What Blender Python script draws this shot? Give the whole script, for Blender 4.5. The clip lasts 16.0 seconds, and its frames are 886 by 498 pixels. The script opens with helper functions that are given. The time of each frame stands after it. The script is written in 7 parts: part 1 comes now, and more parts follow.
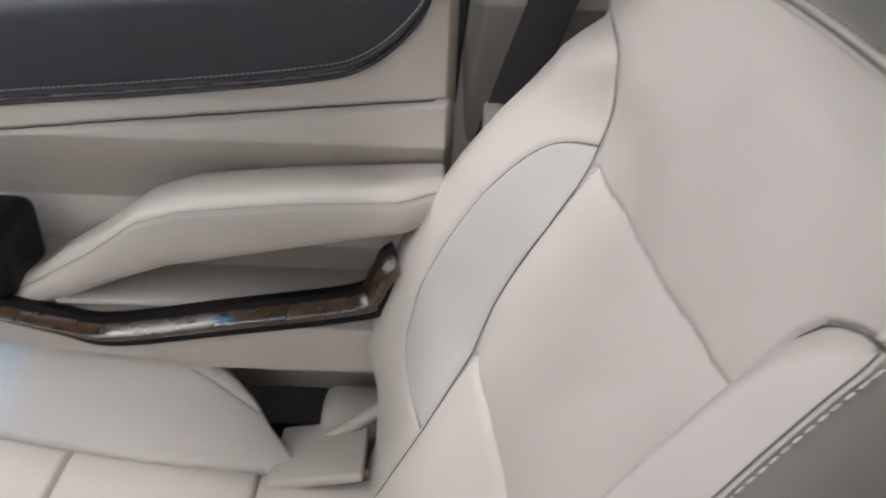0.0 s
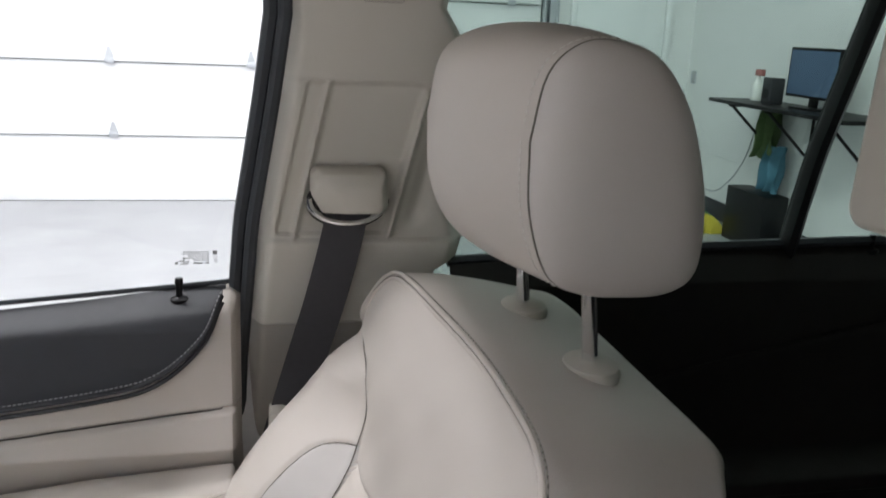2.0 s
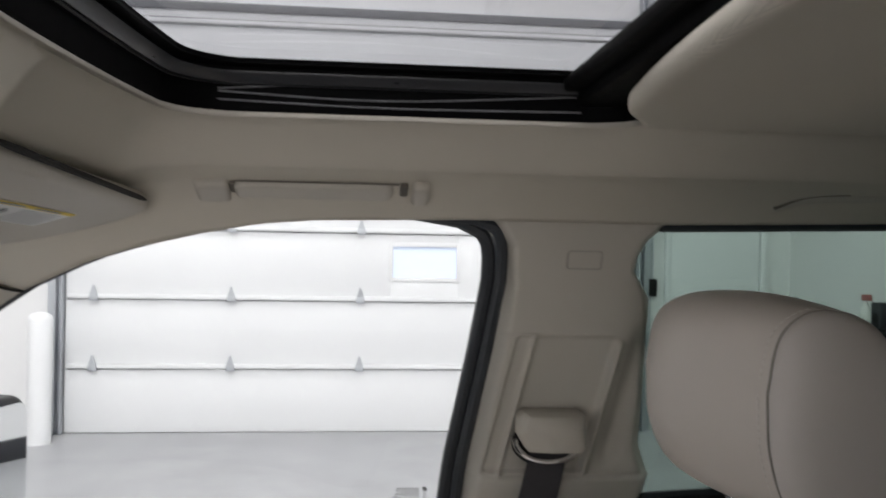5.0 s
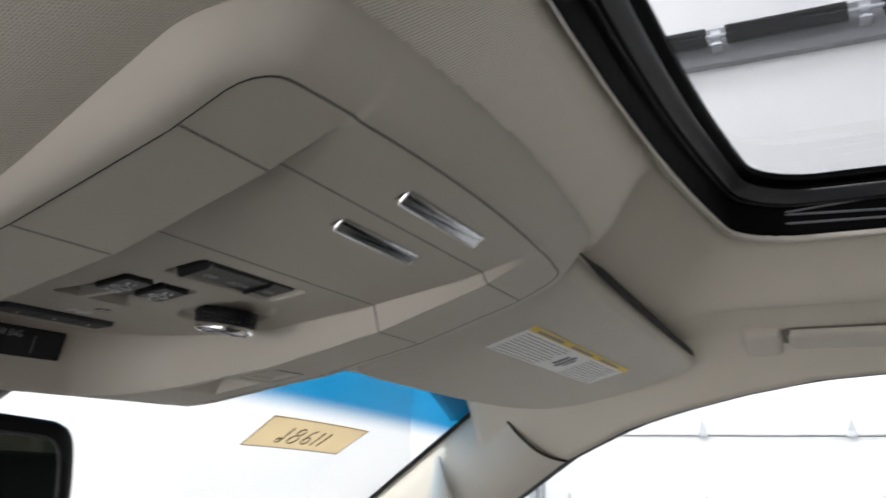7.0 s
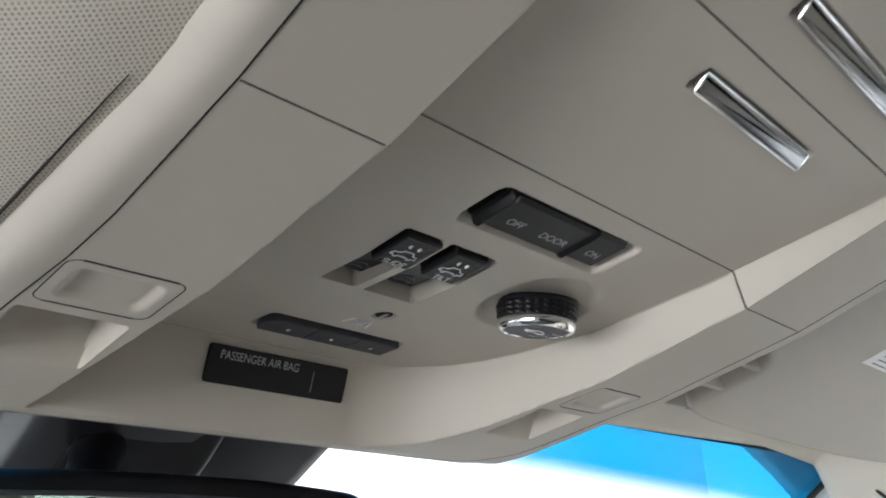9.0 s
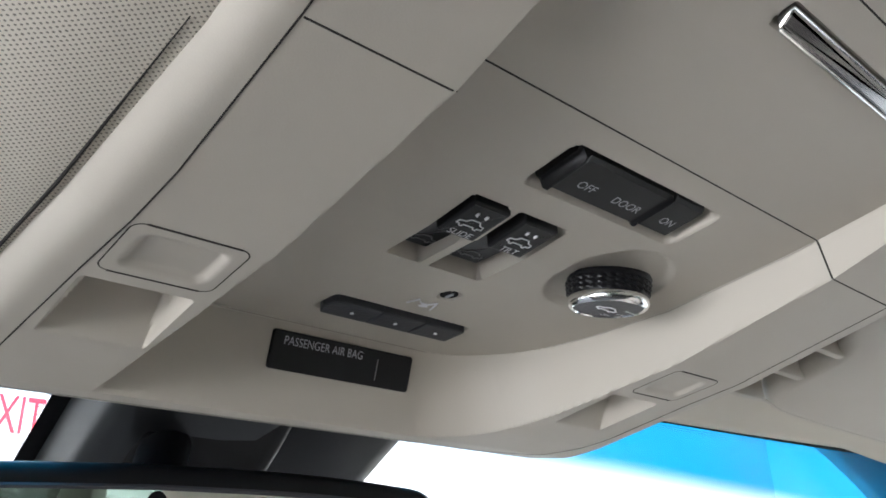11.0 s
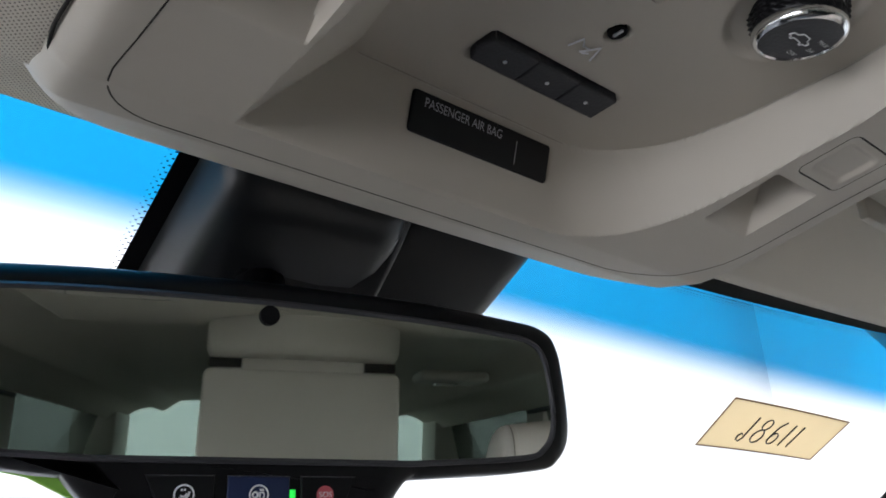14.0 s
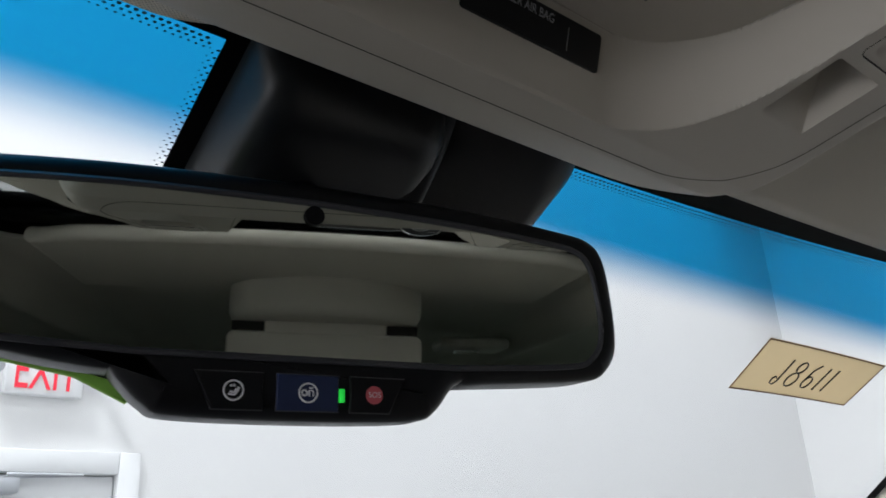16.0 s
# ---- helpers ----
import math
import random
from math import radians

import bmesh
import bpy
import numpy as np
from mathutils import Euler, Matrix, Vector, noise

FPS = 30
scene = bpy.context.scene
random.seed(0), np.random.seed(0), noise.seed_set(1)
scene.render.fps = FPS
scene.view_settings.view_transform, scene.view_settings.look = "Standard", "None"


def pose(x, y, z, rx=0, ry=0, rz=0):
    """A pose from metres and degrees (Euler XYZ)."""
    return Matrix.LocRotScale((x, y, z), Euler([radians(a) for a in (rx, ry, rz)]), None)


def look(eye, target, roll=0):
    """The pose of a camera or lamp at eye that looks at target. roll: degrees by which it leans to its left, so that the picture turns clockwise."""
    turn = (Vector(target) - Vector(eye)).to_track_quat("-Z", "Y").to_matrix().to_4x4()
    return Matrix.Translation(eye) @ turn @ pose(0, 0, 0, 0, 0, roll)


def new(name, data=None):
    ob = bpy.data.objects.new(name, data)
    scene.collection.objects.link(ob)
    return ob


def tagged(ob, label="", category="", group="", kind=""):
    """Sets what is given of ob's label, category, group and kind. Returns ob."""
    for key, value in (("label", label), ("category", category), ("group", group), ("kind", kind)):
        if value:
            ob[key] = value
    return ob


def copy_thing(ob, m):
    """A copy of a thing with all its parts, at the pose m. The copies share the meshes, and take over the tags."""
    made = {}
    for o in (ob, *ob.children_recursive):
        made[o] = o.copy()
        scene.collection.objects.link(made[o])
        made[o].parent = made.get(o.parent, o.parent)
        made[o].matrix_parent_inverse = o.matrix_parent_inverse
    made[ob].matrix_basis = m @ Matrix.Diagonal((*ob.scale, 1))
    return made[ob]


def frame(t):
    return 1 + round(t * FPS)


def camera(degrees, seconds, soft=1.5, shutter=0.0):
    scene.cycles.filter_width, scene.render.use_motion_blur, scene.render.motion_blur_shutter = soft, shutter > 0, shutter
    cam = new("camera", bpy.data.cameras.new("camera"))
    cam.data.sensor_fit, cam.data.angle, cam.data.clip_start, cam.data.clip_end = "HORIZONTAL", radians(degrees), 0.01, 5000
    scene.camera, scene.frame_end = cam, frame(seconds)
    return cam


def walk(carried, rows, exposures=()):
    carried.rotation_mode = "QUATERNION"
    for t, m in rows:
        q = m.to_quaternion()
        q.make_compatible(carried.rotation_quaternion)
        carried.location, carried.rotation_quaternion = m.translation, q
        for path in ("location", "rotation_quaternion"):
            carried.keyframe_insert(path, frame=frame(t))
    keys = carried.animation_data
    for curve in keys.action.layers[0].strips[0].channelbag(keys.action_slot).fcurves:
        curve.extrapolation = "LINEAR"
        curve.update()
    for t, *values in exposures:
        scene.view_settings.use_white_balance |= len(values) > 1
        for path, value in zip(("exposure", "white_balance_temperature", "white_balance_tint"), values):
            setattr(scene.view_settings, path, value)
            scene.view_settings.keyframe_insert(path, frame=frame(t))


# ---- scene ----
cam = camera(56.63, 16.0, soft=1.7, shutter=0.3)
PATH = [
    (0, (-0.0905, 0.2232, 1.5181), (0.7535, 0.2082, 0.9820), 2.48),
    (0.5, (-0.1199, 0.1835, 1.5566), (0.7618, 0.0962, 1.0930), 2.91),
    (1, (-0.1479, 0.1953, 1.5939), (0.7591, 0.0411, 1.2022), 3.53),
    (1.5, (-0.1699, 0.1791, 1.6120), (0.7569, -0.0054, 1.2847), 3.23),
    (2, (-0.2035, 0.1694, 1.6346), (0.7392, -0.0381, 1.3733), 2.58),
    (2.5, (-0.2359, 0.1648, 1.6585), (0.7186, -0.0616, 1.4642), 1.77),
    (3, (-0.2699, 0.1509, 1.6720), (0.6949, -0.0789, 1.5441), 1.40),
    (3.2, (-0.2861, 0.1406, 1.6746), (0.6812, -0.0923, 1.5736), 1.33),
    (5.3, (-0.3092, 0.3308, 1.6676), (0.6881, 0.3052, 1.7357), 1.12),
    (5.5, (-0.3213, 0.3312, 1.6660), (0.6709, 0.3800, 1.7806), 1.19),
    (6, (-0.3185, 0.3402, 1.6555), (0.6470, 0.5148, 1.8485), 1.26),
    (6.5, (-0.2840, 0.3742, 1.6374), (0.6474, 0.6584, 1.8650), 1.11),
    (7, (-0.2499, 0.4182, 1.6208), (0.6263, 0.8311, 1.8692), 0.85),
    (7.5, (-0.2393, 0.4438, 1.6078), (0.5626, 0.9722, 1.8866), 0.61),
    (8, (-0.2208, 0.4656, 1.6063), (0.5094, 1.0723, 1.9209), 0.15),
    (8.2, (-0.2204, 0.4681, 1.6066), (0.4960, 1.0843, 1.9338), -0.06),
    (8.5, (-0.1985, 0.4717, 1.6052), (0.5056, 1.0874, 1.9590), -1.73),
    (9, (-0.1757, 0.4990, 1.5959), (0.4934, 1.1379, 1.9757), -1.84),
    (9.5, (-0.1676, 0.5062, 1.5908), (0.4642, 1.1719, 1.9880), -1.29),
    (12, (-0.1712, 0.5135, 1.5869), (0.4420, 1.1947, 1.9867), -2.01),
    (12.5, (-0.1701, 0.5142, 1.5844), (0.4396, 1.2018, 1.9786), -2.35),
    (13, (-0.1670, 0.5454, 1.5653), (0.4405, 1.2354, 1.9587), -2.59),
    (13.5, (-0.1745, 0.5777, 1.5425), (0.4394, 1.2626, 1.9350), -3.20),
    (14, (-0.1715, 0.5862, 1.5344), (0.4492, 1.2692, 1.9196), -3.18),
    (14.5, (-0.1714, 0.5916, 1.5316), (0.4466, 1.2772, 1.9164), -3.35),
    (15, (-0.1709, 0.5945, 1.5286), (0.4438, 1.2852, 1.9095), -3.31),
    (15.5, (-0.1551, 0.6092, 1.5059), (0.4589, 1.3010, 1.8860), -3.57),
    (16, (-0.1704, 0.6085, 1.5107), (0.4430, 1.3092, 1.8750), -3.35),
]
walk(cam, [(t, look(eye, target, roll)) for t, eye, target, roll in PATH],
     exposures=[(0.0, -0.57, 6600, 15), (0.5, -0.83, 6600, 15), (1.5, -0.73, 6600, 15), (3.0, -0.60, 6600, 15), (5.5, -1.32, 6800, 15), (6.5, -1.10, 6750, 14), (7.5, -0.62, 6500, 13), (8.5, -0.20, 6400, 12), (9.5, 0.20, 6350, 12), (12.5, 0.20, 6300, 13), (13.5, -0.36, 6250, 14), (14.5, -0.85, 6430, 14), (15.0, -0.95, 6450, 13), (15.5, -1.15, 6450, 13), (16.0, -1.55, 6400, 13)])

# ---- world and lamps ----
world = bpy.data.worlds.new("world")
scene.world = world
world.use_nodes = True
world.node_tree.nodes["Background"].inputs["Color"].default_value = (0.8, 0.9, 1.0, 1)
world.node_tree.nodes["Background"].inputs["Strength"].default_value = 0.05

# unseen overhead lamps, added; places and watts set by the light they give
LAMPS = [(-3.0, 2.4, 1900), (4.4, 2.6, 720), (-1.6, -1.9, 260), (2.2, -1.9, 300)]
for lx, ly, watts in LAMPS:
    ld = bpy.data.lights.new("assumed_bay_lamp", "AREA")
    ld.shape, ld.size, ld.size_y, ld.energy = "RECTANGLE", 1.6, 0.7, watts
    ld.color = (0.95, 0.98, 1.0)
    lo = new("assumed_bay_lamp", ld)
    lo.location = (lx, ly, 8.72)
# side fill: area lamp in an opening added to the unseen west wall
FILL_Y0, FILL_Y1, FILL_Z = -2.2, 2.4, 1.35
ld = bpy.data.lights.new("side_fill_light", "AREA")
ld.shape, ld.size, ld.size_y, ld.energy = "RECTANGLE", FILL_Y1 - FILL_Y0 - 0.1, FILL_Z - 0.1, 330
ld.color = (0.97, 0.99, 1.0)
lo = new("side_fill_light", ld)
lo.location = (-6.1, 0.5 * (FILL_Y0 + FILL_Y1), 0.5 * FILL_Z)
lo.rotation_euler = (radians(90), 0, radians(-90))


# ---- materials ----
def mat(name, col, rough=0.5, metal=0.0, var=0.05, vscale=25.0, bump=0.0, bscale=600.0, tex="NOISE", coat=0.0, rvar=0.06, spec=0.5, dist=0.0004):
    m = bpy.data.materials.new(name)
    m.use_nodes = True
    nt = m.node_tree
    b = nt.nodes["Principled BSDF"]
    tc = nt.nodes.new("ShaderNodeTexCoord")
    n1 = nt.nodes.new("ShaderNodeTexNoise")
    n1.inputs["Scale"].default_value, n1.inputs["Detail"].default_value = vscale, 4
    nt.links.new(tc.outputs["Object"], n1.inputs["Vector"])
    mix = nt.nodes.new("ShaderNodeMix")
    mix.data_type = "RGBA"
    mix.inputs["A"].default_value = (*[c * (1 - var) for c in col], 1)
    mix.inputs["B"].default_value = (*[min(1, c * (1 + var)) for c in col], 1)
    nt.links.new(n1.outputs["Fac"], mix.inputs["Factor"])
    nt.links.new(mix.outputs["Result"], b.inputs["Base Color"])
    mr = nt.nodes.new("ShaderNodeMapRange")
    mr.inputs["To Min"].default_value, mr.inputs["To Max"].default_value = max(0.02, rough - rvar), min(1, rough + rvar)
    n2 = nt.nodes.new("ShaderNodeTexNoise")
    n2.inputs["Scale"].default_value, n2.inputs["Detail"].default_value = vscale * 3, 3
    nt.links.new(tc.outputs["Object"], n2.inputs["Vector"])
    nt.links.new(n2.outputs["Fac"], mr.inputs["Value"])
    nt.links.new(mr.outputs["Result"], b.inputs["Roughness"])
    b.inputs["Metallic"].default_value = metal
    b.inputs["Specular IOR Level"].default_value = spec
    b.inputs["Coat Weight"].default_value = coat
    if bump:
        bp = nt.nodes.new("ShaderNodeBump")
        bp.inputs["Strength"].default_value, bp.inputs["Distance"].default_value = bump, dist
        if tex == "VORONOI":
            v = nt.nodes.new("ShaderNodeTexVoronoi")
            v.inputs["Scale"].default_value = bscale
            out = v.outputs["Distance"]
        else:
            v = nt.nodes.new("ShaderNodeTexNoise")
            v.inputs["Scale"].default_value, v.inputs["Detail"].default_value = bscale, 3
            out = v.outputs["Fac"]
        nt.links.new(tc.outputs["Object"], v.inputs["Vector"])
        nt.links.new(out, bp.inputs["Height"])
        nt.links.new(bp.outputs["Normal"], b.inputs["Normal"])
    return m


def glow(name, col, strength):
    m = bpy.data.materials.new(name)
    m.use_nodes = True
    b = m.node_tree.nodes["Principled BSDF"]
    b.inputs["Base Color"].default_value = (*col, 1)
    b.inputs["Emission Color"].default_value = (*col, 1)
    b.inputs["Emission Strength"].default_value = strength
    return m


def glass(name, col, gloss=0.025):
    m = bpy.data.materials.new(name)
    m.use_nodes = True
    nt = m.node_tree
    nt.nodes.remove(nt.nodes["Principled BSDF"])
    tr = nt.nodes.new("ShaderNodeBsdfTransparent")
    tr.inputs["Color"].default_value = (*col, 1)
    gl = nt.nodes.new("ShaderNodeBsdfGlossy")
    gl.inputs["Roughness"].default_value = 0.02
    lw = nt.nodes.new("ShaderNodeLayerWeight")
    lw.inputs["Blend"].default_value = 0.5
    pw = nt.nodes.new("ShaderNodeMath")
    pw.operation = "POWER"
    pw.inputs[1].default_value = 4.0
    nt.links.new(lw.outputs["Facing"], pw.inputs[0])
    fr = nt.nodes.new("ShaderNodeMath")
    fr.operation = "MULTIPLY_ADD"
    fr.inputs[1].default_value, fr.inputs[2].default_value = 0.28, gloss
    nt.links.new(pw.outputs[0], fr.inputs[0])
    mx = nt.nodes.new("ShaderNodeMixShader")
    nt.links.new(fr.outputs[0], mx.inputs["Fac"])
    nt.links.new(tr.outputs["BSDF"], mx.inputs[1])
    nt.links.new(gl.outputs["BSDF"], mx.inputs[2])
    nt.links.new(mx.outputs["Shader"], nt.nodes["Material Output"].inputs["Surface"])
    return m


def woven(name, col, pitch=0.00108):
    """Headliner fabric: a fine grid of small dark dimples."""
    m = mat(name, col, rough=0.95, var=0.05, vscale=14, spec=0.15)
    nt = m.node_tree
    b = nt.nodes["Principled BSDF"]
    tc = next(n for n in nt.nodes if n.type == "TEX_COORD")
    # threads wander a little
    nz = nt.nodes.new("ShaderNodeTexNoise")
    nz.inputs["Scale"].default_value = 420
    nt.links.new(tc.outputs["Object"], nz.inputs["Vector"])
    wob = nt.nodes.new("ShaderNodeVectorMath")
    wob.operation = "MULTIPLY_ADD"
    wob.inputs[1].default_value = (0.5 * pitch, 0.5 * pitch, 0)
    nt.links.new(nz.outputs["Color"], wob.inputs[0])
    nt.links.new(tc.outputs["Object"], wob.inputs[2])
    waves = []
    for axis in ((0.7071, 0.7071, -0.7071), (0.7071, -0.7071, 0.7071)):
        dt = nt.nodes.new("ShaderNodeVectorMath")
        dt.operation = "DOT_PRODUCT"
        dt.inputs[1].default_value = axis
        nt.links.new(wob.outputs[0], dt.inputs[0])
        k = nt.nodes.new("ShaderNodeMath")
        k.operation = "MULTIPLY"
        k.inputs[1].default_value = 2 * math.pi / pitch
        nt.links.new(dt.outputs["Value"], k.inputs[0])
        s = nt.nodes.new("ShaderNodeMath")
        s.operation = "SINE"
        nt.links.new(k.outputs[0], s.inputs[0])
        waves.append(s)
    p = nt.nodes.new("ShaderNodeMath")
    p.operation = "ADD"
    nt.links.new(waves[0].outputs[0], p.inputs[0])
    nt.links.new(waves[1].outputs[0], p.inputs[1])
    r = nt.nodes.new("ShaderNodeMapRange")
    r.inputs["From Min"].default_value, r.inputs["From Max"].default_value = 0.5, 1.9
    nt.links.new(p.outputs[0], r.inputs["Value"])
    old = b.inputs["Base Color"].links[0].from_socket
    mx = nt.nodes.new("ShaderNodeMix")
    mx.data_type = "RGBA"
    nt.links.new(r.outputs["Result"], mx.inputs["Factor"])
    nt.links.new(old, mx.inputs["A"])
    mx.inputs["B"].default_value = (*[c * 0.24 for c in col], 1)
    nt.links.new(mx.outputs["Result"], b.inputs["Base Color"])
    inv = nt.nodes.new("ShaderNodeMath")
    inv.operation = "SUBTRACT"
    inv.inputs[0].default_value = 1
    nt.links.new(r.outputs["Result"], inv.inputs[1])
    bp = nt.nodes.new("ShaderNodeBump")
    bp.inputs["Strength"].default_value, bp.inputs["Distance"].default_value = 0.3, 0.0004
    nt.links.new(inv.outputs[0], bp.inputs["Height"])
    nt.links.new(bp.outputs["Normal"], b.inputs["Normal"])
    return m


M_LEATHER = mat("leather", (0.52, 0.468, 0.42), 0.48, var=0.035, vscale=9, bump=0.25, bscale=1100, tex="VORONOI", spec=0.4)
M_LEATHER_SIDE = mat("leather_bolster", (0.505, 0.462, 0.425), 0.5, var=0.035, vscale=9, bump=0.25, bscale=1100, tex="VORONOI", spec=0.4)
M_LEATHER_LEAF = mat("leather_insert", (0.44, 0.41, 0.385), 0.5, var=0.035, vscale=9, bump=0.25, bscale=1100, tex="VORONOI", spec=0.4)
M_PLASTIC = mat("beige_plastic", (0.47, 0.435, 0.375), 0.55, var=0.02, vscale=12, bump=0.12, bscale=2200, spec=0.35)
M_TRIM = mat("pillar_plastic", (0.50, 0.468, 0.41), 0.6, var=0.02, vscale=10, bump=0.12, bscale=1800, spec=0.3)
M_TRIM_LOW = mat("lower_pillar_plastic", (0.36, 0.33, 0.29), 0.6, var=0.02, vscale=10, bump=0.12, bscale=1800, spec=0.3)
M_HEADLINER = woven("headliner_fabric", (0.64, 0.595, 0.51))
M_DARK = mat("dark_vinyl", (0.035, 0.036, 0.042), 0.55, var=0.08, vscale=20, bump=0.3, bscale=900, tex="VORONOI", spec=0.45)
M_RUBBER = mat("black_rubber", (0.002, 0.002, 0.0023), 0.6, var=0.1, vscale=30, bump=0.05, spec=0.05)
M_STRIP = mat("dark_grey_strip", (0.030, 0.031, 0.034), 0.3, var=0.05, spec=0.5)
M_LIP = mat("grey_channel_lip", (0.16, 0.16, 0.165), 0.35, var=0.05)
M_SEAL = mat("door_seal", (0.03, 0.034, 0.04), 0.6, var=0.1, vscale=30, bump=0.1)
M_BLACK = mat("black_plastic", (0.006, 0.006, 0.007), 0.38, var=0.1, vscale=30, bump=0.05, bscale=1500, spec=0.22)
M_FRIT = mat("black_ceramic_print", (0.002, 0.002, 0.0025), 0.5, var=0.05, spec=0.08)
M_HOLLOW = mat("shaded_plastic", (0.13, 0.115, 0.095), 0.7, var=0.05)
M_COCOA = mat("dark_cocoa_vinyl", (0.014, 0.012, 0.011), 0.6, var=0.1, vscale=20, bump=0.2, bscale=900, tex="VORONOI", spec=0.3)
M_GROOVE = mat("gap", (0.02, 0.018, 0.016), 0.9)
# chrome with the dark cabin's reflection put into its colour
M_CHROME_DIM = mat("chrome_dark_reflection", (0.42, 0.42, 0.425), 0.13, metal=1.0, var=0.03, rvar=0.03)
M_POD = mat("satin_black_plastic", (0.010, 0.011, 0.012), 0.36, var=0.02, vscale=30, bump=0.03, bscale=1500, spec=0.45, rvar=0.0)
M_SATIN = mat("satin_grey_strip", (0.014, 0.015, 0.017), 0.32, var=0.05, vscale=20, rvar=0.02, spec=0.6)
M_BEAM = mat("grey_painted_steel", (0.20, 0.205, 0.22), 0.5, var=0.06, vscale=3)
M_CHROME = mat("chrome", (0.93, 0.94, 0.95), 0.14, metal=1.0, var=0.02, rvar=0.03)
M_GREYRIM = mat("dark_grey_rim", (0.05, 0.052, 0.056), 0.35)
M_STEEL = mat("galvanised_steel", (0.50, 0.52, 0.55), 0.4, metal=0.7, var=0.12, vscale=8)
M_WOOD = mat("burl_wood", (0.055, 0.030, 0.018), 0.10, var=0.95, vscale=60, coat=1.0, rvar=0.02, bump=0.5, bscale=28, dist=0.002)
M_BELT = mat("belt_webbing", (0.045, 0.042, 0.046), 0.85, var=0.12, vscale=150, bump=0.6, bscale=900)
M_STITCH = mat("stitch_thread", (0.62, 0.59, 0.54), 0.8)
M_STITCH_GREY = mat("grey_thread", (0.34, 0.34, 0.35), 0.8)
M_PRINT = mat("white_print", (0.72, 0.72, 0.74), 0.7)
M_PAPER = mat("label_paper", (0.84, 0.84, 0.82), 0.6)
M_YELLOW = mat("label_yellow", (0.75, 0.55, 0.06), 0.6)
M_DIMPRINT = mat("grey_white_print", (0.42, 0.42, 0.45), 0.7)
M_GREYPRINT = mat("grey_print", (0.22, 0.22, 0.22), 0.7)
M_FILM = mat("green_film", (0.30, 0.62, 0.10), 0.4)
M_TAG = mat("kraft_tag", (0.56, 0.43, 0.25), 0.75, var=0.08, vscale=40)
nt = M_TAG.node_tree
thin = nt.nodes.new("ShaderNodeBsdfTranslucent")
thin.inputs["Color"].default_value = (0.60, 0.47, 0.28, 1)
blend = nt.nodes.new("ShaderNodeMixShader")
blend.inputs["Fac"].default_value = 0.4
nt.links.new(nt.nodes["Principled BSDF"].outputs["BSDF"], blend.inputs[1])
nt.links.new(thin.outputs["BSDF"], blend.inputs[2])
nt.links.new(blend.outputs["Shader"], nt.nodes["Material Output"].inputs["Surface"])
M_TAG_EDGE = mat("tag_border", (0.20, 0.10, 0.05), 0.75)
M_WALL = mat("white_wall_paint", (0.80, 0.80, 0.80), 0.7, var=0.02, vscale=1.5, bump=0.1, bscale=120)
M_DOORSKIN = mat("white_door_skin", (0.80, 0.81, 0.82), 0.5, var=0.02, vscale=3, bump=0.15, bscale=250)
M_RAIL = mat("door_rail_shadow_grey", (0.42, 0.43, 0.45), 0.5)
M_CEIL = mat("ceiling_panel", (0.62, 0.64, 0.66), 0.7, var=0.04, vscale=2)
M_CONCRETE = mat("sealed_concrete", (0.36, 0.365, 0.375), 0.45, var=0.18, vscale=2.2, bump=0.15, bscale=90)
M_GLASS = glass("clear_glass", (0.76, 0.775, 0.765))
M_PRIVACY = glass("privacy_glass", (0.205, 0.265, 0.238))
M_PRIVACY_REAR = glass("dark_privacy_glass", (0.025, 0.033, 0.029), 0.015)
M_ROOFGLASS = glass("sunroof_glass", (0.36, 0.365, 0.375))
M_MIRROR = mat("mirror_silver", (0.62, 0.66, 0.62), 0.015, metal=1.0, var=0.0, rvar=0.0)
M_CARPAINT = mat("white_car_paint", (0.75, 0.75, 0.75), 0.3, coat=0.6)
M_CARPET = mat("carpet", (0.07, 0.065, 0.06), 0.95, var=0.2, vscale=90, bump=0.4)


# ---- mesh helpers ----
BASE = {}


def thing(name, at=(0, 0, 0), label="", category="", group="", kind=""):
    ob = new(name)
    ob.location = at
    ob.empty_display_size = 0.05
    BASE[ob.name] = Vector(at)
    return tagged(ob, label, category, group, kind)


def mesh_of(name, geo, mats, smooth=True, sharp=40):
    verts, faces = geo[0], geo[1]
    me = bpy.data.meshes.new(name)
    me.from_pydata([tuple(v) for v in verts], [], [tuple(f) for f in faces])
    for m in (mats if isinstance(mats, (list, tuple)) else [mats]):
        me.materials.append(m)
    if len(geo) > 2 and geo[2] is not None:
        me.polygons.foreach_set("material_index", geo[2])
    me.validate()
    if smooth:
        me.polygons.foreach_set("use_smooth", [True] * len(me.polygons))
        me.set_sharp_from_angle(angle=radians(sharp))
    return me


def part(name, geo, material, parent=None, label="", kind="", smooth=True, sharp=40):
    """One mesh under a thing or a part; coordinates are the world's."""
    base = BASE[parent.name] if parent else Vector()
    verts = np.asarray([tuple(v) for v in geo[0]], float) - np.array(base)
    me = mesh_of(name, (verts, *geo[1:]), material, smooth, sharp)
    ob = new(name, me)
    BASE[ob.name] = base
    if parent:
        ob.parent = parent
    return tagged(ob, label, kind=kind)


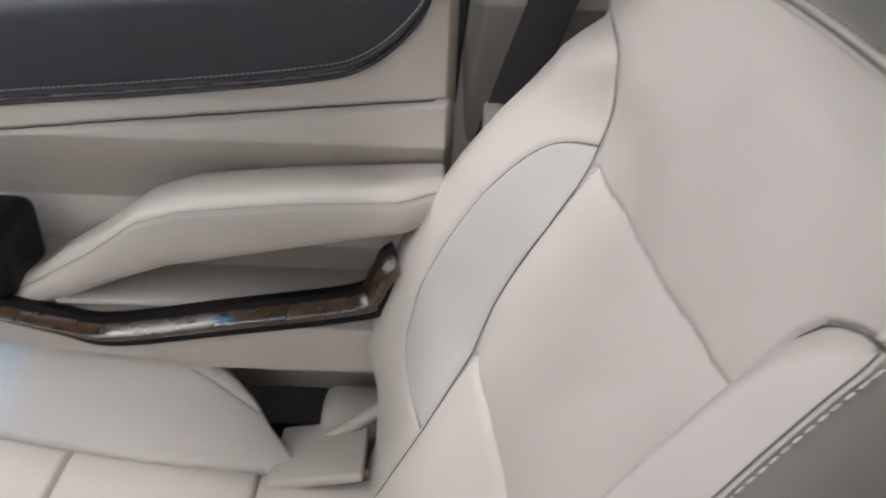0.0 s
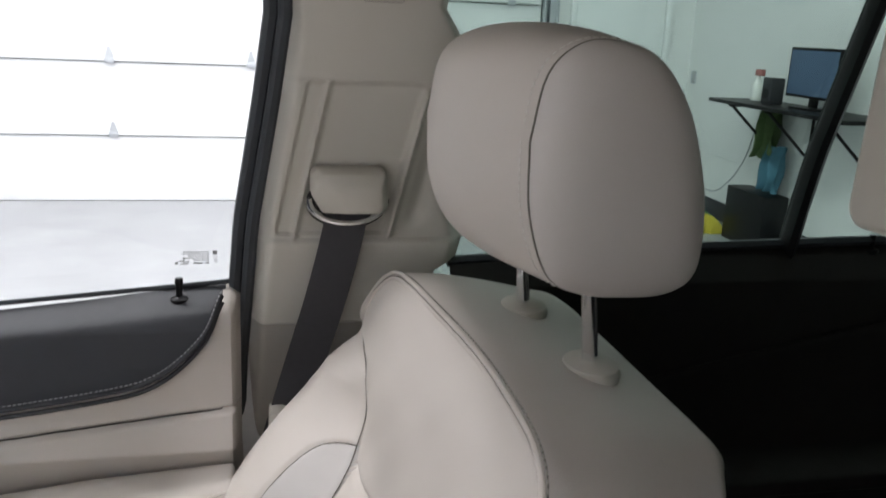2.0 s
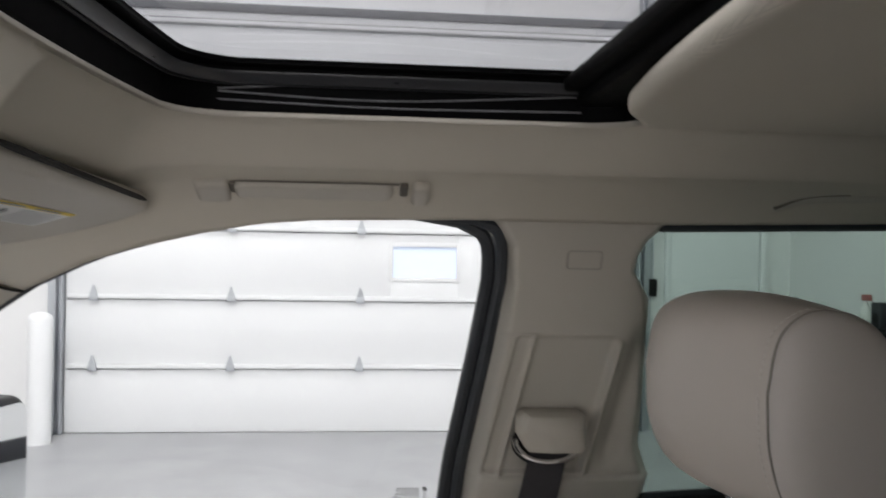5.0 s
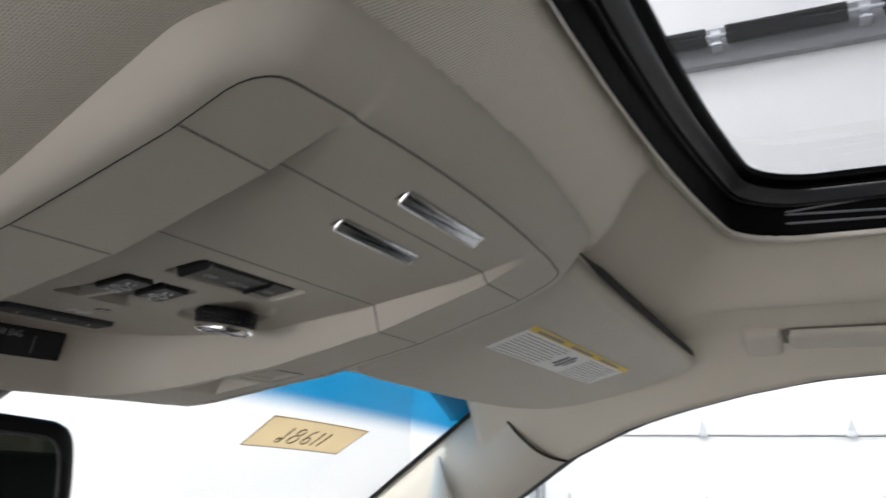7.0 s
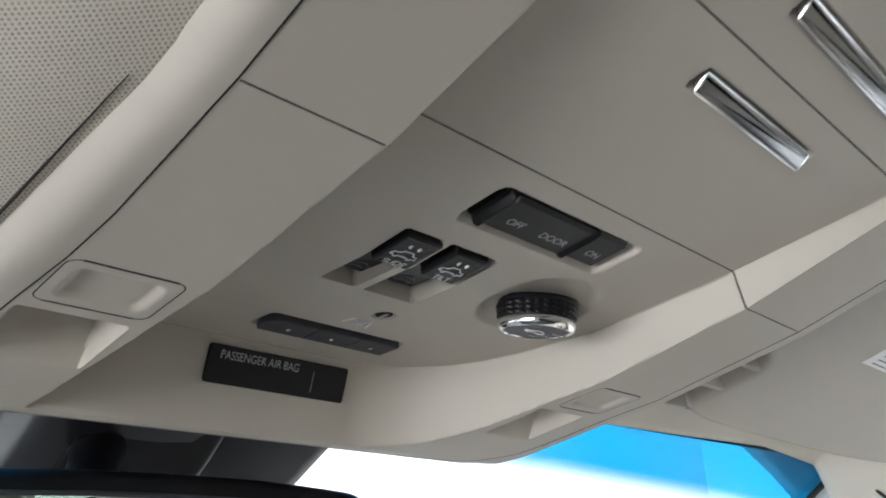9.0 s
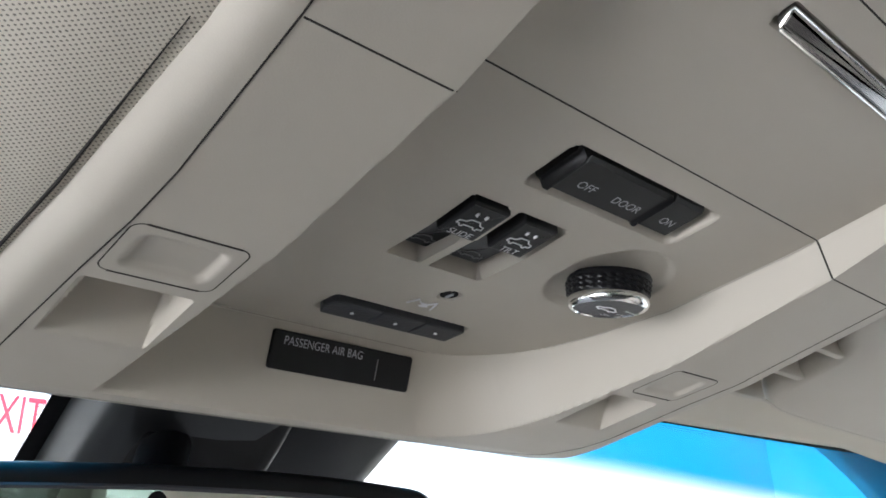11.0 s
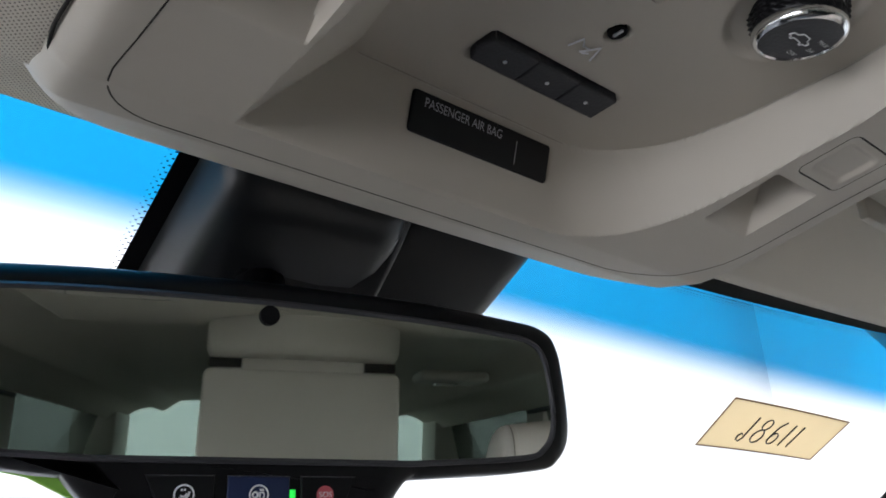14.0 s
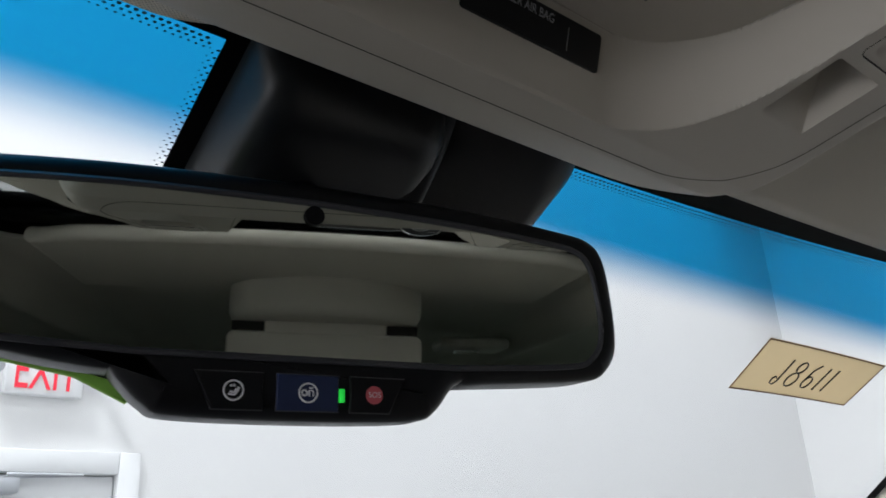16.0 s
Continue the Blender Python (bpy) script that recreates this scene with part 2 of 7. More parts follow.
def solo(name, geo, material, label, category, kind="", group="", smooth=True, sharp=40):
    """A thing that is one mesh."""
    v = np.asarray([tuple(p) for p in geo[0]], float)
    at = np.array([v[:, 0].mean(), v[:, 1].mean(), v[:, 2].min()])
    me = mesh_of(name, (v - at, *geo[1:]), material, smooth, sharp)
    ob = new(name, me)
    ob.location = tuple(at)
    BASE[ob.name] = Vector(at)
    return tagged(ob, label, category, group, kind)


def join(*geos):
    verts, faces = [], []
    for g in geos:
        k = len(verts)
        verts += [tuple(v) for v in g[0]]
        faces += [tuple(i + k for i in f) for f in g[1]]
    return verts, faces


def move(geo, m):
    return [tuple(m @ Vector(v)) for v in geo[0]], geo[1]


def flip(geo):
    return geo[0], [tuple(reversed(f)) for f in geo[1]]


def mirrored(geo):
    return [(-v[0], v[1], v[2]) for v in geo[0]], [tuple(reversed(f)) for f in geo[1]]


def box(lo, hi, r=0.0, seg=2):
    bm = bmesh.new()
    bmesh.ops.create_cube(bm, size=1)
    for v in bm.verts:
        v.co = Vector([lo[i] + (v.co[i] + 0.5) * (hi[i] - lo[i]) for i in range(3)])
    if r:
        bmesh.ops.bevel(bm, geom=bm.edges[:], offset=r, segments=seg, profile=0.5, affect="EDGES")
    return bm_geo(bm)


def bm_geo(bm):
    bm.verts.index_update()
    out = [tuple(v.co) for v in bm.verts], [tuple(v.index for v in f.verts) for f in bm.faces]
    bm.free()
    return out


def grid(f, us, vs, close_u=False, close_v=False):
    nu, nv = len(us), len(vs)
    verts = [tuple(f(u, v)) for v in vs for u in us]
    faces = []
    for j in range(nv if close_v else nv - 1):
        for i in range(nu if close_u else nu - 1):
            a, b = j * nu + i, j * nu + (i + 1) % nu
            c, d = ((j + 1) % nv) * nu + (i + 1) % nu, ((j + 1) % nv) * nu + i
            faces.append((a, b, c, d))
    return verts, faces


def tube(path, r, n=8, closed=False, flat=1.0, up=(0, 0, 1)):
    """A round or flattened bar along a path; r may be a list."""
    P = [Vector(p) for p in path]
    m = len(P)
    verts, faces = [], []
    for i, p in enumerate(P):
        a = P[(i - 1) % m] if closed or i else P[0]
        b = P[(i + 1) % m] if closed or i < m - 1 else P[-1]
        d = (b - a).normalized()
        s = d.cross(Vector(up))
        s = s.normalized() if s.length > 1e-4 else Vector((1, 0, 0))
        w = s.cross(d).normalized()
        rr = r[i] if isinstance(r, (list, tuple)) else r
        for k in range(n):
            q = 2 * math.pi * k / n
            verts.append(tuple(p + s * (rr * math.cos(q)) + w * (rr * flat * math.sin(q))))
    for i in range(m if closed else m - 1):
        for k in range(n):
            j = (i + 1) % m
            faces.append((i * n + k, i * n + (k + 1) % n, j * n + (k + 1) % n, j * n + k))
    if not closed:
        faces += [tuple(reversed(range(n))), tuple(range((m - 1) * n, m * n))]
    return verts, faces


def loft(rings, cap=True):
    n = len(rings[0])
    verts = [tuple(p) for ring in rings for p in ring]
    faces = []
    for i in range(len(rings) - 1):
        for k in range(n):
            faces.append((i * n + k, i * n + (k + 1) % n, (i + 1) * n + (k + 1) % n, (i + 1) * n + k))
    if cap:
        faces += [tuple(reversed(range(n))), tuple(range((len(rings) - 1) * n, len(rings) * n))]
    return verts, faces


def slab(outline, place, t, r=0.003, seg=3):
    """A flat piece with rounded rims: outline in 2D, place(u, v, w) to the world, w up to its thickness t."""
    O = np.array(outline, float)
    c = O.mean(0)
    e1 = np.roll(O, -1, 0) - O
    nrm = np.stack([e1[:, 1], -e1[:, 0]], 1)
    nrm = nrm + np.roll(nrm, 1, 0)
    nrm /= np.linalg.norm(nrm, axis=1)[:, None] + 1e-12
    if ((O - c) * nrm).sum() < 0:
        nrm = -nrm
    rings = []
    for side in (0, 1):
        for k in range(seg + 1):
            a = (k / seg) * math.pi / 2
            ins = r * (1 - math.sin(a)) if side == 0 else r * (1 - math.cos(a))
            w = r * (1 - math.cos(a)) if side == 0 else t - r + r * math.sin(a)
            rings.append([place(*(p - n * ins), w) for p, n in zip(O, nrm)])
    # a narrow flat rim keeps the faces' shading plain
    rings = [[place(*(p - n * (r + 0.12 * r + 0.0002)), 0.0) for p, n in zip(O, nrm)]] + rings + [[place(*(p - n * (r + 0.12 * r + 0.0002)), t) for p, n in zip(O, nrm)]]
    return loft(rings)


def rrect(hx, hy, r, n=6, cx=0.0, cy=0.0):
    pts = []
    for sx, sy, a0 in ((1, 1, 0), (-1, 1, 90), (-1, -1, 180), (1, -1, 270)):
        for k in range(n + 1):
            a = radians(a0 + 90 * k / n)
            pts.append((cx + sx * (hx - r) + r * math.cos(a), cy + sy * (hy - r) + r * math.sin(a)))
    return pts


def smooth(a, b, x):
    t = np.clip((x - a) / (b - a), 0, 1)
    return t * t * (3 - 2 * t)


def sd_rrect(x, y, cx, cy, hx, hy, r):
    qx, qy = np.abs(x - cx) - hx + r, np.abs(y - cy) - hy + r
    return np.hypot(np.maximum(qx, 0), np.maximum(qy, 0)) + np.minimum(np.maximum(qx, qy), 0) - r


def sd_line(x, y, pts):
    d = np.full(np.shape(x), 9.0)
    for (ax, ay), (bx, by) in zip(pts[:-1], pts[1:]):
        l2 = (bx - ax) ** 2 + (by - ay) ** 2 + 1e-12
        t = np.clip(((x - ax) * (bx - ax) + (y - ay) * (by - ay)) / l2, 0, 1)
        d = np.minimum(d, np.hypot(x - ax - t * (bx - ax), y - ay - t * (by - ay)))
    return d


def curve(pts, n=12):
    """A smooth line through 2D or 3D points."""
    P = [np.array(p, float) for p in pts]
    P = [2 * P[0] - P[1]] + P + [2 * P[-1] - P[-2]]
    out = []
    for i in range(1, len(P) - 2):
        for k in range(n):
            t = k / n
            a, b, c, d = P[i - 1:i + 3]
            out.append(0.5 * (2 * b + (c - a) * t + (2 * a - 5 * b + 4 * c - d) * t * t + (3 * b - a - 3 * c + d) * t ** 3))
    out.append(P[-2])
    return [tuple(p) for p in out]


def sheet(X, Y, Z, keep=None):
    """Grid arrays to verts and faces; keep tells for each cell whether it stays."""
    nv, nu = X.shape
    verts = np.stack([X, Y, Z], -1).reshape(-1, 3)
    idx = np.arange(nu * nv).reshape(nv, nu)
    q = np.stack([idx[:-1, :-1], idx[:-1, 1:], idx[1:, 1:], idx[1:, :-1]], -1).reshape(-1, 4)
    if keep is not None:
        q = q[keep.reshape(-1)]
    used = np.unique(q)
    new_i = np.full(nu * nv, -1)
    new_i[used] = np.arange(len(used))
    return verts[used].tolist(), new_i[q].tolist()


def dashes(path, length, gap, r, lift=(0, 0, 0)):
    """Stitches along a path: short thread ends with gaps."""
    P = [Vector(p) + Vector(lift) for p in path]
    geos, run, step = [], 0.0, length + gap
    nxt = 0.0
    for a, b in zip(P[:-1], P[1:]):
        seg = (b - a).length
        while nxt < run + seg and seg > 1e-9:
            s = a + (b - a) * ((nxt - run) / seg)
            e = s + (b - a).normalized() * length
            geos.append(tube([s, (s + e) / 2 + (b - a).normalized() * 0, e], [r * 0.6, r, r * 0.6], 5))
            nxt += step
        run += seg
    return join(*geos) if geos else ([], [])


def words(text, size, place, depth=0.0):
    """Flat letters as a mesh, placed by a matrix; the words run along its x."""
    cu = bpy.data.curves.new("letters", "FONT")
    cu.body, cu.size, cu.align_x, cu.align_y, cu.extrude = text, size, "CENTER", "CENTER", depth
    ob = bpy.data.objects.new("letters", cu)
    scene.collection.objects.link(ob)
    bpy.context.view_layer.update()
    me = bpy.data.meshes.new_from_object(ob)
    geo = [tuple(place @ v.co) for v in me.vertices], [tuple(p.vertices) for p in me.polygons]
    bpy.data.objects.remove(ob)
    bpy.data.curves.remove(cu)
    bpy.data.meshes.remove(me)
    return geo


def interp(x, xs, ys):
    return np.interp(x, xs, ys)

# ---- garage ----
GX, GY0, GY1, GW, GH = 7.5, -3.95, 4.4, -6.0, 9.0


def build_garage():
    solo("floor", box((GW - 0.2, GY0 - 0.2, -0.15), (GX + 0.2, GY1 + 0.2, 0.0)), M_CONCRETE, "grey sealed concrete garage floor, lightly stained", "floor", "structure", smooth=False)
    ceil = box((GW - 0.2, GY0 - 0.2, GH), (GX + 0.2, GY1 + 0.2, GH + 0.15))
    ribs = [box((GW, y, GH - 0.05), (GX, y + 0.06, GH), 0.01) for y in np.arange(GY0 + 0.3, GY1, 0.45)]
    solo("ceiling", join(ceil, *ribs), M_CEIL, "light grey ribbed metal garage ceiling", "ceiling", "structure", smooth=False)
    # unseen wall; its opening is added for the side fill lamp
    w = [box((GW - 0.2, GY0 - 0.2, 0), (GW, FILL_Y0, GH)), box((GW - 0.2, FILL_Y1, 0), (GW, GY1 + 0.2, GH)), box((GW - 0.2, FILL_Y0, FILL_Z), (GW, FILL_Y1, GH))]
    solo("wall_west", join(*w), M_WALL, "plain white painted garage wall, unseen, with an opening added for side light", "wall", "structure", smooth=False)
    # front wall with a door opening
    dx0, dx1, dz = 0.30, 1.20, 2.03
    f = [box((GW, GY1, 0), (dx0, GY1 + 0.2, GH)), box((dx1, GY1, 0), (GX, GY1 + 0.2, GH)), box((dx0, GY1, dz), (dx1, GY1 + 0.2, GH))]
    solo("wall_north", join(*f), M_WALL, "plain white painted garage wall with a doorway", "wall", "structure", smooth=False)
    d = thing("door_1", (0.75, GY1, 0), "white steel exit door in a grey-white frame", "door", kind="structure")
    part("door_leaf", box((dx0 + 0.05, GY1 + 0.03, 0.01), (dx1 - 0.05, GY1 + 0.075, dz - 0.05), 0.004), M_DOORSKIN, d)
    fr = [box((dx0 - 0.05, GY1 - 0.02, 0), (dx0 + 0.045, GY1 + 0.12, dz + 0.05), 0.005), box((dx1 - 0.045, GY1 - 0.02, 0), (dx1 + 0.05, GY1 + 0.12, dz + 0.05), 0.005),
          box((dx0 + 0.046, GY1 - 0.02, dz - 0.045), (dx1 - 0.046, GY1 + 0.12, dz + 0.05), 0.005)]
    part("door_frame", join(*fr), M_DOORSKIN, d, "white painted frame")
    part("door_closer", join(box((0.48, GY1 - 0.05, 1.90), (0.75, GY1 + 0.026, 1.96), 0.006), tube([(0.73, GY1 - 0.02, 1.965), (0.98, GY1 - 0.10, 1.968), (0.70, GY1 - 0.03, 1.975)], 0.008, 6)), M_STEEL, d)
    # rear wall
    solo("wall_south", box((GW, GY0 - 0.2, 0), (GX, GY0, GH)), M_WALL, "white painted rear garage wall", "wall", "structure", smooth=False)
    solo("baseboard", box((GW, GY0, 0), (GX - 0.01, GY0 + 0.02, 0.17), 0.004), M_DARK, "dark grey vinyl base strip along the wall", "baseboard", "structure")
    # side wall with the overhead door's opening
    oy0, oy1, oz = -2.35, 2.95, 3.95
    s = [box((GX, GY0 - 0.2, 0), (GX + 0.25, oy0, GH)), box((GX, oy1, 0), (GX + 0.25, GY1 + 0.2, GH)), box((GX, oy0, oz), (GX + 0.25, oy1, GH))]
    solo("wall_east", join(*s), M_WALL, "white painted garage wall round the overhead door", "wall", "structure", smooth=False)
    g = thing("garage_door", (GX, 0.3, 0), "white sectional overhead door with steel hinges, closed", "garage door", kind="structure")
    heights = [0.0, 0.58, 1.215, 1.855, 2.49, 3.12, 3.75, 4.0]
    for k in range(len(heights) - 1):
        z0, z1 = heights[k], heights[k + 1]
        if k == 2:
            pan = [box((GX - 0.05, oy0, z0 + 0.006), (GX - 0.004, -0.62, z1), 0.004), box((GX - 0.05, 0.02, z0 + 0.006), (GX - 0.004, oy1, z1), 0.004),
                   box((GX - 0.05, -0.62, z0 + 0.006), (GX - 0.004, 0.02, 1.43), 0.002), box((GX - 0.05, -0.62, 1.76), (GX - 0.004, 0.02, z1), 0.002)]
        else:
            pan = [box((GX - 0.05, oy0, z0 + 0.006), (GX - 0.004, oy1, z1), 0.004)]
        part("door_section", join(*pan), M_DOORSKIN, g)
        if k:
            part("rail", box((GX - 0.085, oy0 + 0.02, z0 + 0.012), (GX - 0.052, oy1 - 0.02, z0 + 0.052), 0.006), M_DOORSKIN, g)
            for y in (1.48, 0.30, -0.88, -2.05, 2.70) if z0 < 3.5 else ():
                hg = join(box((GX - 0.10, y - 0.04, z0 - 0.01), (GX - 0.086, y + 0.04, z0 + 0.04), 0.003),
                          loft([[(GX - 0.088, y - w, z0 + 0.04 + h), (GX - 0.088, y + w, z0 + 0.04 + h), (GX - 0.10, y + w, z0 + 0.04 + h), (GX - 0.10, y - w, z0 + 0.04 + h)] for w, h in ((0.035, 0), (0.012, 0.07), (0.010, 0.09))]))
                part("hinge", hg, M_STEEL, g)
    w = part("window", join(box((GX - 0.058, -0.64, 1.41), (GX - 0.048, -0.60, 1.78), 0.003), box((GX - 0.058, 0.0, 1.41), (GX - 0.048, 0.04, 1.78), 0.003),
                            box((GX - 0.058, -0.60, 1.41), (GX - 0.048, 0.0, 1.45), 0.003), box((GX - 0.058, -0.60, 1.74), (GX - 0.048, 0.0, 1.78), 0.003)), M_DOORSKIN, g)
    part("pane", box((GX - 0.035, -0.61, 1.44), (GX - 0.03, 0.01, 1.75)), glow("daylight_pane", (0.72, 0.82, 1.0), 0.62), w, "frosted daylight pane")
    for y, sgn in ((oy1 + 0.04, 1), (oy0 - 0.04, -1)):
        part("track", join(box((GX - 0.14, y - 0.03, 0), (GX - 0.06, y - 0.02, 5.5)), box((GX - 0.14, y + 0.02, 0), (GX - 0.06, y + 0.03, 5.5)), box((GX - 0.06, y - 0.03, 0), (GX - 0.05, y + 0.03, 5.5))), M_STEEL, g)
        part("jamb_angle", box((GX - 0.05, y - 0.12 if sgn < 0 else y - 0.02, 0), (GX - 0.002, y + 0.02 if sgn < 0 else y + 0.12, 5.6)), M_STEEL, g)
    part("header_strip", join(box((GX - 0.07, oy0, 3.885), (GX - 0.0515, oy1, 3.965), 0.006), box((GX - 0.075, oy0, 3.782), (GX - 0.0515, oy1, 3.812), 0.005)), M_BEAM, g, "grey seal strip")
    # torsion shaft with springs, high above the door
    sh = thing("torsion_shaft", (GX - 0.25, 0.3, 5.6), "steel torsion shaft with dark springs above the overhead door", "door spring")
    part("shaft", tube([(GX - 0.25, oy0 - 0.2, 5.57), (GX - 0.25, oy1 + 0.25, 5.57)], 0.022, 10), M_STEEL, sh)
    for y0, y1 in ((2.22, 1.20), (1.02, -0.02), (-0.31, -1.30), (-1.45, -2.3)):
        coil = [(GX - 0.25 + 0.085 * math.cos(a), y0 + (y1 - y0) * a / (2 * math.pi * 64), 5.57 + 0.085 * math.sin(a)) for a in np.linspace(0, 2 * math.pi * 64, 64 * 12)]
        part("spring", tube(coil, 0.0085, 6), M_BLACK, sh, "dark coil spring")
    for y in (2.4, 1.11, -0.16, -1.38, -2.4):
        part("bracket", join(box((GX - 0.30, y - 0.05, 5.46), (GX - 0.121, y + 0.05, 5.48)), tube([(GX - 0.25, y - 0.045, 5.57), (GX - 0.25, y + 0.045, 5.57)], 0.06, 12), box((GX - 0.262, y - 0.02, 5.48), (GX - 0.238, y + 0.02, 5.57))), M_STEEL, sh)
    solo("wall_beam", box((GX - 0.12, GY0, 5.35), (GX - 0.004, GY1, 5.72), 0.008), M_BEAM, "grey steel beam along the wall under the springs", "beam", "structure")
    # bollard beside the opening
    b = thing("bollard", (7.05, 3.02, 0), "white painted round steel bollard with a domed top", "bollard")
    rings = [[(7.05 + rr * math.cos(a), 3.02 + rr * math.sin(a), z) for a in np.linspace(0, 2 * math.pi, 24, endpoint=False)]
             for rr, z in ((0.10, 0), (0.10, 1.06), (0.092, 1.09), (0.06, 1.115), (0.015, 1.125))]
    part("post", loft(rings), M_DOORSKIN, b)
    # housings in the ceiling, added with the unseen lamps
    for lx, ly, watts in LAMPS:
        h = thing("assumed_bay_light", (lx, ly, 8.78), "white rectangular ceiling bay light, unseen, added to light the place", "ceiling light", group="bay lights")
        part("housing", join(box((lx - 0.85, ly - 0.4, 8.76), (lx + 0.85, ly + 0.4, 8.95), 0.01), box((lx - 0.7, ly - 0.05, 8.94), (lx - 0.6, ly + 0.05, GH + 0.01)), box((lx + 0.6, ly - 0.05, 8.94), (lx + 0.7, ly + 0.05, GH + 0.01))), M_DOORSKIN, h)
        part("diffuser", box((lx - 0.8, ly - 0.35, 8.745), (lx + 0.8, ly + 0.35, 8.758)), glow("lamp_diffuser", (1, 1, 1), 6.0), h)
    # unit heater hung beside the overhead door
    u = thing("unit_heater", (6.65, 3.65, 4.85), "cream metal unit heater with dark louvres hung on two rods", "heater")
    part("casing", box((6.38, 3.24, 4.83), (6.93, 4.15, 5.66), 0.015, 3), M_TRIM, u)
    part("grille", box((6.43, 3.226, 4.92), (6.88, 3.239, 5.60)), M_BLACK, u, "dark opening")
    for k in range(9):
        part("louvre", move(box((6.43, -0.004, -0.028), (6.88, 0.004, 0.028), 0.003), pose(0, 3.212, 4.955 + 0.076 * k, -38, 0, 0)), M_GREYRIM, u, "dark grey slat")
    for hx in (6.5, 6.81):
        part("hanger_rod", tube([(hx, 3.7, 5.655), (hx, 3.7, GH + 0.01)], 0.008, 8), M_STEEL, u)
    # exit sign
    e = thing("exit_sign", (0.80, GY1 - 0.03, 2.31), "white exit sign with red letters and grey side brackets", "exit sign")
    part("casing", box((0.64, GY1 - 0.05, 2.30), (0.96, GY1 - 0.002, 2.51), 0.012), M_DOORSKIN, e)
    part("lettering", words("EXIT", 0.235, Matrix.Translation((0.80, GY1 - 0.054, 2.395)) @ Matrix.Diagonal((0.54, 1, 1, 1)) @ Matrix.Rotation(radians(90), 4, "X"), 0.002), glow("exit_red", (0.85, 0.03, 0.06), 0.7), e, "red letters", smooth=False)
    # grey stub for the bracket beside the sign, repeated on the unseen side
    for sx in (0.59, 1.01):
        part("side_bracket", tube([(sx, GY1 - 0.03, 2.42), (sx, GY1 - 0.10, 2.40)], [0.02, 0.035], 12), M_RAIL, e)
    # rear corner: steel door, cabinet control, shelf with things
    r = thing("door_2", (GX, -3.2, 0), "white steel side door with a push bar and kick plate", "door", kind="structure")
    part("door_leaf", box((GX - 0.03, -3.62, 0.01), (GX - 0.002, -2.72, 2.2), 0.004), M_DOORSKIN, r)
    part("push_bar", box((GX - 0.10, -3.60, 1.11), (GX - 0.031, -2.80, 1.17), 0.012), M_DOORSKIN, r)
    part("kick_plate", box((GX - 0.036, -3.6, 0.04), (GX - 0.031, -2.75, 0.24), 0.001), M_STEEL, r)
    fr = [box((GX - 0.05, -2.715, 0), (GX - 0.002, -2.66, 2.28), 0.004), box((GX - 0.05, -3.69, 0), (GX - 0.002, -3.625, 2.28), 0.004)]
    part("door_frame", join(*fr), M_DOORSKIN, r)
    part("door_closer", box((GX - 0.10, -3.55, 2.10), (GX - 0.031, -3.25, 2.17), 0.01), M_STEEL, r)
    c = thing("wall_switch", (GX - 0.03, -2.53, 1.30), "black wall control box with a conduit", "switch")
    part("box", box((GX - 0.06, -2.57, 1.30), (GX - 0.002, -2.49, 1.47), 0.006), M_BLACK, c)
    part("conduit", tube([(GX - 0.02, -2.53, 1.47), (GX - 0.02, -2.53, 3.0)], 0.012, 8), M_STEEL, c)


